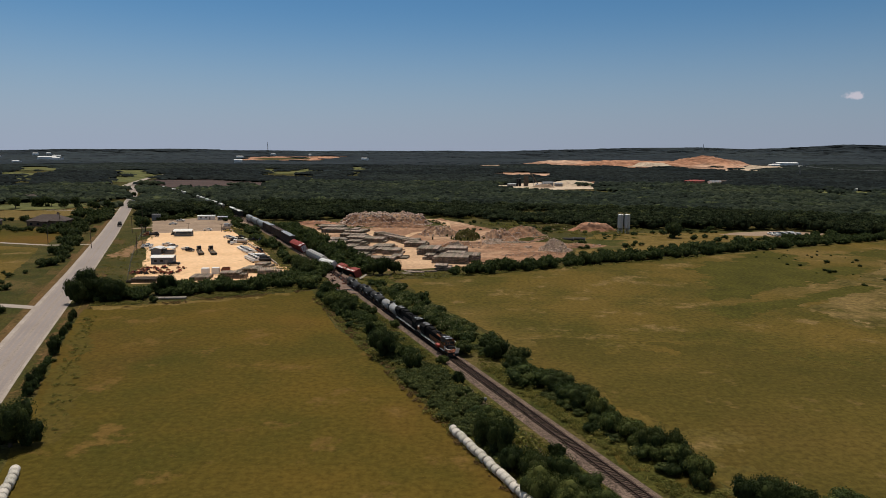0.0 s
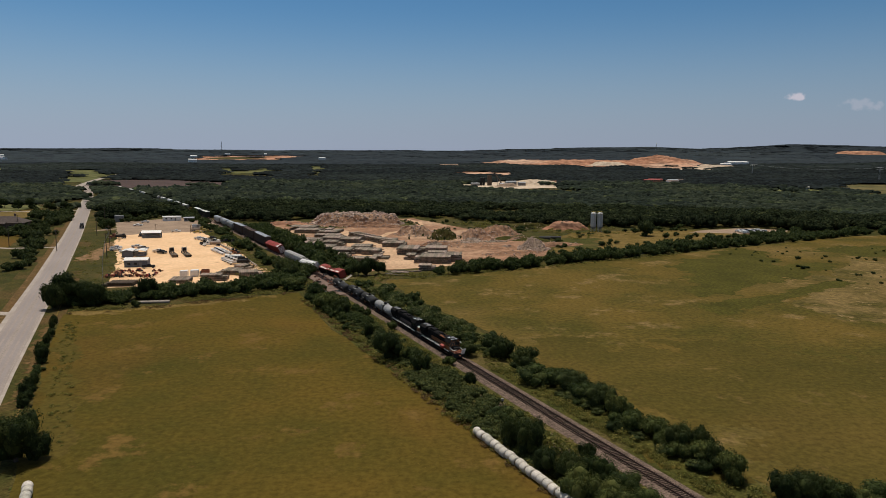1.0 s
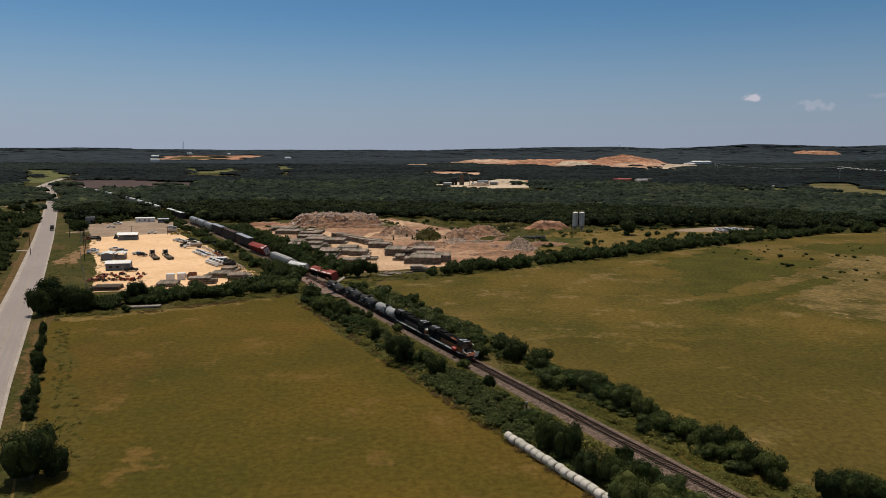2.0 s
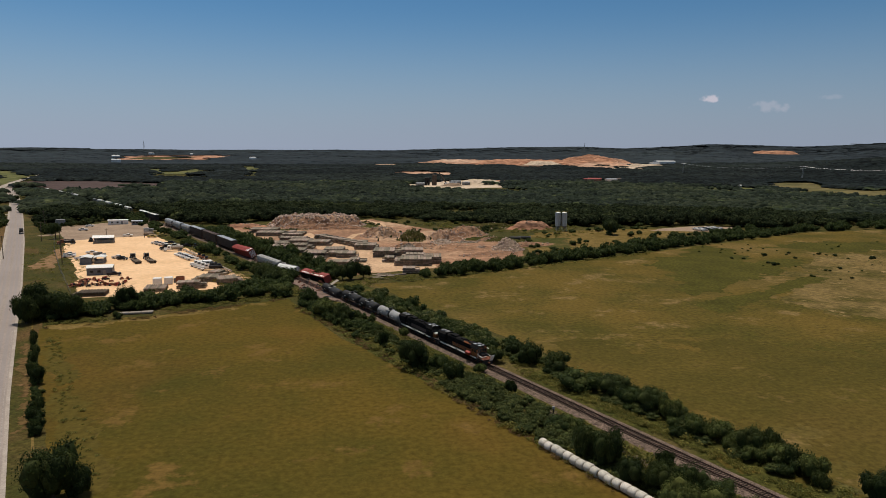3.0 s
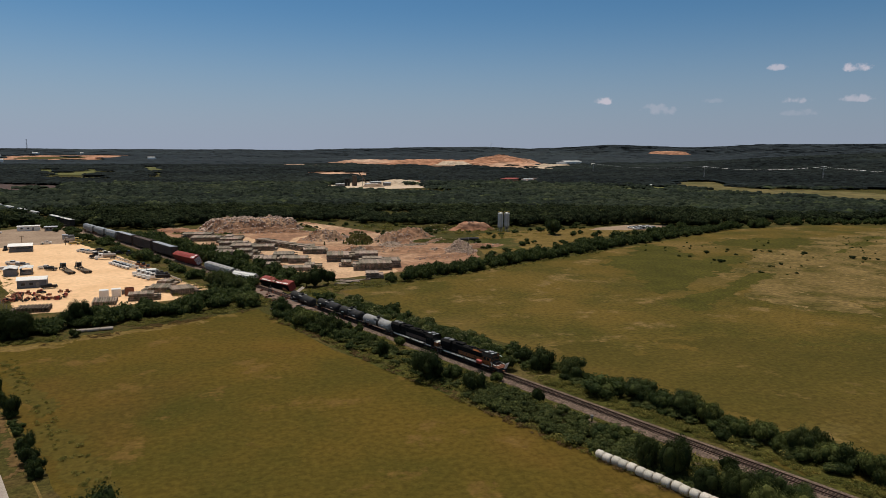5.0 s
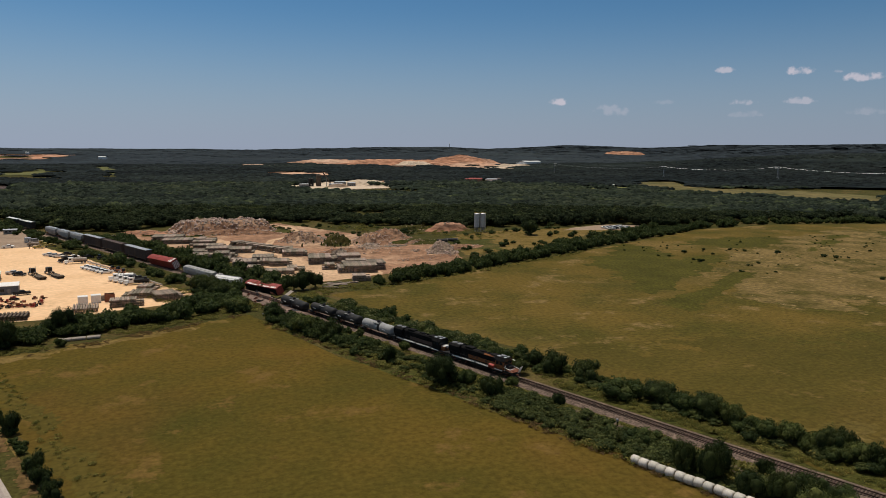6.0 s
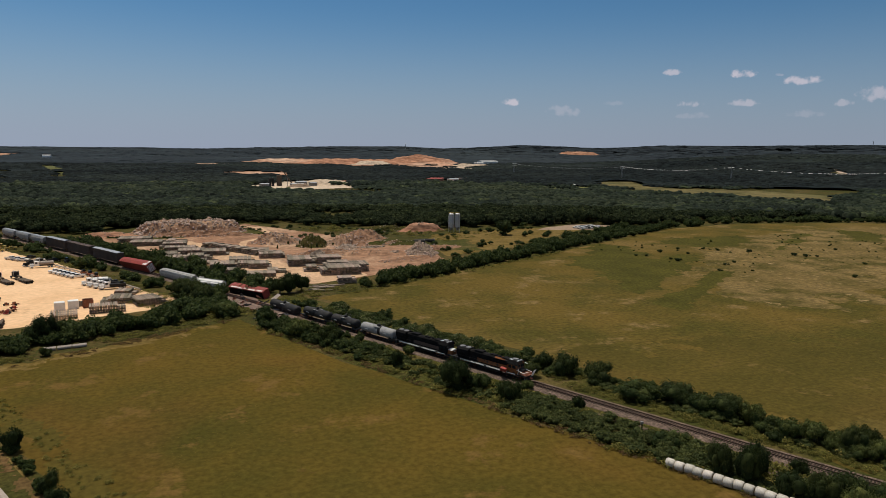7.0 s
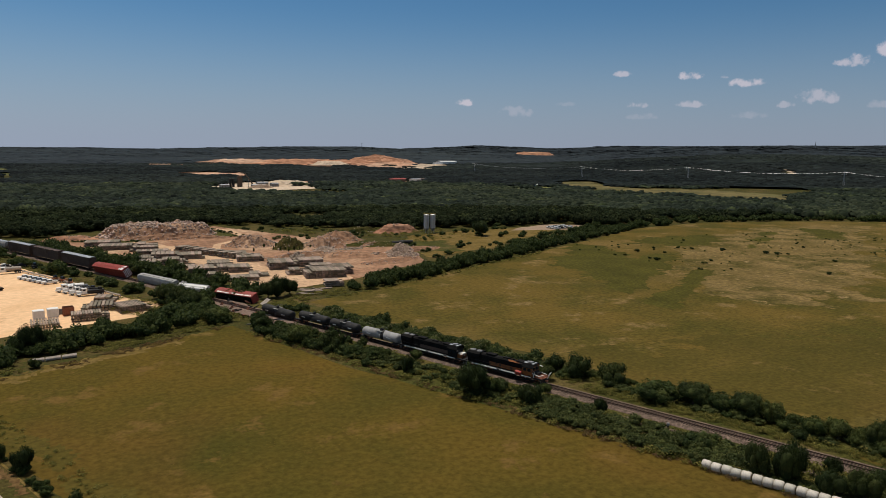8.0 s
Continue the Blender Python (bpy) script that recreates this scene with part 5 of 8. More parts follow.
def covered_hopper(at, material, length, label, roof="silver", trucks=True):
    """Covered hopper with curved sides, roof hatches and three discharge bays."""
    c = thing("covered_hopper_car", label, "hopper car", "train", at)
    n = length / 2 - 0.9
    out = [(-1.35, 1.5), (-1.55, 2.4), (-1.55, 3.6), (-1.3, 4.2), (-0.8, 4.5), (0.8, 4.5), (1.3, 4.2), (1.55, 3.6), (1.55, 2.4), (1.35, 1.5)]
    bm = BM()
    profile_bar(bm, out, -n, n)
    for v in bm.verts:
        if v.co.z < 2.0:
            v.co.x *= 0.8
    k = int(length / 1.3)
    for i in range(1, k):
        x = -n + 2 * n * i / k
        for s in (-1, 1):
            box(bm, x, s * 1.57, 2.0 if abs(x) > n * 0.8 else 1.6, 0.1, 0.08, 2.0)
    body = part("body", bm, material, c)
    bm = BM()
    profile_bar(bm, [(-1.3, 4.22), (-0.8, 4.53), (0.8, 4.53), (1.3, 4.22), (1.3, 4.3), (0.82, 4.62), (-0.82, 4.62), (-1.3, 4.3)], -n - 0.1, n + 0.1)
    rf = part("roof", bm, roof, c)
    bm = BM()
    box(bm, 0, 0, 4.62, n * 1.8, 0.55, 0.14, 0.04)
    part("hatch_trough", bm, roof, rf)
    bm = BM()
    for s in (-1, 1):
        box(bm, 0, s * 1.0, 4.56, n * 1.9, 0.35, 0.04)
    part("running_board", bm, "grey", rf)
    for x in (-n * 0.5, 0, n * 0.5):
        bm = BM()
        box(bm, x, 0, 0.55, n * 0.42, 2.2, 0.98)
        for v in bm.verts:
            if v.co.z < 0.7:
                v.co.x = x + (v.co.x - x) * 0.35
                v.co.y *= 0.5
        part("hopper_bay", bm, material, c)
    bm = BM()
    box(bm, 0, 0, 0.75, length - 1.2, 0.6, 0.35)
    for s in (-1, 1):
        box(bm, s * (n + 0.3), 0, 1.0, 0.7, 2.7, 0.12)
        for y in (-1.4, 1.4):
            rod(bm, (s * (n + 0.25), y, 1.0), (s * (n + 0.05), y, 4.2), 0.04, 4)
    part("underframe", bm, "dark", c)
    for s in (-1, 1):
        if trucks:
            truck(c, s * (n - 0.8), 2, 1.75)
        coupler(c, s * (n + 0.45), s)
    return c


def boxcar(at, material, length, label, roof="grey", end=None, marks="", trucks=True, h=4.7):
    """Ribbed boxcar with corrugated roof, plug door and end ladders."""
    c = thing("boxcar", label, "boxcar", "train", at)
    n = length / 2 - 0.7
    bm = BM()
    box(bm, 0, 0, 1.05, 2 * n, 2.9, h - 1.25, 0.03)
    k = int(length / 0.95)
    for i in range(k + 1):
        x = -n + 0.08 + (2 * n - 0.16) * i / k
        for s in (-1, 1):
            box(bm, x, s * 1.48, 1.1, 0.12, 0.1, h - 1.4)
    for s in (-1, 1):
        box(bm, 0, s * 1.46, 1.0, 2 * n, 0.12, 0.22)
        box(bm, 0, s * 1.46, h - 0.35, 2 * n, 0.12, 0.16)
    part("body", bm, material, c)
    bm = BM()
    profile_bar(bm, [(-1.55, h - 0.2), (0, h + 0.06), (1.55, h - 0.2), (1.55, h - 0.08), (0, h + 0.18), (-1.55, h - 0.08)], -n - 0.05, n + 0.05)
    for i in range(int(length / 1.4)):
        x = -n + 0.7 + i * 1.4
        for s in (-1, 1):
            vs = box(bm, 0, 0, 0, 0.14, 1.5, 0.06)
            bmesh.ops.transform(bm, matrix=pose(x, s * 0.77, h + 0.04, -s * 9.5), verts=vs)
    part("roof", bm, roof, c)
    for s in (-1, 1):
        bm = BM()
        box(bm, 0.4, s * 1.56, 1.2, 3.0, 0.06, h - 1.7)
        for x in (-0.6, 0.4, 1.4):
            rod(bm, (x, s * 1.62, 1.3), (x, s * 1.62, h - 0.7), 0.04, 4)
        part("door", bm, material, c)
    for s in (-1, 1):
        bm = BM()
        for i in range(7):
            box(bm, s * (n + 0.03), 0, 1.2 + i * 0.46, 0.1, 2.7, 0.24, 0.04)
        part("end_panel", bm, end if end and s > 0 else material, c, "pale corrugated end" if end and s > 0 else "")
    bm = BM()
    box(bm, 0, 0, 0.72, length - 1.0, 0.7, 0.36)
    for i in range(5):
        box(bm, -n + 2 * n * (i + 0.5) / 5, 0, 0.85, 0.2, 2.6, 0.2)
    part("underframe", bm, "dark", c)
    if end:
        # added white patches brighten this end, as the end panel lies in shade
        for x, y, w, d in ((n - 1.1, -0.75, 1.9, 1.2), (n - 0.9, 0.7, 1.5, 1.1), (n - 2.9, -0.9, 0.8, 0.9)):
            bm = BM()
            vs = box(bm, 0, 0, 0, w, d, 0.05, 0.01)
            bmesh.ops.transform(bm, matrix=pose(x, y, h + 0.18 - abs(y) * 0.168, 9.5 if y < 0 else -9.5, 0, 3), verts=vs)
            part("scraped_patch", bm, end, c, "white patch added on the roof to brighten the car's end")
    if marks:
        # a black sheet over one side stands in for the shade there
        bm = BM()
        box(bm, 0, -1.67, 1.0, 2 * n - 0.1, 0.06, h - 1.35, 0.02)
        part("lower_side", bm, "soot_and_shade", c, "red boxcar side with its shade painted black")
        for x, w, y in ((-n * 0.7, n * 0.34, -1.1), (-n * 0.35, n * 0.26, -1.25), (-n * 0.02, n * 0.22, -0.95), (n * 0.36, n * 0.42, -1.15), (n * 0.78, n * 0.3, -1.0)):
            bm = BM()
            vs = box(bm, 0, 0, 0, w, 0.62 + 0.2 * math.sin(x), 0.03, 0.01)
            bmesh.ops.transform(bm, matrix=pose(x, y, h + 0.16 + y * 0.168, 9.5, 0, 2), verts=vs)
            part("scraped_patch", bm, marks, c, "white scraped patch on the red roof")
    for s in (-1, 1):
        if trucks:
            truck(c, s * (n - 1.5), 2, 1.75)
        coupler(c, s * (n + 0.2), s)
    return c


def on_track(y):
    """Pose on the rails with the front towards the open line."""
    dx = track_x(y - 0.5) - track_x(y + 0.5)
    return pose(track_x(y), y, RAIL_TOP, 0, 0, math.degrees(math.atan2(-1, dx)))


def between(a, b, z=0.2, lean=0.0, pitch=0.0):
    """Pose of a thing whose front end is at a and rear end at b."""
    return pose((a[0] + b[0]) / 2, (a[1] + b[1]) / 2, z, 0, 0, math.degrees(math.atan2(a[1] - b[1], a[0] - b[0]))) @ pose(0, 0, 0, lean, pitch, 0)


locomotive(on_track(178.0), "black and orange diesel locomotive with a crushed front on the rails", True)
locomotive(on_track(198.4), "black and orange diesel locomotive with a cream nose")
tank_car(on_track(215.8), "tank_grey", 15.2, "pale grey tank car standing upright behind the locomotives")
tank_car(on_track(229.4), "tank_black", 13.0, "dirty black tank car standing on the rails")
tank_car(on_track(242.0), "tank_black", 14.2, "black tank car with brown stains on the rails")
tank_car(between((-30.6, 250.0), (-37.0, 266.0), 0.0, 9, 1.5), "tank_black", 16.4, "black tank car leaning off the derailed end of the track", trucks=False)
boxcar(between((-34.4, 281.2), (-45.2, 297.6), -0.75, 21, 0.5), "red", 18.6, "red boxcar with white lettering, derailed and leaning beside the track", "red", None, "white", False, 4.2)
covered_hopper(between((-46.0, 298.4), (-54.8, 313.6), -0.4, 36, -2), "white", 17.2, "derailed covered hopper with a dented white roof", "white", False)
covered_hopper(between((-54.8, 317.0), (-67.6, 341.0), -1.2, 12, 1), "car_grey", 24.0, "pale grey covered hopper thrown across the line", "car_grey", False)
boxcar(between((-69.6, 347.0), (-80.6, 370.5), 0.0, 28, -1.5), "red", 25.5, "long red boxcar with a pale end, derailed and tilted", "red", "white", "", True, 4.9)
boxcar(on_track(385.5), "brown", 27.0, "long dark brown boxcar with a grey roof on the rails", "silver", None, "", True, 5.3)
boxcar(on_track(412.5), "brown", 27.0, "long dark brown boxcar with a rusty brown roof", "brown", None, "", True, 5.3)
boxcar(on_track(438.0), "brown", 25.0, "long dark brown boxcar with a grey roof on the rails", "silver", None, "", True, 5.3)
for y in (460, 479, 498):
    covered_hopper(on_track(y), "car_grey", 19.4, "pale grey covered hopper on the rails")
boxcar(on_track(541), "dark", 24, "black boxcar with a white roof", "white", None, "", True, 5.0)
boxcar(on_track(564), "dark", 22, "black boxcar with a white roof", "white", None, "", True, 5.0)
for y in (612, 640, 672, 700, 728, 790, 815, 850, 905):
    covered_hopper(on_track(y), "car_grey", 21, "pale covered hopper far down the line", "white")

# wreckage on the track bed
rg = random.Random(8)
for i in range(14):
    w = thing("loose_wheelset", "rusty wheelset lying on the torn track", "wheelset", "wreckage", pose(rg.uniform(-48, -39), 0, 0) @ pose(0, rg.uniform(268, 296), 0.5, rg.uniform(-40, 40), rg.uniform(-20, 20), rg.uniform(0, 180)))
    for s in (-1, 1):
        bm = BM()
        cyl(bm, pose(0, s * 0.70 - 0.06, 0, -90), 0.46, 0.46, 0.12, 14)
        part("wheel", bm, "rust" if i % 2 else "dark", w)
    bm = BM()
    rod(bm, (0, -0.9, 0), (0, 0.9, 0), 0.09)
    part("axle", bm, "grey", w)
for i in range(16):
    w = thing("truck_side_frame", "bent black steel truck frame thrown on the ballast", "wreckage", "wreckage", pose(track_x(272) + rg.uniform(-5, 5), rg.uniform(247, 284), 0.35 + rg.uniform(0, 0.4), rg.uniform(-25, 25), rg.uniform(-25, 25), rg.uniform(0, 180)))
    bm = BM()
    box(bm, 0, 0, 0, 2.6, 0.16, 0.3, 0.05)
    box(bm, 0, 0, -0.2, 0.8, 0.2, 0.5, 0.05)
    for x in (-1.0, 1.0):
        box(bm, x, 0, -0.15, 0.4, 0.22, 0.45, 0.05)
    part("casting", bm, rg.choice(["dark", "rust", "grey"]), w)
w = thing("torn_roof_sheet", "pale torn steel roof sheet standing on end", "wreckage", "wreckage", pose(-53.6, 315.6, 0.6, 0, -48, 74))
bm = BM()
bmesh.ops.create_grid(bm, x_segments=10, y_segments=6, size=0.5)
for v in bm.verts:
    x, y = v.co.x, v.co.y
    v.co = Vector((0.35 * noise.noise((x * 2, y * 2, 4)), x * 1.7, 2.6 + y * 4.6))
bmesh.ops.solidify(bm, geom=bm.faces[:], thickness=0.06)
part("sheet_steel", bm, "white", w)
w = thing("torn_end_sheet", "pale pink torn steel sheet beside the red boxcar", "wreckage", "wreckage", pose(-34.6, 277.5, 0.3, 0, 62, 20))
bm = BM()
bmesh.ops.create_grid(bm, x_segments=10, y_segments=6, size=0.5)
for v in bm.verts:
    x, y = v.co.x, v.co.y
    v.co = Vector((0.3 * noise.noise((x * 2, y * 2, 9)), x * 2.6, 1.6 + y * 3.2))
bmesh.ops.solidify(bm, geom=bm.faces[:], thickness=0.05)
part("sheet_steel", bm, "shoulder", w)
sheet("torn_ground", [(-36, 246), (-30, 249), (-40, 282), (-52, 306), (-60, 312), (-58, 300), (-50, 284)], 0.36, mat("torn_ballast", (0.24, 0.17, 0.135), (0.16, 0.11, 0.09), 0.3, 0.95, bump=0.2, fine=1.4, amount=0.5, coords="World"), 1.0, 2.0, "brown torn ballast and soil under the derailed cars")

# ---- bales ----
def bale_row(a, b, count, group):
    a, b = Vector(a), Vector(b)
    d = (b - a) / (count - 1)
    h = math.degrees(math.atan2(d.y, d.x))
    bm = BM()
    rows = []
    for x, r in ((-0.77, 0.55), (-0.72, 0.68), (-0.6, 0.77), (-0.3, 0.79), (0, 0.775), (0.3, 0.79), (0.6, 0.77), (0.72, 0.68), (0.77, 0.55)):
        rows.append([bm.verts.new((x, r * math.sin(math.tau * i / 18), max(r * math.cos(math.tau * i / 18), -0.72) + 0.72)) for i in range(18)])
    for p, q in zip(rows, rows[1:]):
        for i in range(18):
            bm.faces.new((p[i], q[i], q[(i + 1) % 18], p[(i + 1) % 18]))
    bm.faces.new(rows[0])
    bm.faces.new(rows[-1][::-1])
    bmesh.ops.recalc_face_normals(bm, faces=bm.faces[:])
    first = thing("round_bale", "white net-wrapped round hay bale lying end to end in a row", "hay bale", group, pose(a.x, a.y, 0.03, 0, 0, h))
    part("wrap", bm, "hay", first, smooth=True)
    for s in (-1, 1):
        bm = BM()
        cyl(bm, pose(s * 0.775 - 0.01, 0, 0.72, 0, 90), 0.5, 0.5, 0.02, 16)
        part("straw_end", bm, "hay_end", first)
    rg = random.Random(count)
    for i in range(1, count):
        p = a + d * i
        copy_thing(first, pose(p.x + rg.uniform(-0.12, 0.12), p.y + rg.uniform(-0.1, 0.1), 0.03, 0, 0, h + rg.uniform(-4, 4)))


bale_row((2.0, 122.4), (20.9, 76.8), 32, "row of bales beside the hedge")
bale_row((-67.6, 104.6), (-56.0, 75.5), 20, "row of bales at the meadow edge")

# ---- single trees and larger shrubs ----
def placed(kind, spots, group="trees along the railway and meadow"):
    for x, y, r, h in spots:
        plant(kind, x, y, r, h, rng, group)


# beside the meadow
placed("bush", [(-52.8, 260.0, 5.2, 5.2), (-42.2, 245.9, 4.3, 6.0), (-36.7, 226.1, 4.5, 5.8), (-26.2, 210.9, 2.5, 2.6), (-22.2, 202.7, 2.6, 3.2), (-14.6, 199.4, 1.9, 2.7), (-9.3, 169.0, 2.9, 3.7), (-0.4, 164.5, 2.0, 2.4), (8.5, 128.7, 3.0, 3.4), (6.6, 130.0, 3.0, 2.9)])
placed("dark_bush", [(-30.5, 215.2, 3.9, 6.4), (-22.8, 215.6, 1.8, 3.0), (-20.9, 190.9, 1.9, 4.6), (-7.5, 160.0, 2.9, 5.2), (3.2, 150.4, 1.6, 3.2), (19.2, 112.0, 1.8, 3.1)])
placed("tree", [(-15.2, 169.8, 4.4, 7.8), (7.0, 116.6, 2.6, 6.4), (9.9, 113.0, 3.1, 7.2), (11.2, 107.0, 2.8, 4.9), (14.5, 103.6, 2.9, 5.7)])
placed("green_tree", [(18.8, 102.9, 3.2, 5.0), (21.9, 100.3, 2.7, 3.7), (14.8, 97.8, 3.5, 6.1), (18.7, 95.2, 3.5, 5.0), (22.8, 93.9, 3.0, 4.3), (26.0, 88.0, 3.2, 4.6), (21.0, 87.0, 3.4, 5.4)])
placed("pale_bush", [(14.9, 115.5, 3.0, 3.0), (15.8, 112.8, 2.2, 2.6), (13.6, 117.4, 2.0, 2.4)])
# beside the pasture
placed("dark_bush", [(4.8, 172.2, 2.9, 4.0), (11.7, 177.1, 2.8, 4.2), (13.1, 170.1, 3.6, 6.0), (17.6, 163.4, 3.9, 4.9), (27.2, 123.4, 1.9, 2.1), (39.7, 114.3, 2.2, 4.4), (40.1, 107.4, 2.8, 4.7), (39.4, 101.7, 1.6, 3.0), (52.8, 95.4, 2.0, 3.4)])
placed("bush", [(18.0, 150.8, 4.6, 4.8), (25.7, 139.4, 3.6, 4.3), (29.6, 131.0, 2.6, 4.6), (30.8, 123.3, 2.8, 4.2), (33.9, 121.0, 3.3, 4.0), (34.8, 116.9, 2.5, 3.3), (38.6, 110.3, 3.0, 3.7), (40.3, 103.9, 2.9, 4.7), (50.8, 95.2, 2.7, 4.1), (59.1, 95.8, 3.0, 3.1), (55.8, 94.8, 2.5, 2.8)])
placed("tree", [(24.2, 145.7, 4.2, 4.9), (28.0, 135.7, 4.0, 5.3), (35.9, 114.4, 2.8, 5.4), (44.4, 95.7, 2.9, 5.2), (47.4, 95.7, 3.1, 5.4)])
# at the wreck, the yard and the road
placed("tree", [(-26.5, 288, 4.4, 8.2), (-21.5, 290, 3.4, 6.4), (-30.0, 287.5, 3.6, 6.8), (-60.0, 287.5, 4.6, 8.0), (-57.0, 281, 4.0, 6.6), (-62.5, 295, 4.4, 7.4), (-123.5, 229, 4.4, 9.2), (-112.5, 232.5, 4.4, 8.8), (-74.9, 115.2, 5.0, 9.0), (-71.8, 115.6, 3.2, 5.4)])
placed("oak", [(-191.5, 441, 4.2, 9.5), (-122.5, 235, 5.2, 11.6), (-117.0, 234, 5.0, 8.6)])
placed("tree", [(138, 423, 6.5, 10.5), (-100.0, 247.0, 4.1, 7.9), (-103.0, 244.5, 3.0, 5.2)])
placed("dark_bush", [(-111.7, 203.9, 1.3, 3.6), (-113.7, 209.1, 1.1, 3.2), (-104.8, 186.5, 1.2, 3.6), (-107.8, 195.1, 1.2, 2.6), (-98.2, 170.5, 1.9, 4.8), (-102.0, 177.6, 1.7, 3.6), (-91.2, 152.1, 1.7, 4.0), (-89.3, 146.8, 2.0, 3.6), (-87.2, 141.4, 1.9, 3.0), (-98.7, 231.8, 1.9, 2.7)], "roadside hedge")
placed("oak", [(-374, 603, 5.5, 11), (-370, 628, 5.0, 9), (-363, 629, 5.5, 10), (-357, 628, 4.6, 9), (-340, 618, 4.6, 9), (-333, 624, 5.0, 10), (-307, 602, 4.5, 8), (-300, 614, 4.5, 8)], "trees by the farm lanes")
# ---- vehicles and buildings of the yards ----
def road_wheels(parent, xs, y, r=0.4, w=0.28):
    for x in xs:
        for s in (-1, 1):
            bm = BM()
            cyl(bm, pose(x, s * y - w / 2, r, -90), r, r, w, 14)
            t = part("tyre", bm, "rubber", parent)
            bm = BM()
            cyl(bm, pose(x, s * (y + w / 2) - 0.02, r, -90), r * 0.55, r * 0.5, 0.04, 10)
            part("rim", bm, "silver", t)


def pickup(at, material, label, category="pickup truck", name="pickup_truck", canopy=False, group="parked vehicles"):
    """Crew-cab pickup or, with a canopy, an estate car. Front towards +x."""
    v = thing(name, label, category, group, at)
    bm = BM()
    box(bm, 0, 0, 0.45, 5.5, 1.9, 0.55, 0.1)
    box(bm, 1.95, 0, 0.95, 1.5, 1.85, 0.28, 0.1)
    for s in (-1, 1):
        box(bm, -1.75, s * 0.88, 0.95, 1.9, 0.1, 0.32, 0.03)
    box(bm, -2.68, 0, 0.95, 0.08, 1.8, 0.32, 0.03)
    body = part("body", bm, material, v)
    bm = BM()
    x0, x1 = (-2.6 if canopy else -0.8), 1.25
    vs = box(bm, (x0 + x1) / 2, 0, 0.98, x1 - x0, 1.78, 0.82)
    for q in vs:
        if q.co.z > 1.4:
            q.co.y *= 0.84
            q.co.x += -0.5 if q.co.x > 0.5 else 0.22
    part("cab", bm, material, v)
    bm = BM()
    vs = box(bm, (x0 + x1) / 2, 0, 1.22, x1 - x0 - 0.3, 1.80, 0.36)
    for q in vs:
        if q.co.z > 1.4:
            q.co.y *= 0.885
            q.co.x += -0.26 if q.co.x > 0.5 else 0.14
    part("side_windows", bm, "glass", v)
    bm = BM()
    vs = box(bm, x1 - 0.12, 0, 1.1, 0.3, 1.5, 0.55)
    for q in vs:
        if q.co.z > 1.4:
            q.co.x -= 0.33
    part("windscreen", bm, "glass", v)
    for x in (2.76, -2.76):
        bm = BM()
        box(bm, x, 0, 0.42, 0.14, 1.9, 0.26, 0.05)
        part("bumper", bm, "silver", v)
    for s in (-1, 1):
        bm = BM()
        box(bm, 2.72, s * 0.72, 0.78, 0.08, 0.36, 0.2, 0.03)
        part("headlight", bm, "white", v)
    road_wheels(v, (1.75, -1.75), 0.86)
    return v


def tractor_cab(v, x, material):
    """Bonnet, cab and stacks of a heavy truck, its front bumper at x."""
    bm = BM()
    box(bm, x - 0.95, 0, 0.85, 1.7, 1.3, 0.95, 0.12, 0, 0.95)
    part("bonnet", bm, material, v)
    bm = BM()
    box(bm, x - 2.7, 0, 0.85, 1.9, 2.3, 2.0, 0.14, 0, 0.94)
    c = part("cab", bm, material, v)
    bm = BM()
    box(bm, x - 1.78, 0, 1.95, 0.08, 1.9, 0.65)
    part("windscreen", bm, "glass", c)
    for s in (-1, 1):
        bm = BM()
        box(bm, x - 2.5, s * 1.13, 1.9, 0.9, 0.06, 0.6)
        part("side_window", bm, "glass", c)
    bm = BM()
    for s in (-1, 1):
        rod(bm, (x - 3.8, s * 0.95, 0.9), (x - 3.8, s * 0.95, 3.5), 0.09, 8)
    part("exhaust_stack", bm, "silver", v)
    bm = BM()
    box(bm, x, 0, 0.45, 0.16, 2.35, 0.4, 0.06)
    part("bumper", bm, "silver", v)
    for s in (-1, 1):
        bm = BM()
        box(bm, x - 0.9, s * 0.98, 0.65, 1.4, 0.5, 0.35, 0.12)
        part("fender", bm, material, v)


def lowboy(at, label):
    """Truck tractor with a low flat trailer. Front towards +x."""
    v = thing("lowboy_truck", label, "truck", "lowboy trucks", at)
    tractor_cab(v, 8.2, "dark")
    bm = BM()
    for s in (-1, 1):
        box(bm, 4.3, s * 0.45, 0.75, 7.2, 0.14, 0.3)
    part("chassis", bm, "dark", v)
    bm = BM()
    box(bm, 1.5, 0, 1.2, 3.0, 1.0, 0.4, 0.06)
    box(bm, -3.2, 0, 0.55, 8.0, 2.6, 0.3, 0.04)
    box(bm, -8.0, 0, 0.85, 3.0, 2.6, 0.3, 0.04)
    part("trailer_bed", bm, "wood", v)
    bm = BM()
    for s in (-1, 1):
        box(bm, -4.5, s * 1.32, 0.5, 11.0, 0.08, 0.36)
    part("trailer_rail", bm, "dark", v)
    road_wheels(v, (7.3, 2.8, 1.6), 1.0, 0.5)
    road_wheels(v, (-7.0, -8.1, -9.2), 1.0, 0.45)
    return v


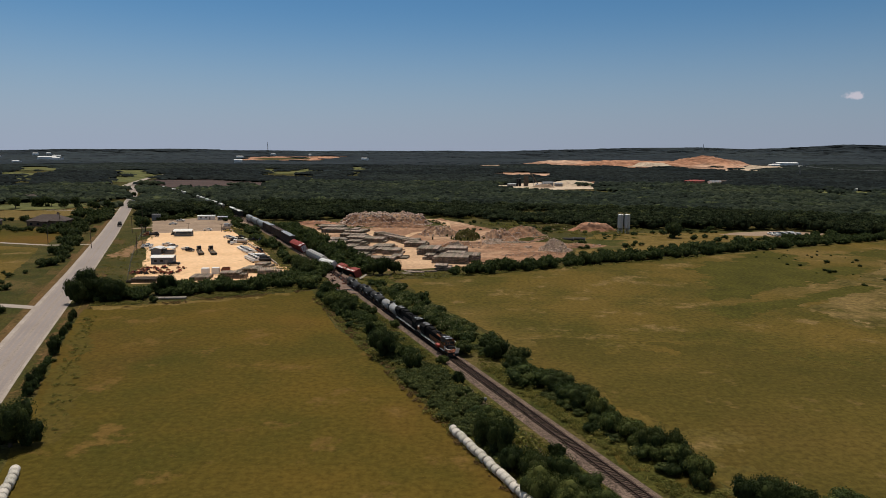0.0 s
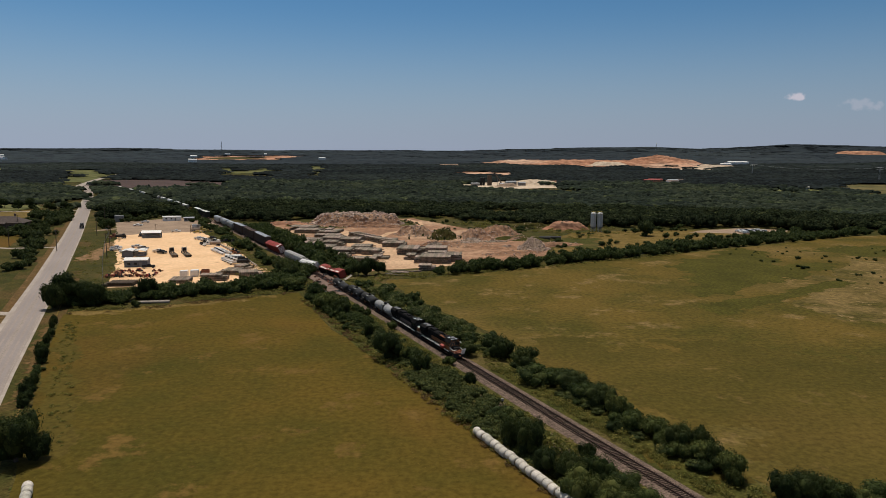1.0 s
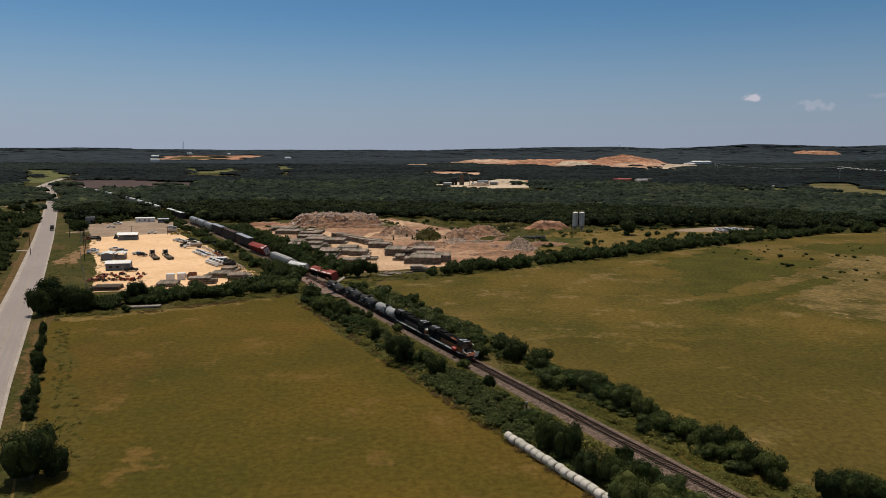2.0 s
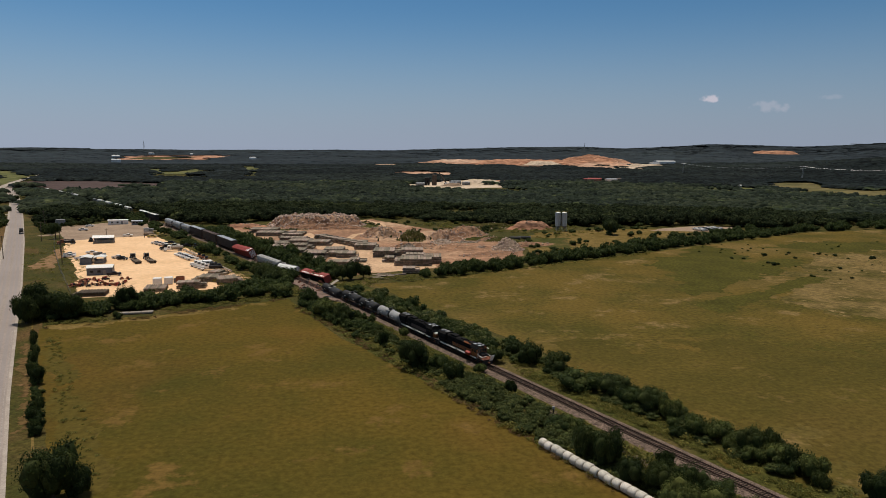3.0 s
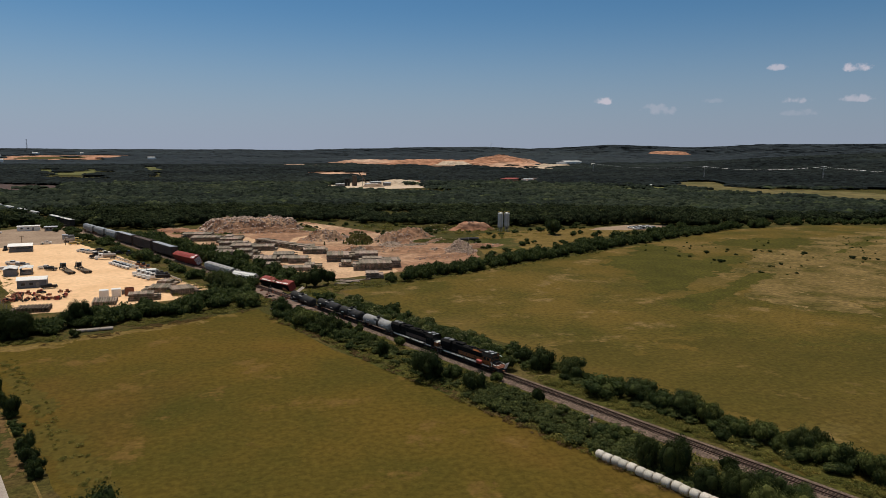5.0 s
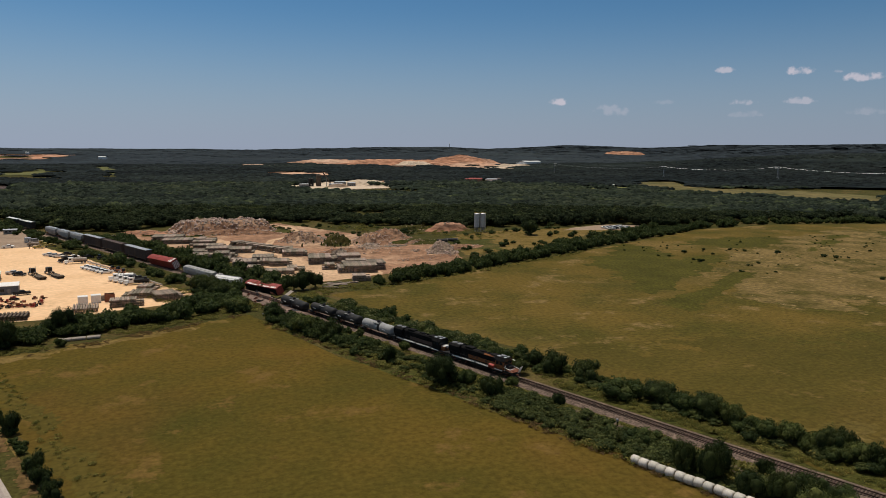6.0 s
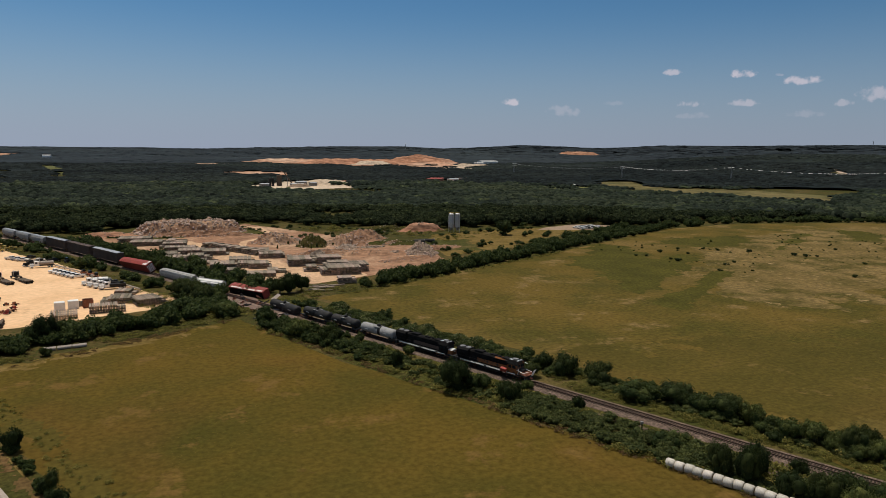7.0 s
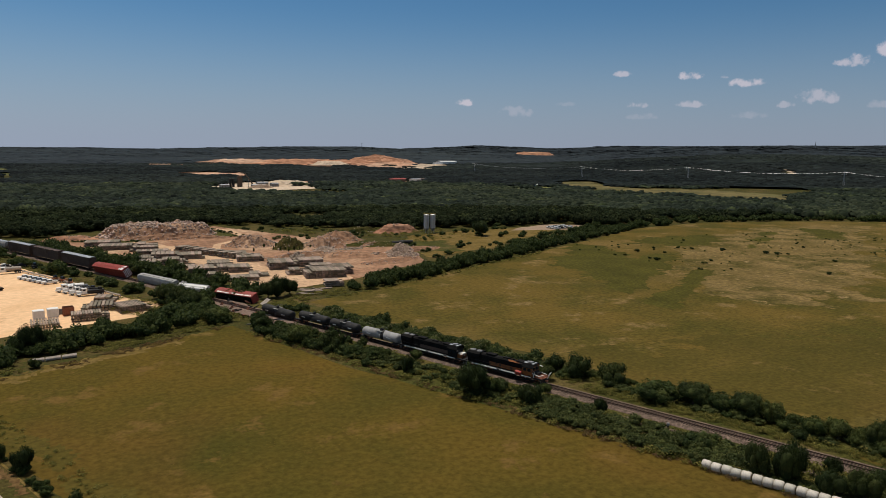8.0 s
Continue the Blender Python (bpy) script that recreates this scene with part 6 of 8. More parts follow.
def tank_truck(at, material, label, tank="silver", boom=False):
    v = thing("heavy_truck", label, "truck", "parked heavy trucks", at)
    tractor_cab(v, 4.6, material)
    bm = BM()
    for s in (-1, 1):
        box(bm, -0.3, s * 0.45, 0.75, 9.0, 0.14, 0.3)
    part("chassis", bm, "dark", v)
    bm = BM()
    if boom:
        box(bm, -1.6, 0, 1.1, 5.6, 2.4, 0.9, 0.08)
        vs = box(bm, 0, 0, 0, 6.0, 0.4, 0.4, 0.05)
        bmesh.ops.transform(bm, matrix=pose(-0.8, 0, 2.3, 0, -6), verts=vs)
        box(bm, -3.2, 0, 1.9, 1.1, 1.6, 0.9, 0.1)
    else:
        rows = []
        for x, k in ((-4.6, 0.8), (-4.4, 1), (0.8, 1), (1.0, 0.8)):
            rows.append([bm.verts.new((x, 1.15 * k * math.sin(math.tau * i / 18), 1.95 + 0.82 * k * math.cos(math.tau * i / 18))) for i in range(18)])
        for a, b in zip(rows, rows[1:]):
            for i in range(18):
                bm.faces.new((a[i], b[i], b[(i + 1) % 18], a[(i + 1) % 18]))
        bm.faces.new(rows[0])
        bm.faces.new(rows[-1][::-1])
        bmesh.ops.recalc_face_normals(bm, faces=bm.faces[:])
    part("crane_body" if boom else "water_tank", bm, tank, v)
    road_wheels(v, (3.7, -2.6, -3.8), 1.0, 0.5)
    return v


def shed(at, L, W, H, wall, roof, label, name="storage_shed", pitch=0.35, open_side=False, category="building"):
    """Low-pitched metal building with ribbed walls, roof sheets, a door and windows."""
    v = thing(name, label, category, "yard buildings", at)
    bm = BM()
    if open_side:
        for x in np.linspace(-L / 2 + 0.2, L / 2 - 0.2, 5):
            for y in (-W / 2 + 0.15, W / 2 - 0.15):
                box(bm, x, y, 0, 0.18, 0.18, H)
        box(bm, 0, W / 2 - 0.1, 0, L, 0.12, H)
        box(bm, 0, 0, H * 0.45, L, W * 0.8, 0.15)
        box(bm, 0, 0, 0.3, L * 0.96, W * 0.7, H * 0.3)
    else:
        box(bm, 0, 0, 0, L, W, H)
        for i in range(int(L / 0.6)):
            for s in (-1, 1):
                box(bm, -L / 2 + 0.3 + i * 0.6, s * (W / 2 + 0.02), 0.1, 0.08, 0.05, H - 0.15)
    part("wall", bm, wall, v)
    bm = BM()
    e = 0.3
    profile_bar(bm, [(-W / 2 - e, H - 0.02), (0, H + pitch), (W / 2 + e, H - 0.02), (W / 2 + e, H + 0.1), (0, H + pitch + 0.14), (-W / 2 - e, H + 0.1)], -L / 2 - e, L / 2 + e)
    top = part("roof", bm, roof, v)
    bm = BM()
    box(bm, 0, 0, 0, 0.07, W / 2 + e, 0.05)
    rib = bpy.data.meshes.new("roof_rib")
    bm.to_mesh(rib)
    bm.free()
    rib.materials.append(M[roof])
    for i in range(int(L / 0.9) if L < 13 else 0):
        for s in (-1, 1):
            o = new("roof_rib", rib)
            o.parent = top
            o.matrix_basis = pose(-L / 2 + 0.45 + i * 0.9, s * (W / 4 + e / 2), H + pitch / 2 + 0.09, -s * math.degrees(math.atan2(pitch, W / 2 + e)))
    if not open_side:
        bm = BM()
        box(bm, L * 0.2, -W / 2 - 0.05, 0, 1.0, 0.08, 2.05)
        part("door", bm, "grey", v)
        for x in (-L * 0.3, -L * 0.02):
            bm = BM()
            box(bm, x, -W / 2 - 0.05, 1.1, 1.2, 0.08, 0.9)
            part("window", bm, "glass", v)
    return v


def container(at, L, W, H, material, label, name="shipping_container", category="container", open_top=False):
    v = thing(name, label, category, "containers in the yard", at)
    bm = BM()
    if open_top:
        for y in (-W / 2 + 0.05, W / 2 - 0.05):
            box(bm, 0, y, 0.15, L, 0.1, H - 0.15)
        for x in (-L / 2 + 0.05, L / 2 - 0.05):
            box(bm, x, 0, 0.15, 0.1, W - 0.2, H - 0.15)
        box(bm, 0, 0, 0.15, L - 0.2, W - 0.2, 0.1)
    else:
        box(bm, 0, 0, 0.15, L, W, H - 0.15, 0.05)
    part("body", bm, material, v)
    bm = BM()
    for x in (-L / 2 + 0.3, L / 2 - 0.3):
        box(bm, x, 0, 0, 0.25, W, 0.16)
    part("skid", bm, "dark", v)
    bm = BM()
    for y in (-W * 0.25, W * 0.25):
        box(bm, L / 2 + 0.03, y, 0.25, 0.06, W * 0.46, H - 0.4, 0.01)
    part("end_door", bm, material, v)
    return v


def beam_stack(x, y, L, D, layers, heading, label, width=0.95, gap=0.28, tall=0.55, material="concrete", group="stacks of concrete beams", seed=0, spacer=0.22):
    """Layers of concrete beams laid side by side on timber bearers; the beams run along D."""
    rg = random.Random(seed * 7 + int(x * 3))
    v = thing("beam_stack", label, "concrete beams", group, pose(x, y, 0.05, 0, 0, heading))
    bm = BM()
    profile_bar(bm, [(-width / 2, 0), (width / 2, 0), (width / 2, tall * 0.35), (width * 0.3, tall * 0.5), (width * 0.48, tall), (-width * 0.48, tall), (-width * 0.3, tall * 0.5), (-width / 2, tall * 0.35)], -D / 2, D / 2)
    me = bpy.data.meshes.new("beam")
    bm.to_mesh(me)
    bm.free()
    me.materials.append(M[material])
    n = max(2, int(L / (width + gap)))
    step = L / n
    for k in range(layers):
        for f in (-0.36, 0.36):
            bm = BM()
            box(bm, 0, D * f, k * (tall + spacer), L, 0.25, spacer)
            part("bearer", bm, "wood", v)
        a, b = (0, n) if k == 0 else (rg.choice((0, 0, 1, 2)), n - rg.choice((0, 0, 1, 3)))
        for i in range(a, max(a + 2, b)):
            if i >= n:
                break
            o = new("beam", me)
            o.parent = v
            o.matrix_basis = pose(-L / 2 + (i + 0.5) * step, rg.uniform(-0.25, 0.25), k * (tall + spacer) + spacer, 0, 0, 90 + rg.uniform(-0.8, 0.8))
    return v


def utility_pole(x, y, h, label="weathered wooden utility pole with a crossarm", arms=1, rz=0):
    v = thing("utility_pole", label, "utility pole", "utility poles", pose(x, y, land(x, y), 0, 0, rz))
    bm = BM()
    cyl(bm, pose(0, 0, -0.05), 0.2, 0.13, h, 8)
    part("pole", bm, "wood", v)
    for k in range(arms):
        bm = BM()
        box(bm, 0, 0.14, h - 0.6 - k * 0.9, 2.4, 0.1, 0.12)
        arm = part("crossarm", bm, "wood", v)
        bm = BM()
        for px in (-1.05, -0.4, 0.4, 1.05):
            cyl(bm, pose(px, 0.14, h - 0.48 - k * 0.9), 0.05, 0.03, 0.16, 6)
        part("insulator", bm, "grey", arm)
    return v


# contractor yard
shed(pose(-180, 521, 0, 0, 0, 12), 12.5, 3, 2.9, "white", "white", "long white office trailer at the back of the yard", "office_trailer")
shed(pose(-166.5, 517, 0, 0, 0, 12), 7.0, 4, 2.6, "grey", "silver", "low dark shed with a pale roof", "storage_shed")
container(pose(-148.5, 468, 0, 0, 0, 20), 3.0, 2.6, 2.8, "silver", "pale grey steel storage box", "storage_box")
container(pose(-144.8, 465.5, 0, 0, 0, 20), 3.0, 2.6, 2.6, "grey", "grey steel storage box", "storage_box")
shed(pose(-158.5, 418, 0, 0, 0, 8), 10.4, 4.5, 3.0, "grey", "white", "open-fronted rack shed with a white roof", "rack_shed", 1.2, True)
shed(pose(-143.6, 344, 0, 0, 0, 100), 8.0, 4.6, 2.9, "blue_grey", "white", "pale-roofed metal workshop with blue-grey walls", "workshop", 0.6)
shed(pose(-138.4, 346.0, 0, 0, 0, 100), 7.0, 4.4, 2.7, "grey", "white", "open workshop bay with a white roof", "workshop_bay", 0.5, True)
shed(pose(-128.6, 314.2, 0, 0, 0, 7), 9.6, 5.4, 3.0, "blue_grey", "white", "long blue-grey metal building with a bright white roof", "metal_building", 0.9)
container(pose(-214, 512, 0, 0, 0, 10), 5.5, 4, 4.6, "grey", "grey steel container beside the trees")
lowboy(between((-128.6, 358.5), (-119.6, 338.0), 0.05), "black truck with an empty low flatbed trailer on caliche")
lowboy(between((-122.9, 359.3), (-113.4, 338.6), 0.05), "black truck with an empty low flatbed trailer on caliche")
for x, y, rz, m, lab in ((-153.5, 446, 10, "white", "white pickup truck with dark windows"), (-138.5, 440, 5, "yellow", "yellow service pickup parked on caliche"), (-134, 446, 25, "yellow", "yellow and white pickup truck"), (-129, 409, -25, "white", "white pickup truck parked on caliche"), (-126.2, 405.5, -25, "silver", "silver pickup truck parked on caliche"), (-123.8, 402.5, -25, "white", "white pickup truck parked on caliche"), (-121.5, 409, 60, "dark", "black pickup truck parked on caliche"), (-150, 356, 15, "white", "white pickup by the workshop"), (-148.5, 360, 15, "silver", "silver pickup by the workshop"), (-134, 357, -10, "white", "white pickup by the workshop"), (-131, 353, -30, "dark", "black pickup by the workshop"), (-122, 309, 20, "dark", "black pickup behind the metal building"), (-190, 482, 190, "white", "white car leaving the driveway"), (-193.5, 505, 5, "white", "white pickup at the back fence"), (-165, 432, 60, "dark", "black pickup truck parked on caliche"), (-160, 370.5, 10, "silver", "silver pickup beside the workshop"), (-157.8, 364, 8, "white", "white pickup beside the workshop"), (-151, 374.5, -8, "white", "white pickup behind the workshop"), (-145.5, 368, -12, "grey", "grey pickup behind the workshop"), (-110.8, 397, 20, "dark", "black pickup at the end of the row"), (-117, 397.5, 20, "white", "white pickup at the end of the row")):
    pickup(pose(x, y, 0.05, 0, 0, rz), m, lab)
for i in range(6):
    pickup(pose(-107.2 + i * 1.75, 363.5 - i * 3.1, 0.05, 0, 0, 196), "white" if i != 3 else "silver", "white crew pickup parked in a row")
for i, (m, tk, boom) in enumerate((("white", "white", False), ("white", "grey", True), ("white", "dark", True), ("white", "dark", True))):
    tank_truck(pose(-91.5 + i * 2.1, 329.5 - i * 3.6, 0.05, 0, 0, 189), m, "white heavy truck with a work body", tk, boom)
tank_truck(pose(-114.0, 380.5, 0.05, 0, 0, 188), "white", "white water tank truck on caliche", "shoulder")
tank_truck(pose(-117.5, 386.5, 0.05, 0, 0, 215), "dark", "black boom truck beside the tank truck", "dark", True)
tank_truck(pose(-176.5, 414, 0.05, 0, 0, 195), "rust", "dark red truck with a loading boom at the yard edge", "dark", True)
tank_truck(pose(-141, 450.5, 0.05, 0, 0, 5), "yellow", "yellow flatbed truck parked on caliche", "shoulder", True)
container(pose(-100.0, 286.6, 0, 0, 0, 8), 3.0, 2.7, 2.7, "white", "white box container with a bright roof", "box_container")
container(pose(-96.2, 288.0, 0, 0, 0, 8), 3.0, 2.7, 2.7, "white", "white box container with a bright roof", "box_container")
container(pose(-92.0, 288.4, 0, 0, 0, 8), 3.0, 2.8, 2.7, "rust", "rusty red open-top bin", "steel_bin", "bin", True)
container(pose(-94.0, 290.8, 0, 0, 0, 8), 1.8, 1.6, 1.6, "grey", "small grey open steel bin", "steel_bin", "bin", True)
cs = "concrete beams stacked on timber bearers in the yard"
beam_stack(-83.0, 294.6, 10.5, 9.0, 2, -6, cs, 0.95, 0.12, 0.7, seed=1)
beam_stack(-86.0, 279.6, 10.5, 5.5, 3, 2, cs, 0.62, 0.12, 0.6, seed=2)
beam_stack(-73.5, 288.0, 10.0, 9.0, 3, 14, cs, 0.6, 0.15, 0.55, seed=3)
beam_stack(-80.5, 307.0, 7.0, 6.0, 2, -16, cs, 1.6, 0.15, 0.6, seed=4)
beam_stack(-118.6, 269.5, 11.5, 6.5, 2, 2, cs, 0.7, 0.3, 0.55, "wood", seed=5)
beam_stack(-98.0, 276.0, 7.5, 9.0, 2, 4, cs, 0.5, 0.25, 0.5, seed=6)
rg = random.Random(21)
for i in range(40):
    x, y = rg.uniform(-131, -113), rg.uniform(283, 301)
    v = thing("steel_implement", "rusty orange steel implement lying in the yard", "machinery", "scrap and implements", pose(x, y, 0.05, 0, 0, rg.uniform(0, 180)))
    m = rg.choice(["rust", "red", "orange", "dark", "rust"])
    bm = BM()
    L = rg.uniform(1.6, 3.6)
    for s in (-0.5, 0.5):
        box(bm, 0, s, 0.35, L, 0.14, 0.16)
    for k in range(4):
        box(bm, -L / 2 + 0.2 + k * (L - 0.4) / 3, 0, 0.3, 0.12, 1.2, 0.14)
    box(bm, rg.uniform(-0.5, 0.5), 0, 0.5, rg.uniform(0.5, 1.2), 0.7, rg.uniform(0.3, 0.9), 0.08)
    part("frame", bm, m, v)
    for s in (-1, 1):
        bm = BM()
        cyl(bm, pose(0, s * 0.7 - 0.1, 0.36, -90), 0.36, 0.36, 0.2, 12)
        part("wheel", bm, "rubber", v)
for x, y, m in ((-96.5, 354.0, "orange"), (-94.0, 350.0, "rust"), (-91.5, 343.5, "orange"), (-167, 424, "dark"), (-163, 421, "rust"), (-105, 391, "dark")):
    v = thing("skid_loader", "orange compact loader with a raised arm" if m == "orange" else "dark compact loader on caliche", "machinery", "loaders", pose(x, y, 0.05, 0, 0, rg.uniform(0, 360)))
    bm = BM()
    box(bm, 0, 0, 0.4, 2.4, 1.4, 0.9, 0.12)
    part("body", bm, m, v)
    bm = BM()
    box(bm, -0.1, 0, 1.3, 1.2, 1.3, 1.1, 0.1, 0, 0.9)
    part("cab", bm, "glass", v)
    bm = BM()
    for s in (-1, 1):
        rod(bm, (-1.0, s * 0.8, 1.5), (1.4, s * 0.8, 1.2), 0.1)
        rod(bm, (1.4, s * 0.8, 1.2), (1.9, s * 0.8, 0.3), 0.1)
    box(bm, 2.1, 0, 0.15, 0.6, 1.8, 0.5, 0.05)
    part("loader_arm", bm, m, v)
    road_wheels(v, (-0.75, 0.75), 0.75, 0.42)
# pale pipe barrier along the railway side of the yard
v = thing("pipe_barrier", "long pale steel pipe barrier along the yard edge", "barrier")
bm = BM()
line = [(-109, 381), (-100, 363), (-88, 337), (-76, 311)]
for a, b in zip(line, line[1:]):
    rod(bm, (*a, 0.75), (*b, 0.75), 0.32, 8)
part("pipe", bm, "shoulder", v)
for i in range(16):
    bm = BM()
    p = Vector(line[0]).lerp(Vector(line[-1]), i / 15)
    box(bm, p.x, p.y, 0, 0.3, 0.3, 0.7)
    part("post", bm, "grey", v)
# pipes lying at the meadow edge
for i in range(6):
    v = thing("concrete_pipe", "pale grey pipe lying on grass at the meadow edge", "pipe", "pipes at the meadow edge", pose(-98.6 + (i % 3) * 3.5, 236.4 + (i % 3) * 0.4 + (i // 3) * 0.9, 0.42, 90, 0, 97 + i % 2) @ pose(0, 0, -1.7))
    bm = BM()
    rows = [[bm.verts.new((r * math.cos(math.tau * k / 16), r * math.sin(math.tau * k / 16), z)) for k in range(16)] for r, z in ((0.30, 0), (0.40, 0), (0.40, 3.3), (0.30, 3.3), (0.30, 0))]
    for a, b in zip(rows, rows[1:]):
        for k in range(16):
            bm.faces.new((a[k], a[(k + 1) % 16], b[(k + 1) % 16], b[k]))
    bmesh.ops.recalc_face_normals(bm, faces=bm.faces[:])
    part("pipe_wall", bm, "shoulder", v, smooth=False)
for x, y, h, rz in ((-154.0, 344, 11, 20), (-168, 382, 11, 20), (-186, 362, 11, 20), (-219, 380, 10, 20), (-195, 430, 11, 20), (-222, 507, 11, 20), (-163, 438, 6, 0), (-143, 441, 5, 0), (-262, 470, 9, 10)):
    utility_pole(x, y, h, rz=rz)
# chain-link fence on the road side of the yard
v = thing("wire_fence", "grey wire fence between the verge and the yard", "fence")
fl = [(-126, 272), (-149, 327), (-172, 385), (-192, 440), (-222, 500)]
for (ax, ay), (bx, by) in zip(fl, fl[1:]):
    n = int(math.hypot(bx - ax, by - ay) / 6)
    for i in range(n):
        bm = BM()
        cyl(bm, pose(ax + (bx - ax) * i / n, ay + (by - ay) * i / n, 0), 0.06, 0.06, 1.9, 6)
        part("post", bm, "grey", v)
    for z in (0.5, 1.0, 1.5, 1.85):
        bm = BM()
        rod(bm, (ax, ay, z), (bx, by, z), 0.01, 4)
        part("wire", bm, "grey", v)

sheet("bare_patch", [(-163.5, 330), (-154.5, 330), (-171, 420), (-178, 425)], 0.035, "bare_soil", 3.0, 2.2, label="bare reddish soil patch beside the fence", seed=51)
drift("dry_margin", [(-116, 224), (-102, 227.5), (-88, 234), (-72, 242.5), (-56, 250.5), (-56, 246.5), (-72, 237.5), (-88.5, 228.5), (-101.7, 222.5), (-113, 220.5)], 0.05, "edge_grass", "pale uncut dry grass along the meadow edge", 0.6, 3.5, 52, 0.12)
drift("weedy_margin", [(-113, 213), (-101, 184), (-88, 152), (-71, 115), (-67, 117), (-84, 154), (-97.5, 186), (-109.5, 212)], 0.05, "olive", "yellowish weedy grass beside the roadside hedge", 0.6, 3.5, 53, 0.12)
drift("red_verge_soil", [(-115.5, 206), (-103, 174), (-91, 143), (-89, 144), (-101, 175), (-113.5, 207)], 0.055, "red_verge", "reddish dry soil along the roadside hedge", 0.5, 1.6, 54, 0.2)
# the vehicle on the road
v = tank_truck(pose(-221.5, 470, 0.17, 0, 0, 112), "dark", "dark dump truck on the road", "dark", True)

# ---- precast concrete yard ----
pc = "weathered concrete beams stacked on bearers in the precast yard"
for i, (x, y, L, D, n) in enumerate(((-76, 462, 15, 9, 2), (-70, 444, 15, 9, 2), (-57, 446, 12, 8, 2), (-58, 432, 12, 6, 2), (-55, 415, 14, 6, 2), (-51, 403, 11, 8, 2), (-40, 397, 11, 8, 2), (-62, 400, 10, 8, 1), (-60, 386, 10, 8, 1), (-48, 370, 10, 8, 1), (-50, 384, 12, 7, 2), (-41, 354, 11, 8, 2), (-32, 366, 10, 8, 2), (-33, 354, 9, 7, 2))):
    beam_stack(x, y, L * 1.15, D * 1.35, n + 1, -8, pc, (1.5, 1.1, 1.9)[i % 3], (0.05, 0.10, 0.06)[i % 3], 0.55, seed=30 + i)
for i, (x, y, L, D, n) in enumerate(((-26.5, 350, 9, 8, 2), (-30, 328, 11, 6, 1), (-16, 379, 11, 9, 2), (-8, 352, 10.5, 11, 3), (3.5, 353, 13, 8, 3), (-6.5, 333, 8, 6, 2), (2.5, 324, 15, 10, 3), (4.0, 336, 13, 6, 3), (12, 329, 7.5, 9, 3), (-20, 392, 9, 8, 2), (-1, 301.5, 6.5, 5, 2), (-22, 335, 7, 6, 1), (-42, 341, 9, 6, 1))):
    beam_stack(x, y, L * 1.12, D * 1.25, n + 1, -8, pc, (1.2, 1.7, 1.0)[i % 3], (0.06, 0.05, 0.12)[i % 3], 0.58, seed=60 + i)
for i in range(8):
    f = (i + 0.5) / 8
    beam_stack(-42 + 26 * f, 426 - 46 * f, 6.0, 7.0, 3, -62, "long row of stacked concrete slabs", 1.4, 0.1, 0.65, seed=90 + i)
rg = random.Random(4)
for i in range(18):
    v = thing("concrete_slab", "pale concrete slab lying loose on sandy ground", "concrete slab", "loose slabs", pose(rg.uniform(-17, -5), rg.uniform(287, 298), 0.06 + 0.3 * (i % 3), 0, 0, rg.uniform(-30, 10)))
    bm = BM()
    box(bm, 0, 0, 0, rg.uniform(2.5, 5), rg.uniform(0.6, 1.1), 0.28, 0.03)
    part("slab", bm, "concrete", v)


# ---- heaps ----
def heap(name, cx, cy, rx, ry, h, turn, material, label, flat=0.5, rough=0.25, seed=0, stones=0, z0=None, cell=44, stone=(0.12, 0.6), falls=1.0):
    """A rubble or spoil heap: an uneven mound with loose blocks over it."""
    v = thing(name, label, "heap", "heaps", pose(cx, cy, (land(cx, cy) if z0 is None else z0), 0, 0, turn))

    def top(u, w):
        d = math.hypot(u, w) + 0.22 * noise.noise((u * 2.2 + seed, w * 2.2, 1.0)) + 0.10 * noise.noise((u * 6 + seed, w * 6, 2.0))
        k = min(max((1.0 - d) / (1.0 - flat), 0), 1)
        k = k * k * (3 - 2 * k) if falls == 1.0 else k ** falls
        return h * k * (1 + rough * noise.noise((u * 4 + seed, w * 4, 5.0)) + rough * 0.6 * noise.noise((u * 11 + seed, w * 11, 5.0))) - 0.05

    bm = BM()
    grid = [[bm.verts.new((rx * 1.15 * (2 * i / cell - 1), ry * 1.15 * (2 * j / cell - 1), top(1.15 * (2 * i / cell - 1), 1.15 * (2 * j / cell - 1)))) for j in range(cell + 1)] for i in range(cell + 1)]
    for i in range(cell):
        for j in range(cell):
            bm.faces.new((grid[i][j], grid[i + 1][j], grid[i + 1][j + 1], grid[i][j + 1]))
    part("mound", bm, material, v)
    if stones:
        rs = np.random.RandomState(seed + 5)
        base = np.array([(-1, -1, -1), (1, -1, -1), (1, 1, -1), (-1, 1, -1), (-1, -1, 1), (1, -1, 1), (1, 1, 1), (-1, 1, 1)], float)
        quad = np.array([(0, 3, 2, 1), (4, 5, 6, 7), (0, 1, 5, 4), (1, 2, 6, 5), (2, 3, 7, 6), (3, 0, 4, 7)])
        vs, fs, n = [], [], 0
        for _ in range(stones):
            a, d = rs.uniform(0, math.tau), math.sqrt(rs.rand()) * 1.02
            u, w = d * math.cos(a), d * math.sin(a)
            s = stone[0] + (stone[1] - stone[0]) * rs.rand() ** 3
            q = Euler(rs.uniform(0, 6, 3)).to_matrix()
            b = (base * rs.uniform(0.55, 1.0, (8, 3))) * (s * rs.uniform(0.5, 1.0, 3))
            b = b @ np.array(q).T + (u * rx, w * ry, top(u, w) + s * 0.25)
            vs.append(b)
            fs.append(quad + n)
            n += 8
        me = arrays_mesh("loose_rubble", np.vstack(vs), np.vstack(fs), "stone")
        o = new("loose_rubble", me)
        o.parent = v
        o["kind"] = "stuff"
    return v


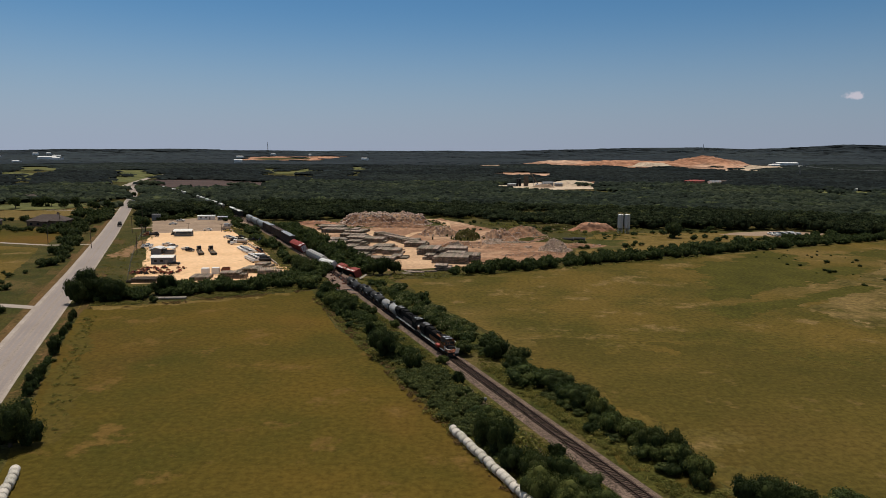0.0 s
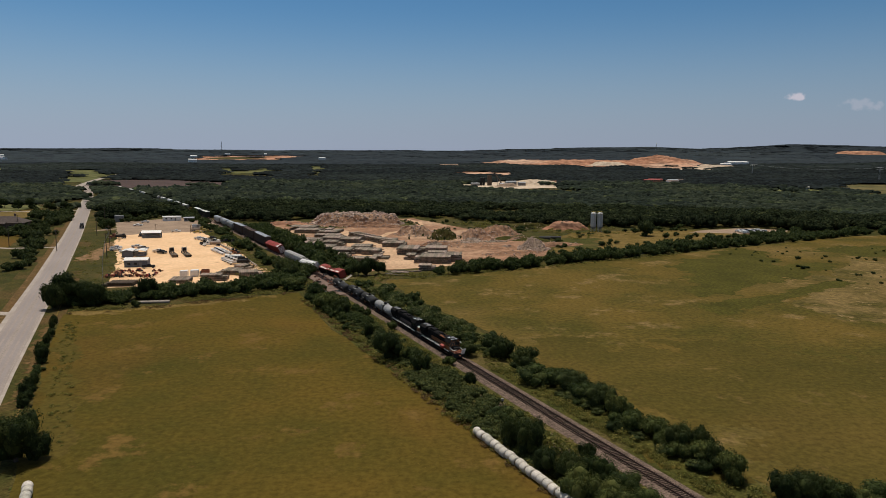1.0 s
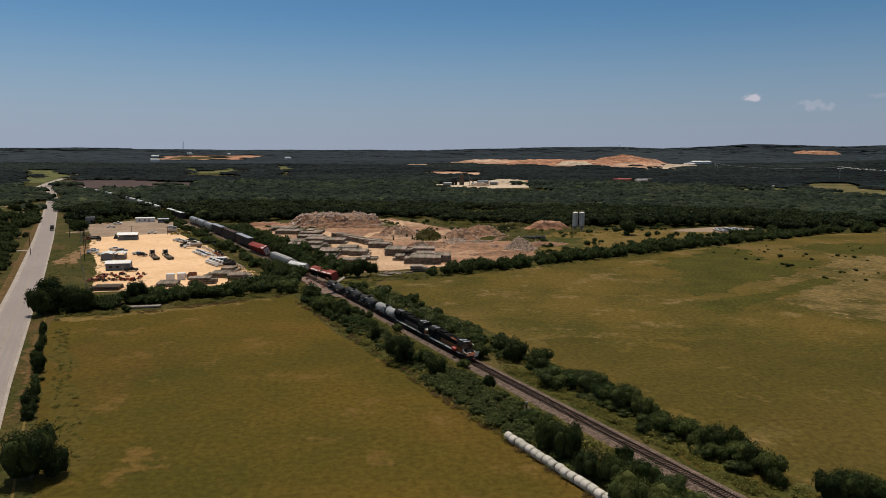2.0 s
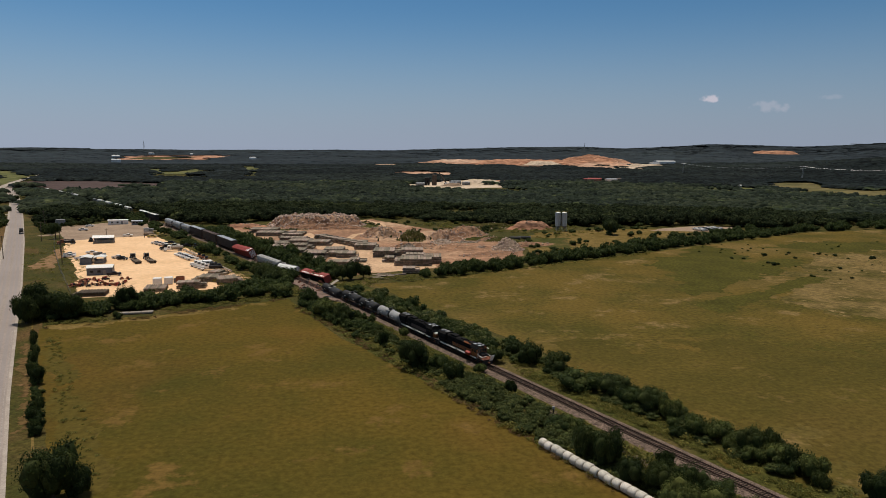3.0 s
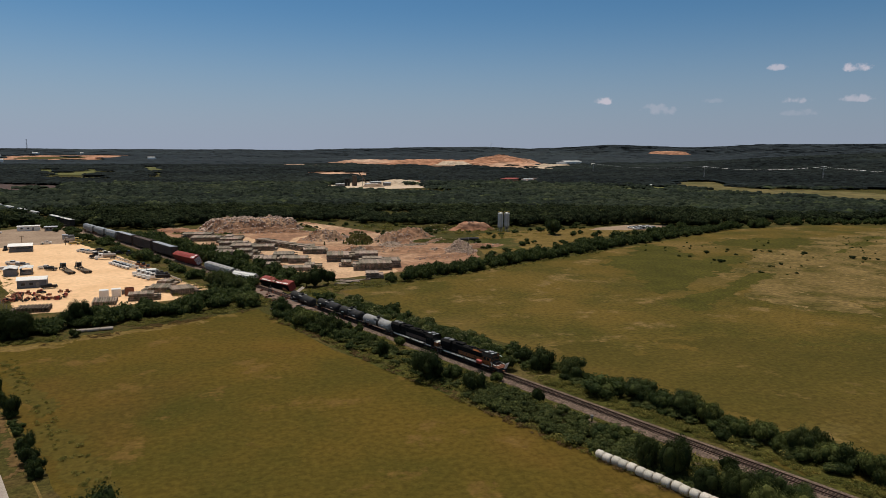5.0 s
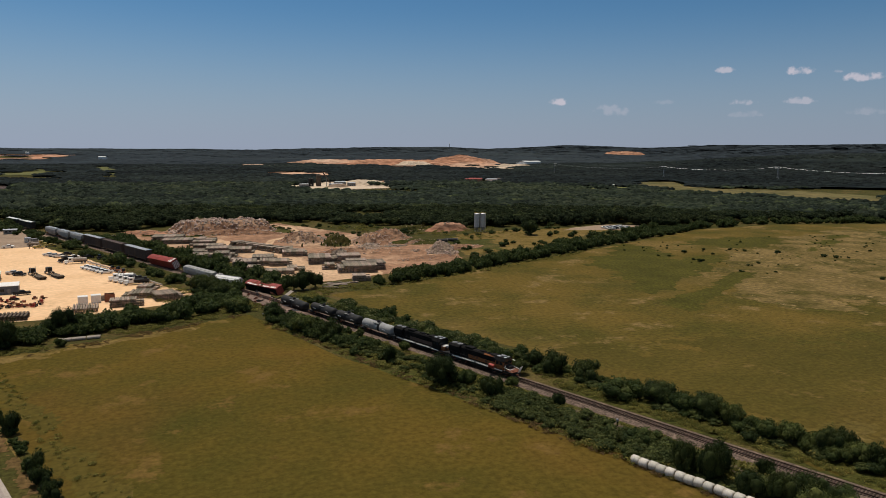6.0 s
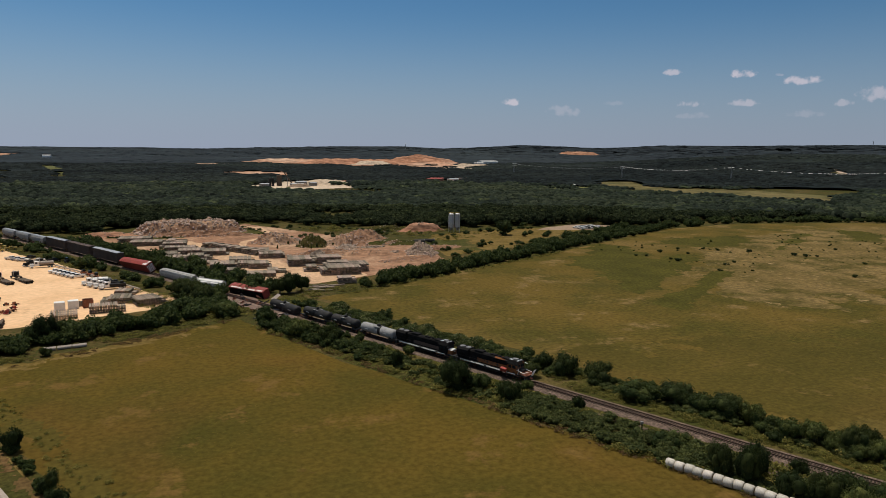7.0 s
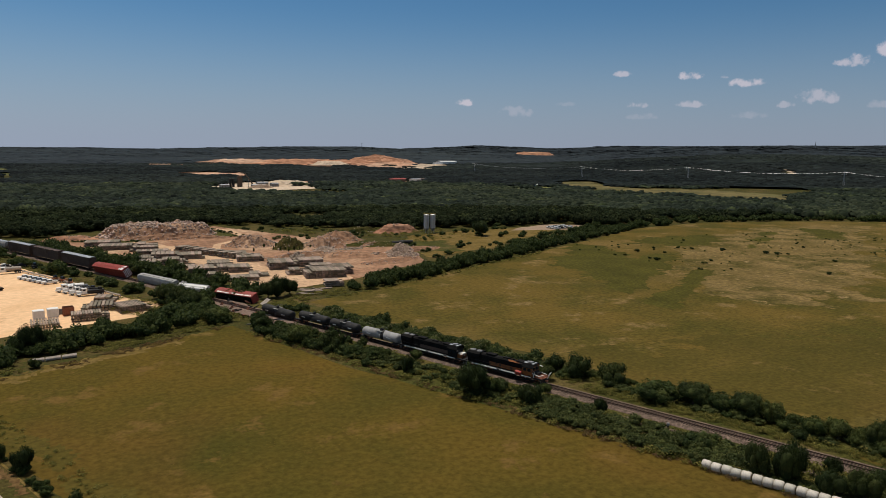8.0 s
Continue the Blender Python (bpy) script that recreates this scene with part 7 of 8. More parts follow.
heap("rubble_heap", -44, 499, 33, 20, 6.3, -4, "dirt", "high grey and pink heap of broken concrete", 0.68, 0.34, 1, 3600, stone=(0.14, 1.0), cell=70)
heap("rubble_heap", -38, 476, 30, 6, 3.2, -6, "dirt", "low bank of broken concrete before the heap", 0.3, 0.3, 2, 500)
heap("spoil_heap", -4, 431, 14, 11, 5.0, -20, "dirt", "pinkish spoil heap with broken stone", 0.3, 0.3, 3, 800)
heap("spoil_heap", 31, 409, 12, 11, 5.6, 0, "dirt", "spoil heap of red soil and stone", 0.25, 0.35, 4, 700)
heap("spoil_bank", 11, 378, 20, 7, 2.2, -4, "dirt", "broken pink bank of soil and stone", 0.3, 0.5, 24, 400)
heap("weedy_heap", 12, 412, 9.5, 10, 5.2, 10, "scrub", "weed-grown heap of brown soil", 0.3, 0.3, 5, 120)
heap("spoil_heap", 48, 434, 15, 10, 4.8, -10, "dirt", "brown spoil heap with loose stone", 0.25, 0.3, 6, 500)
heap("gravel_heap", 57, 366, 9.5, 8.5, 5.6, 0, "gravel", "steep grey heap of crushed rubble", 0.05, 0.14, 7, 700, stone=(0.2, 0.7))
heap("spoil_bank", 33, 372, 24, 9, 1.6, -18, "dirt", "rutted low bank of red dirt", 0.3, 0.5, 8, 150)
heap("spoil_bank", 45, 350, 18, 6, 1.2, 18, "dirt", "rutted low bank of brown dirt", 0.3, 0.5, 9, 150)
heap("clay_bank", 97, 462, 17, 8, 4.6, 0, "quarry", "bare orange clay bank with stones", 0.4, 0.25, 10, 100)
heap("spoil_bank", 74, 470, 14, 7, 3.0, 10, "scrub", "grassy spoil bank of brown soil", 0.4, 0.25, 12, 60)
heap("spoil_bank", 60, 405, 22, 8, 1.6, -15, "scrub", "weedy low bank of soil", 0.4, 0.4, 13, 80)
heap("spoil_bank", 70, 380, 20, 7, 1.4, 15, "dirt", "low bank of grey dirt", 0.4, 0.4, 14, 160)
heap("spoil_bank", -92, 492, 16, 7, 2.2, 10, "quarry", "low bank of orange soil beside the railway", 0.4, 0.3, 15, 160)
rg = random.Random(12)
for i in range(12):
    x, y = rg.uniform(0, 64), rg.uniform(358, 440)
    if inside(x, y, PRECAST):
        heap("rubble_mound", x, y, rg.uniform(4, 9), rg.uniform(2.5, 5), rg.uniform(0.8, 2.6), rg.uniform(-40, 40), rg.choice(["dirt", "stone", "gravel"]), "small mound of broken stone and red soil", 0.2, 0.4, 200 + i, 150, cell=22)
ribbon("dirt_lane", [(-32, 540), (-17, 534), (-8, 527), (0, 506), (1, 476), (-8, 454), (-20, 441), (-26, 414)], (-2.2, 2.0), 0.07, "lane", "pale winding dirt lane behind the heaps")
sheet("weedy_ground", [(-14, 526), (-4, 500), (0, 472), (-9, 478), (-20, 492), (-26, 515)], 0.06, "weedy", 2.0, label="green weeds between the lane and the heap", seed=11)
sheet("weedy_ground", [(-92, 482), (-70, 468), (-50, 470), (-52, 478), (-74, 480), (-88, 494)], 0.06, "weedy", 2.0, label="green weeds before the rubble heap", seed=12)
heap_weeds = [(12 + rng.gauss(0, 7), 409 + rng.gauss(0, 6), rng.uniform(0.4, 0.9)) for _ in range(22)]
heap_weeds = [(x, y, r, 2.0 + 3.2 * max(0, 1 - math.hypot((x - 12) / 9.5, (y - 412) / 10)) + r * 0.4) for x, y, r in heap_weeds]
heap_weeds += strip([(-14, 526), (-4, 500), (-2, 474)], 10, 30, 0.7, 1.6, (0.6, 1.0), rng) + strip([(-92, 484), (-70, 470), (-50, 472)], 8, 30, 0.7, 1.6, (0.6, 1.0), rng)
joined_plants("heap_weeds", heap_weeds, ["far_bush"], rng, "leaf", "green weeds and shrubs grown over the heaps")
drift("weedy_ground", [(60, 373), (93, 367), (103, 408), (86, 414), (69, 394)], 0.06, "weedy", "green weeds beside the gravel heap", 0.9, 5.0, 13, 0.1)
for x, y, L, rz in ((76.5, 402.5, 7.5, -14), (70.5, 401.0, 6.0, -10)):
    v = thing("steel_culvert", "large dark corrugated steel culvert lying on dirt", "culvert", "culverts", pose(x, y, 1.25, 0, 90, rz))
    bm = BM()
    rows = []
    for r, z in [(1.16, -L / 2)] + [((1.25 if k % 2 else 1.2), -L / 2 + k * 0.3) for k in range(int(L / 0.3) + 1)] + [(1.16, L / 2), (1.14, -L / 2)]:
        rows.append([bm.verts.new((r * math.cos(math.tau * k / 18), r * math.sin(math.tau * k / 18), z)) for k in range(18)])
    for a, b in zip(rows, rows[1:]):
        for k in range(18):
            bm.faces.new((a[k], a[(k + 1) % 18], b[(k + 1) % 18], b[k]))
    bmesh.ops.recalc_face_normals(bm, faces=bm.faces[:])
    part("corrugated_pipe", bm, "dark", v)
    bm = BM()
    for r0, r1 in ((1.16, 1.32),):
        ring = [[bm.verts.new((r * math.cos(math.tau * k / 18), r * math.sin(math.tau * k / 18), L / 2 + 0.02 + o)) for k in range(18)] for r, o in ((r0, 0), (r1, 0), (r1, 0.12), (r0, 0.12))]
        for a, b in zip(ring, ring[1:] + ring[:1]):
            for k in range(18):
                bm.faces.new((a[k], a[(k + 1) % 18], b[(k + 1) % 18], b[k]))
    bmesh.ops.recalc_face_normals(bm, faces=bm.faces[:])
    part("end_collar", bm, "grey", v)
sheet("car_park", [(172, 441), (226, 428), (245, 452), (222, 466), (190, 455)], 0.04, "gravel", 1.2, label="pale gravel car park beside the woods", seed=9)
sheet("dry_strip", [(66, 352), (115, 372), (170, 410), (230, 452), (150, 452), (96, 440), (72, 400)], 0.02, "edge_grass", 2.0, label="patchy dry grass behind the hedge", seed=10)
for i in range(14):
    pickup(pose(206 + (i % 7) * 2.6, 436 + (i // 7) * 6 + (i % 7) * 0.7, 0.06, 0, 0, 100), ("white", "silver", "dark", "white", "grey", "white", "silver")[i % 7], "parked car on gravel beside the woods", "car", "parked_car", i % 2 == 0, "cars in the car park")


def silo(x, y, label):
    """Tall steel silo on legs with a cone below and a rail on top."""
    v = thing("silo", label, "silo", "pair of silos", pose(x, y, 0))
    bm = BM()
    cyl(bm, pose(0, 0, 3.4), 1.75, 1.75, 8.6, 24)
    shell = part("shell", bm, "silver", v)
    for z in (3.5, 5.2, 6.9, 8.6, 10.3, 11.9):
        bm = BM()
        cyl(bm, pose(0, 0, z), 1.79, 1.79, 0.08, 24)
        part("hoop", bm, "silver", shell)
    bm = BM()
    cyl(bm, pose(0, 0, 1.4), 0.35, 1.7, 2.0, 20)
    part("cone", bm, "grey", v)
    bm = BM()
    cyl(bm, pose(0, 0, 12.0), 1.75, 0.5, 0.5, 24)
    part("top", bm, "white", v)
    for k in range(4):
        a = math.tau * (k + 0.5) / 4
        bm = BM()
        rod(bm, (1.65 * math.cos(a), 1.65 * math.sin(a), 0), (1.65 * math.cos(a), 1.65 * math.sin(a), 4.0), 0.12, 6)
        part("leg", bm, "silver", v)
    bm = BM()
    for k in range(10):
        a, b = math.tau * k / 10, math.tau * (k + 1) / 10
        rod(bm, (1.75 * math.cos(a), 1.75 * math.sin(a), 12.0), (1.75 * math.cos(a), 1.75 * math.sin(a), 13.0), 0.04, 4)
        rod(bm, (1.75 * math.cos(a), 1.75 * math.sin(a), 13.0), (1.75 * math.cos(b), 1.75 * math.sin(b), 13.0), 0.04, 4)
    part("guard_rail", bm, "yellow", v)
    bm = BM()
    for o in (-0.2, 0.2):
        rod(bm, (o, -1.85, 0), (o, -1.85, 13), 0.04, 4)
    part("ladder", bm, "grey", v)


silo(111.4, 446.5, "tall pale steel silo on legs with a railed top")
silo(115.6, 446.0, "tall pale steel silo on legs with a railed top")
DRY_PATCHES = (
    [(150.9, 271.5), (204.2, 318.6), (279.2, 358.5), (342.0, 389.0), (445, 364), (300, 280), (163.5, 190.0), (150.1, 205.9), (124.2, 206.5), (127.3, 226.6), (134.8, 241.8)],
)
for k, pts in enumerate(DRY_PATCHES):
    drift("parched_patch", pts, 0.045, "pasture_dry", "parched tan grass over the rising pasture", 1.2, 16.0, 71 + k, 0.05)
drift("olive_pasture", [(34, 130), (46, 100), (62, 60), (110, -60), (330, -60), (260, 60), (170, 150), (110, 176), (60, 190), (22, 180)], 0.04, "olive", "short olive grass at the low end of the pasture", 1.1, 22.0, 81, 0.035)
SWATHS = (
    [(111.5, 313.3), (171.2, 369.2), (173.7, 342.3), (163.1, 312.5), (187.3, 313.8), (150.9, 271.5), (131.8, 263.8), (107.1, 246.9), (91.2, 241.6), (100.4, 262.5), (109.0, 288.4)],
    [(88.5, 226.6), (92.0, 215.3), (113.1, 226.8), (166.7, 265.1), (161.8, 270.4), (124.1, 246.2), (109.2, 239.9)],
    [(226.3, 298.7), (287.0, 331.3), (347.4, 368.0), (329.4, 367.2), (252.7, 317.1)],
    [(382.9, 374.4), (389.7, 345.3), (348.5, 320.2), (328.9, 327.6)],
    [(193.1, 355.4), (248.5, 376.2), (286.0, 369.1), (255.4, 337.4), (220.5, 334.5)],
)
for k, pts in enumerate(SWATHS):
    drift("green_swath", pts, 0.06, "swath", "greener swath across the dry pasture", 0.9, 9.0 if k != 1 else 4.0, 61 + k, 0.08)
# ---- far land ----
for i, (name, material, label, pts) in enumerate(FAR):
    sheet(name, pts, 0.6, material, 22.0, 14.0, label, 20 + i)
heap("quarry_bench", 500, 2240, 330, 120, 14, -13, "quarry", "long orange quarry bench on the rising land", 0.35, 0.45, 31, cell=90)
heap("quarry_hill", 770, 2150, 200, 120, 26, -15, "quarry", "high orange spoil hill of the quarry", 0.1, 0.4, 32, cell=90)
heap("stockpile", 850, 1900, 85, 40, 9, -12, "pale", "pale stockpile before the quarry", 0.3, 0.3, 36, cell=40)
heap("quarry_hill", 610, 2110, 90, 45, 13, 10, "pale", "pale quarry slope with haul roads", 0.3, 0.15, 33, cell=40)
heap("quarry_hill", 2080, 3130, 120, 70, 18, -30, "quarry", "distant orange quarry hill near the horizon", 0.4, 0.2, 34, cell=40)
heap("stockpile", 232, 1090, 26, 18, 5, -20, "quarry", "orange soil heap beside the distant plant", 0.3, 0.2, 37, cell=24)
heap("rubble_heap", 140, 1012, 22, 12, 5, 0, "gravel", "grey rubble heap at the distant plant", 0.2, 0.3, 38, cell=24)
heap("stockpile", 190, 1075, 48, 30, 7, 0, "pale", "pale stockpile at the distant plant", 0.3, 0.2, 35, cell=30)

# crushing plant
plant_tower = thing("crushing_plant", "tan processing tower with dark silos and a conveyor", "plant", at=pose(112, 1040, land(118, 1040)) @ Matrix.Diagonal((0.8, 0.8, 0.72, 1)))
bm = BM()
box(bm, 6, 0, 0, 8, 7, 22, 0.3)
for z in (6, 12, 18):
    box(bm, 6, 0, z, 8.6, 7.6, 0.5)
part("tower", bm, "wood", plant_tower)
for x in (-10, -5):
    bm = BM()
    cyl(bm, pose(x, 0, 0), 2.3, 2.3, 16, 18)
    cyl(bm, pose(x, 0, 16), 2.3, 0.6, 1.5, 18)
    part("silo", bm, "dark", plant_tower, "dark steel silo")
bm = BM()
rod(bm, (30, -4, 2), (14, -2, 28), 1.1, 6)
part("conveyor", bm, "wood", plant_tower)
bm = BM()
for x, h in ((26, 10), (20, 19)):
    rod(bm, (x, -3, 0), (x, -3, h), 0.5, 5)
part("conveyor_leg", bm, "grey", plant_tower)
for x, y, w, d, h in ((150, 1050, 16, 8, 6), (165, 1040, 10, 8, 5), (95, 1035, 12, 7, 4), (140, 1028, 20, 6, 4)):
    shed(pose(x, y, land(x, y), 0, 0, 8), w, d, h, "grey", "silver", "low grey shed of the distant plant", "plant_shed", 0.8)

# distant buildings
rg = random.Random(77)
for x, y, w, d, h, wall, roof, lab in ((-1448, 2542, 60, 30, 14, "white", "white", "long white warehouse far away"), (-1378, 2478, 30, 24, 12, "white", "white", "white warehouse far away"), (-1369, 2228, 24, 16, 8, "white", "white", "small white barn far away"), (987, 2060, 70, 24, 12, "white", "white", "long white industrial building far away"), (940, 2030, 30, 18, 8, "silver", "white", "pale industrial shed far away"), (392, 1122, 26, 10, 5, "brick", "red", "low red-roofed building among trees"), (425, 1118, 18, 10, 5, "white", "silver", "white house among distant trees"), (446, 1130, 22, 10, 5, "brick", "brown", "brown-roofed house among trees"), (405, 1140, 22, 10, 5, "brick", "red", "red-roofed house among trees"), (505, 905, 6, 4, 3.4, "white", "white", "small white hut beside a meadow"), (540, 930, 5, 4, 3.2, "white", "white", "small white hut beside a meadow")):
    shed(pose(x, y, land(x, y), 0, 0, rg.uniform(-20, 20)), w, d, h, wall, roof, lab, "distant_building", h * 0.2)
for i in range(11):
    a = rg.choice((-31, -28, -25, -15, -12, -9, -5, 38)) + rg.uniform(-1.5, 1.5)
    r = rg.uniform(2300, 3900)
    x, y = -40 + r * math.sin(radians(a)), 20 + r * math.cos(radians(a))
    shed(pose(x, y, land(x, y) + 4, 0, 0, rg.uniform(-30, 30)), rg.uniform(12, 32), 12, rg.uniform(6, 9), "white", "white", "pale distant building above the woods", "distant_building", 2)


def mast(x, y, h, arms, label, r=0.35):
    """Steel lattice mast or transmission pole with crossarms."""
    v = thing("transmission_tower", label, "transmission tower", "transmission towers", pose(x, y, land(x, y), 0, 0, -35))
    for sx, sy in ((-1, -1), (1, -1), (1, 1), (-1, 1)):
        bm = BM()
        rod(bm, (sx * h * 0.055, sy * h * 0.055, 0), (sx * 0.3, sy * 0.3, h), r * 0.5, 4)
        part("leg", bm, "grey", v)
    for k in range(7):
        z0, z1 = h * k / 8, h * (k + 1) / 8
        w0, w1 = h * 0.055 * (1 - k / 8) + 0.3, h * 0.055 * (1 - (k + 1) / 8) + 0.3
        bm = BM()
        rod(bm, (-w0, -w0, z0), (w1, -w1, z1), r * 0.3, 4)
        rod(bm, (w0, w0, z0), (-w1, w1, z1), r * 0.3, 4)
        part("brace", bm, "silver", v)
    for k in range(arms):
        bm = BM()
        rod(bm, (-4.5, 0, h * (0.97 - 0.12 * k)), (4.5, 0, h * (0.97 - 0.12 * k)), r * 0.5, 4)
        part("crossarm", bm, "silver", v)
    return v


line = [(666, 1331), (724, 1048), (827, 897), (895, 670), (956, 465)]
for x, y in line:
    mast(x, y, 24, 2, "slender grey transmission tower above the woods", 0.34)
for k, (o, z) in enumerate(((-4.4, 23), (4.4, 23))):
    w = thing("power_line", "sagging power line wire between towers", "cable", "power lines")
    bm = BM()
    for (ax, ay), (bx, by) in zip(line, line[1:]):
        last = None
        for i in range(13):
            f = i / 12
            x, y = ax + (bx - ax) * f + o * 0.8, ay + (by - ay) * f + o * 0.5
            p = (x, y, land(ax, ay) + (land(bx, by) - land(ax, ay)) * f + z - 5.5 * 4 * f * (1 - f))
            if last:
                rod(bm, last, p, 0.045, 4)
            last = p
    part("wire", bm, "silver", w)
for az, r, h in ((-13.9, 4400, 58), (20.5, 4100, 40), (55, 4300, 40)):
    x, y = -40 + r * math.sin(radians(az)), 20 + r * math.cos(radians(az))
    mast(x, y, h, 1, "tall thin mast on the horizon", 0.8)


# ---- land west of the road ----
def house(at, L, W, H, label):
    """Single-storey brick house with a hip roof, porch gable, windows and door."""
    v = thing("house", label, "house", "houses west of the road", at)
    bm = BM()
    box(bm, 0, 0, 0, L, W, H)
    part("wall", bm, "brick", v)
    bm = BM()
    e, p = 0.7, W * 0.28
    b = [bm.verts.new(q) for q in ((-L / 2 - e, -W / 2 - e, H), (L / 2 + e, -W / 2 - e, H), (L / 2 + e, W / 2 + e, H), (-L / 2 - e, W / 2 + e, H), (-L / 2 + W / 2, 0, H + p), (L / 2 - W / 2, 0, H + p))]
    for f in ((0, 1, 5, 4), (1, 2, 5), (2, 3, 4, 5), (3, 0, 4), (3, 2, 1, 0)):
        bm.faces.new([b[i] for i in f])
    roof = part("roof", bm, "shingle", v, "dark hipped shingle roof")
    bm = BM()
    box(bm, L * 0.2, W * 0.1, H + p * 0.5, 0.9, 0.9, p * 0.9)
    part("chimney", bm, "brick", roof)
    for x in (-L * 0.38, -L * 0.2, L * 0.2, L * 0.38):
        bm = BM()
        box(bm, x, -W / 2 - 0.03, 0.9, 1.6, 0.12, 1.4)
        part("window", bm, "glass", v)
    bm = BM()
    box(bm, 0, -W / 2 - 0.04, 0, 1.1, 0.12, 2.1)
    part("door", bm, "wood", v)
    bm = BM()
    for s in (-1, 1):
        box(bm, s * 2.2, -W / 2 - 2.2, 0, 0.3, 0.3, H - 0.2)
    profile_bar(bm, [(-W / 2 - 2.8, H - 0.3), (-W / 2 + 1, H + 0.8), (-W / 2 + 1, H + 1.0), (-W / 2 - 2.8, H - 0.1)], -2.8, 2.8)
    part("porch", bm, "shingle", v)
    return v


ribbon("far_road", [(-437, 933), (-465, 1019), (-503, 1145), (-538, 1277), (-574, 1440)], (-5, 5), 1.0, "shoulder", "pale distant road bending beyond the railway")
house(pose(-271, 474, 0, 0, 0, 6), 24, 14, 3.6, "low brown brick house with a dark hipped roof")
house(pose(-312, 468, 0, 0, 0, 20), 18, 12, 3.4, "brown brick house with a hipped roof among trees")
house(pose(-420, 700, 0, 0, 0, 10), 20, 12, 3.5, "brick house beside a distant lane")
WEST = [(-250, 385), (-216, 373), (-236, 424), (-262, 452), (-300, 440)]
sheet("west_meadow", WEST, 0.03, "meadow", 1.5, label="olive meadow before the brick house", seed=41)
sheet("west_meadow_near", [(-245, 372), (-214, 362), (-186, 300), (-172, 262), (-230, 250), (-300, 330)], 0.03, "pasture", 1.5, label="dry meadow beside the road", seed=42)
sheet("west_meadow_far", [(-390, 640), (-330, 640), (-295, 560), (-300, 505), (-420, 520)], 0.03, "dry_grass", 1.5, label="pale dry meadow behind the houses", seed=43)
ribbon("farm_lane", [(-600, 700), (-441, 688), (-351, 664), (-312, 690)], (-2.4, 2.4), 0.06, "gravel", "pale gravel lane joining the road")
ribbon("farm_drive", [(-520, 600), (-384, 597), (-320, 595), (-282, 610)], (-2.2, 2.2), 0.06, "shoulder", "pale driveway joining the road")
ribbon("house_drive", [(-330, 400), (-247, 382), (-215, 373), (-190, 378)], (-1.6, 1.6), 0.06, "shoulder", "pale concrete driveway across the meadow")
ribbon("field_drive", [(-175, 232), (-148, 226), (-131, 222)], (-2.0, 2.0), 0.05, "shoulder", "short pale driveway beside the road")
ribbon("yard_drive", [(-206, 455), (-196, 468), (-186, 470)], (-3.0, 3.0), 0.05, "gravel", "gravel entrance of the yard")
west = strip([(-176, 303), (-188, 335), (-205, 375), (-222, 410), (-243, 452)], 10, 34, 2.4, 4.8, (0.9, 1.3), rng)
west += strip([(-255, 462), (-300, 455), (-330, 480)], 10, 16, 2.0, 3.6, (0.9, 1.3), rng) + strip([(-262, 490), (-300, 495), (-340, 500)], 10, 20, 2.5, 4.6, (0.9, 1.4), rng)
west += strip([(-247, 500), (-285, 590), (-322, 650)], 12, 22, 2.5, 4.6, (0.9, 1.4), rng) + strip([(-300, 620), (-340, 625), (-400, 630)], 8, 14, 2.5, 4.5, (1.0, 1.5), rng)
west += strip([(-202, 462), (-217, 494), (-243, 560), (-300, 700)], 8, 40, 2.0, 3.9, (1.0, 1.5), rng) + strip([(-215, 500), (-190, 560), (-150, 560)], 14, 34, 2.6, 5.0, (1.0, 1.4), rng)
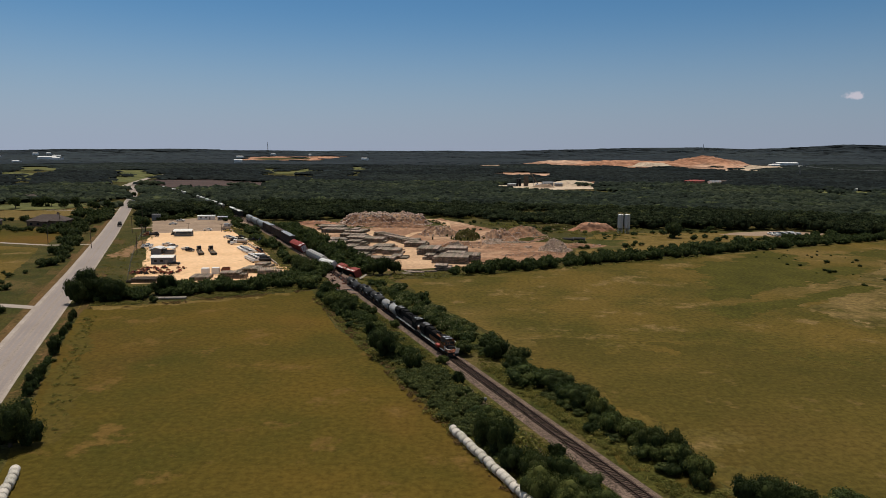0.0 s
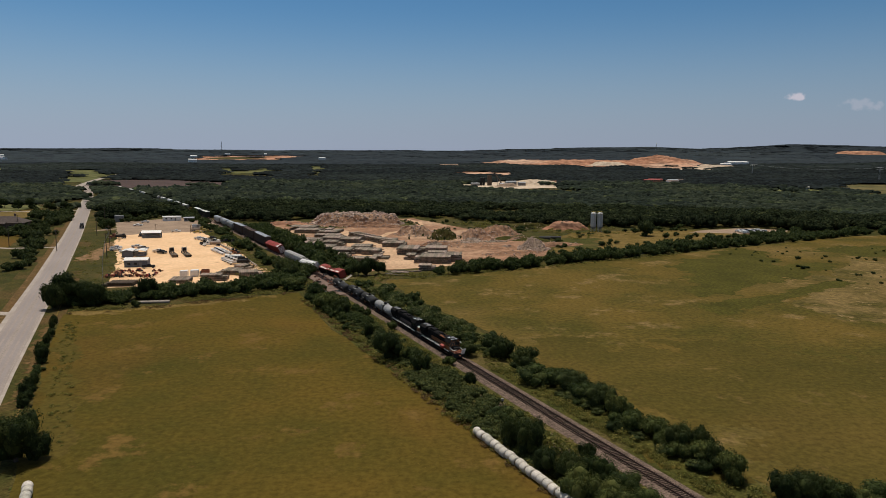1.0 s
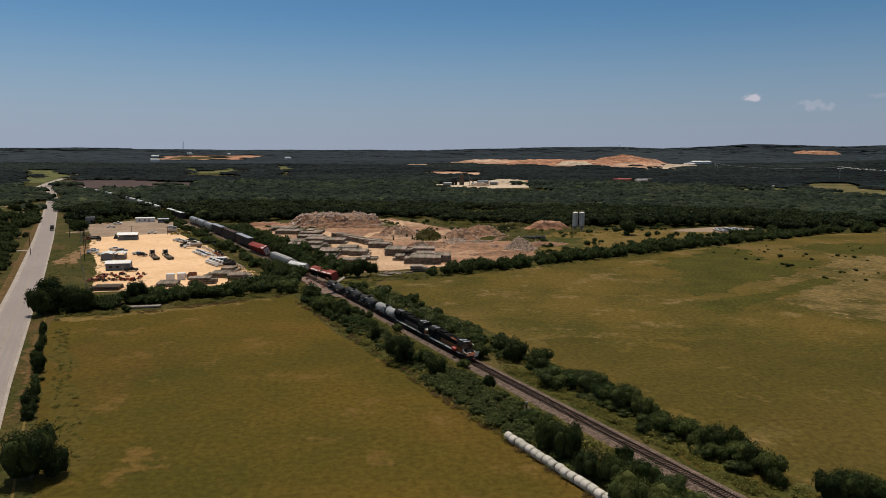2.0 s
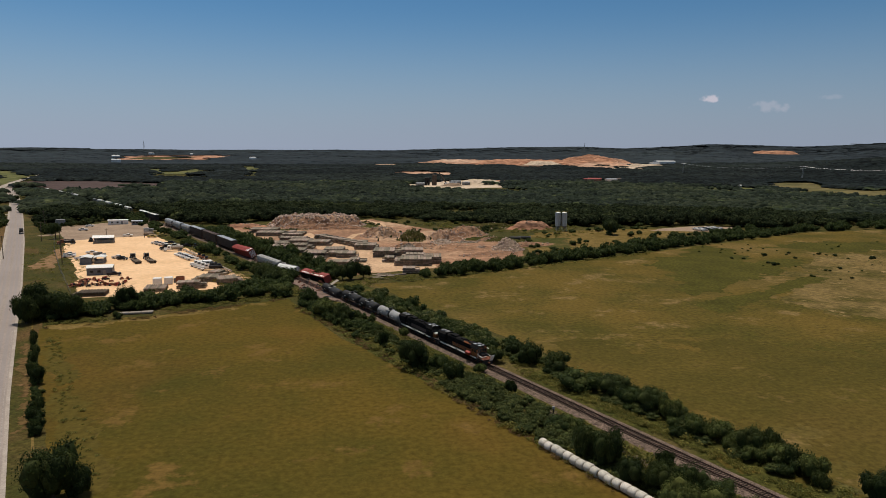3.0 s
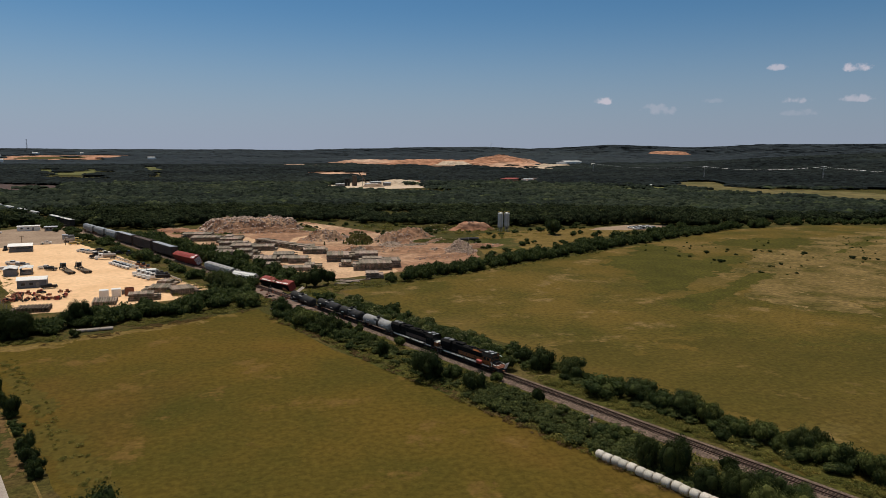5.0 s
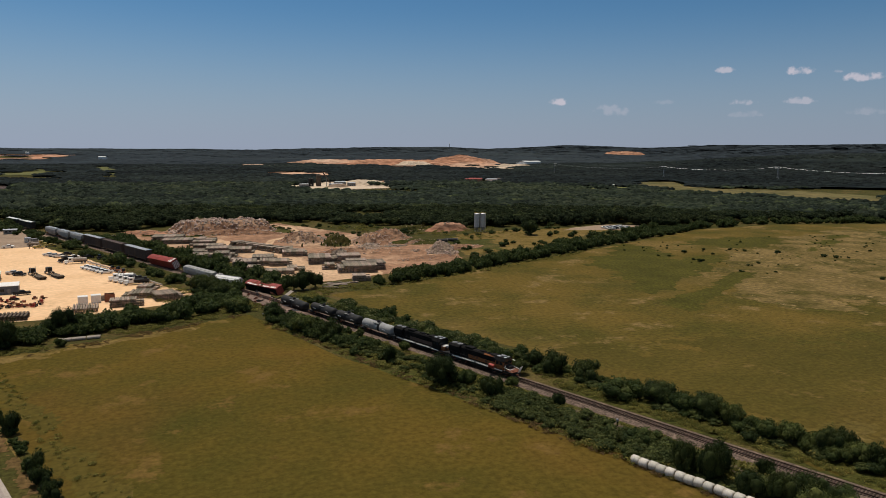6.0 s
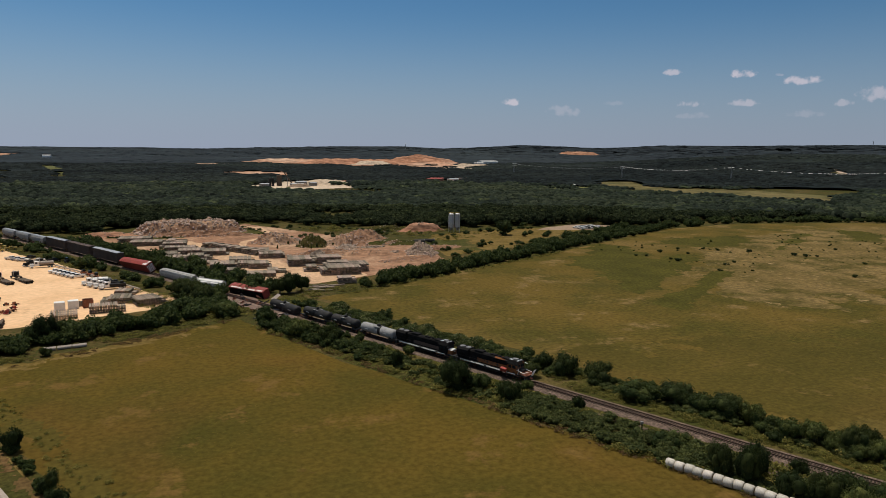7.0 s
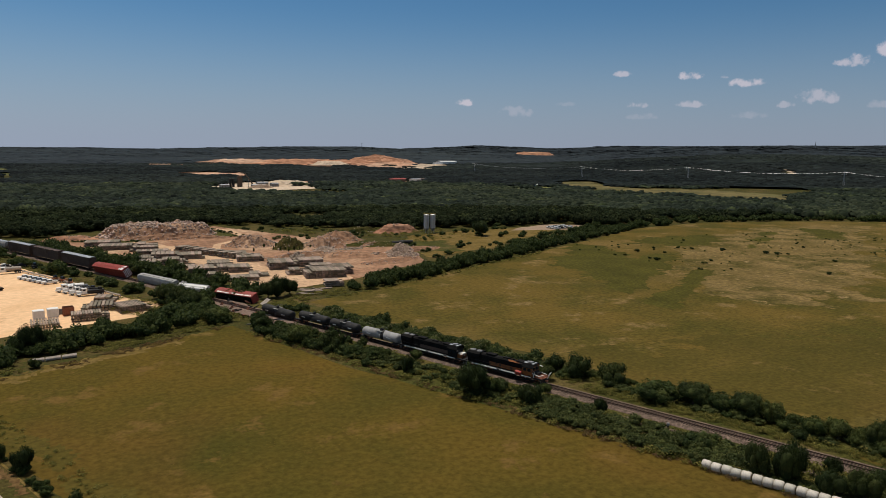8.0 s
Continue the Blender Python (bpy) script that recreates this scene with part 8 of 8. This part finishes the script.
west += strip([(-150, 215), (-165, 245), (-185, 290)], 16, 22, 1.2, 2.6, (0.8, 1.2), rng) + strip([(-138, 205), (-142, 214)], 5, 5, 2.0, 3.2, (1.0, 1.4), rng)
west += strip([(-420, 760), (-350, 780)], 30, 26, 3, 5, (1.0, 1.4), rng) + strip([(-320, 360), (-300, 420)], 20, 12, 2.2, 4, (0.9, 1.3), rng)
west += strip([(-228, 418), (-262, 500), (-300, 590)], 26, 70, 2.5, 5.0, (1.0, 1.4), rng) + strip([(-250, 430), (-285, 440)], 14, 14, 2.0, 3.6, (1.0, 1.4), rng)
joined_plants("roadside_trees", west, ["far_bush"], rng, "leaf_dark", "dark green trees and shrubs along the road")
PASTURE_SHRUBS = [(158.1, 320.8), (163.1, 318.8), (166.7, 305.0), (165.8, 299.4), (169.0, 301.0), (197.2, 333.3), (214.6, 321.7), (216.5, 324.0), (179.5, 282.6), (189.2, 286.3), (225.1, 310.5), (227.5, 312.0), (177.4, 264.2), (180.1, 327.9), (246.7, 259.7), (239.4, 293.5), (247.3, 286.1), (241.5, 288.3), (210.6, 328.1), (189.6, 317.4), (281.4, 301.0), (206.9, 236.3)]
for x, y in PASTURE_SHRUBS:
    r = rng.uniform(1.0, 1.8)
    plant("dark_bush", x, y, r, r * rng.uniform(0.8, 1.1), rng, "small shrubs in the pasture", "small dark shrub standing in the dry pasture")
low_scrub = []
for x, y in [(rng.uniform(150, 380), rng.uniform(262, 370)) for _ in range(200)]:
    if inside(x, y, PASTURE) and noise.noise((x * 0.03, y * 0.03, 2.2)) > -0.05:
        r = rng.uniform(0.35, 0.95)
        low_scrub.append((x, y, r, r * rng.uniform(0.7, 1.1)))
joined_plants("low_scrub", low_scrub, ["far_bush"], rng, "leaf", "low green scrub scattered over the dry pasture")

# relay box beside the track
v = thing("relay_box", "small grey relay box on a post beside the track", "signal box", at=pose(8.6, 137.5, 0))
bm = BM()
box(bm, 0, 0, 0, 0.2, 0.2, 1.0)
part("post", bm, "dark", v)
bm = BM()
box(bm, 0, 0, 0.9, 0.5, 0.4, 0.5, 0.03)
part("cabinet", bm, "grey", v)
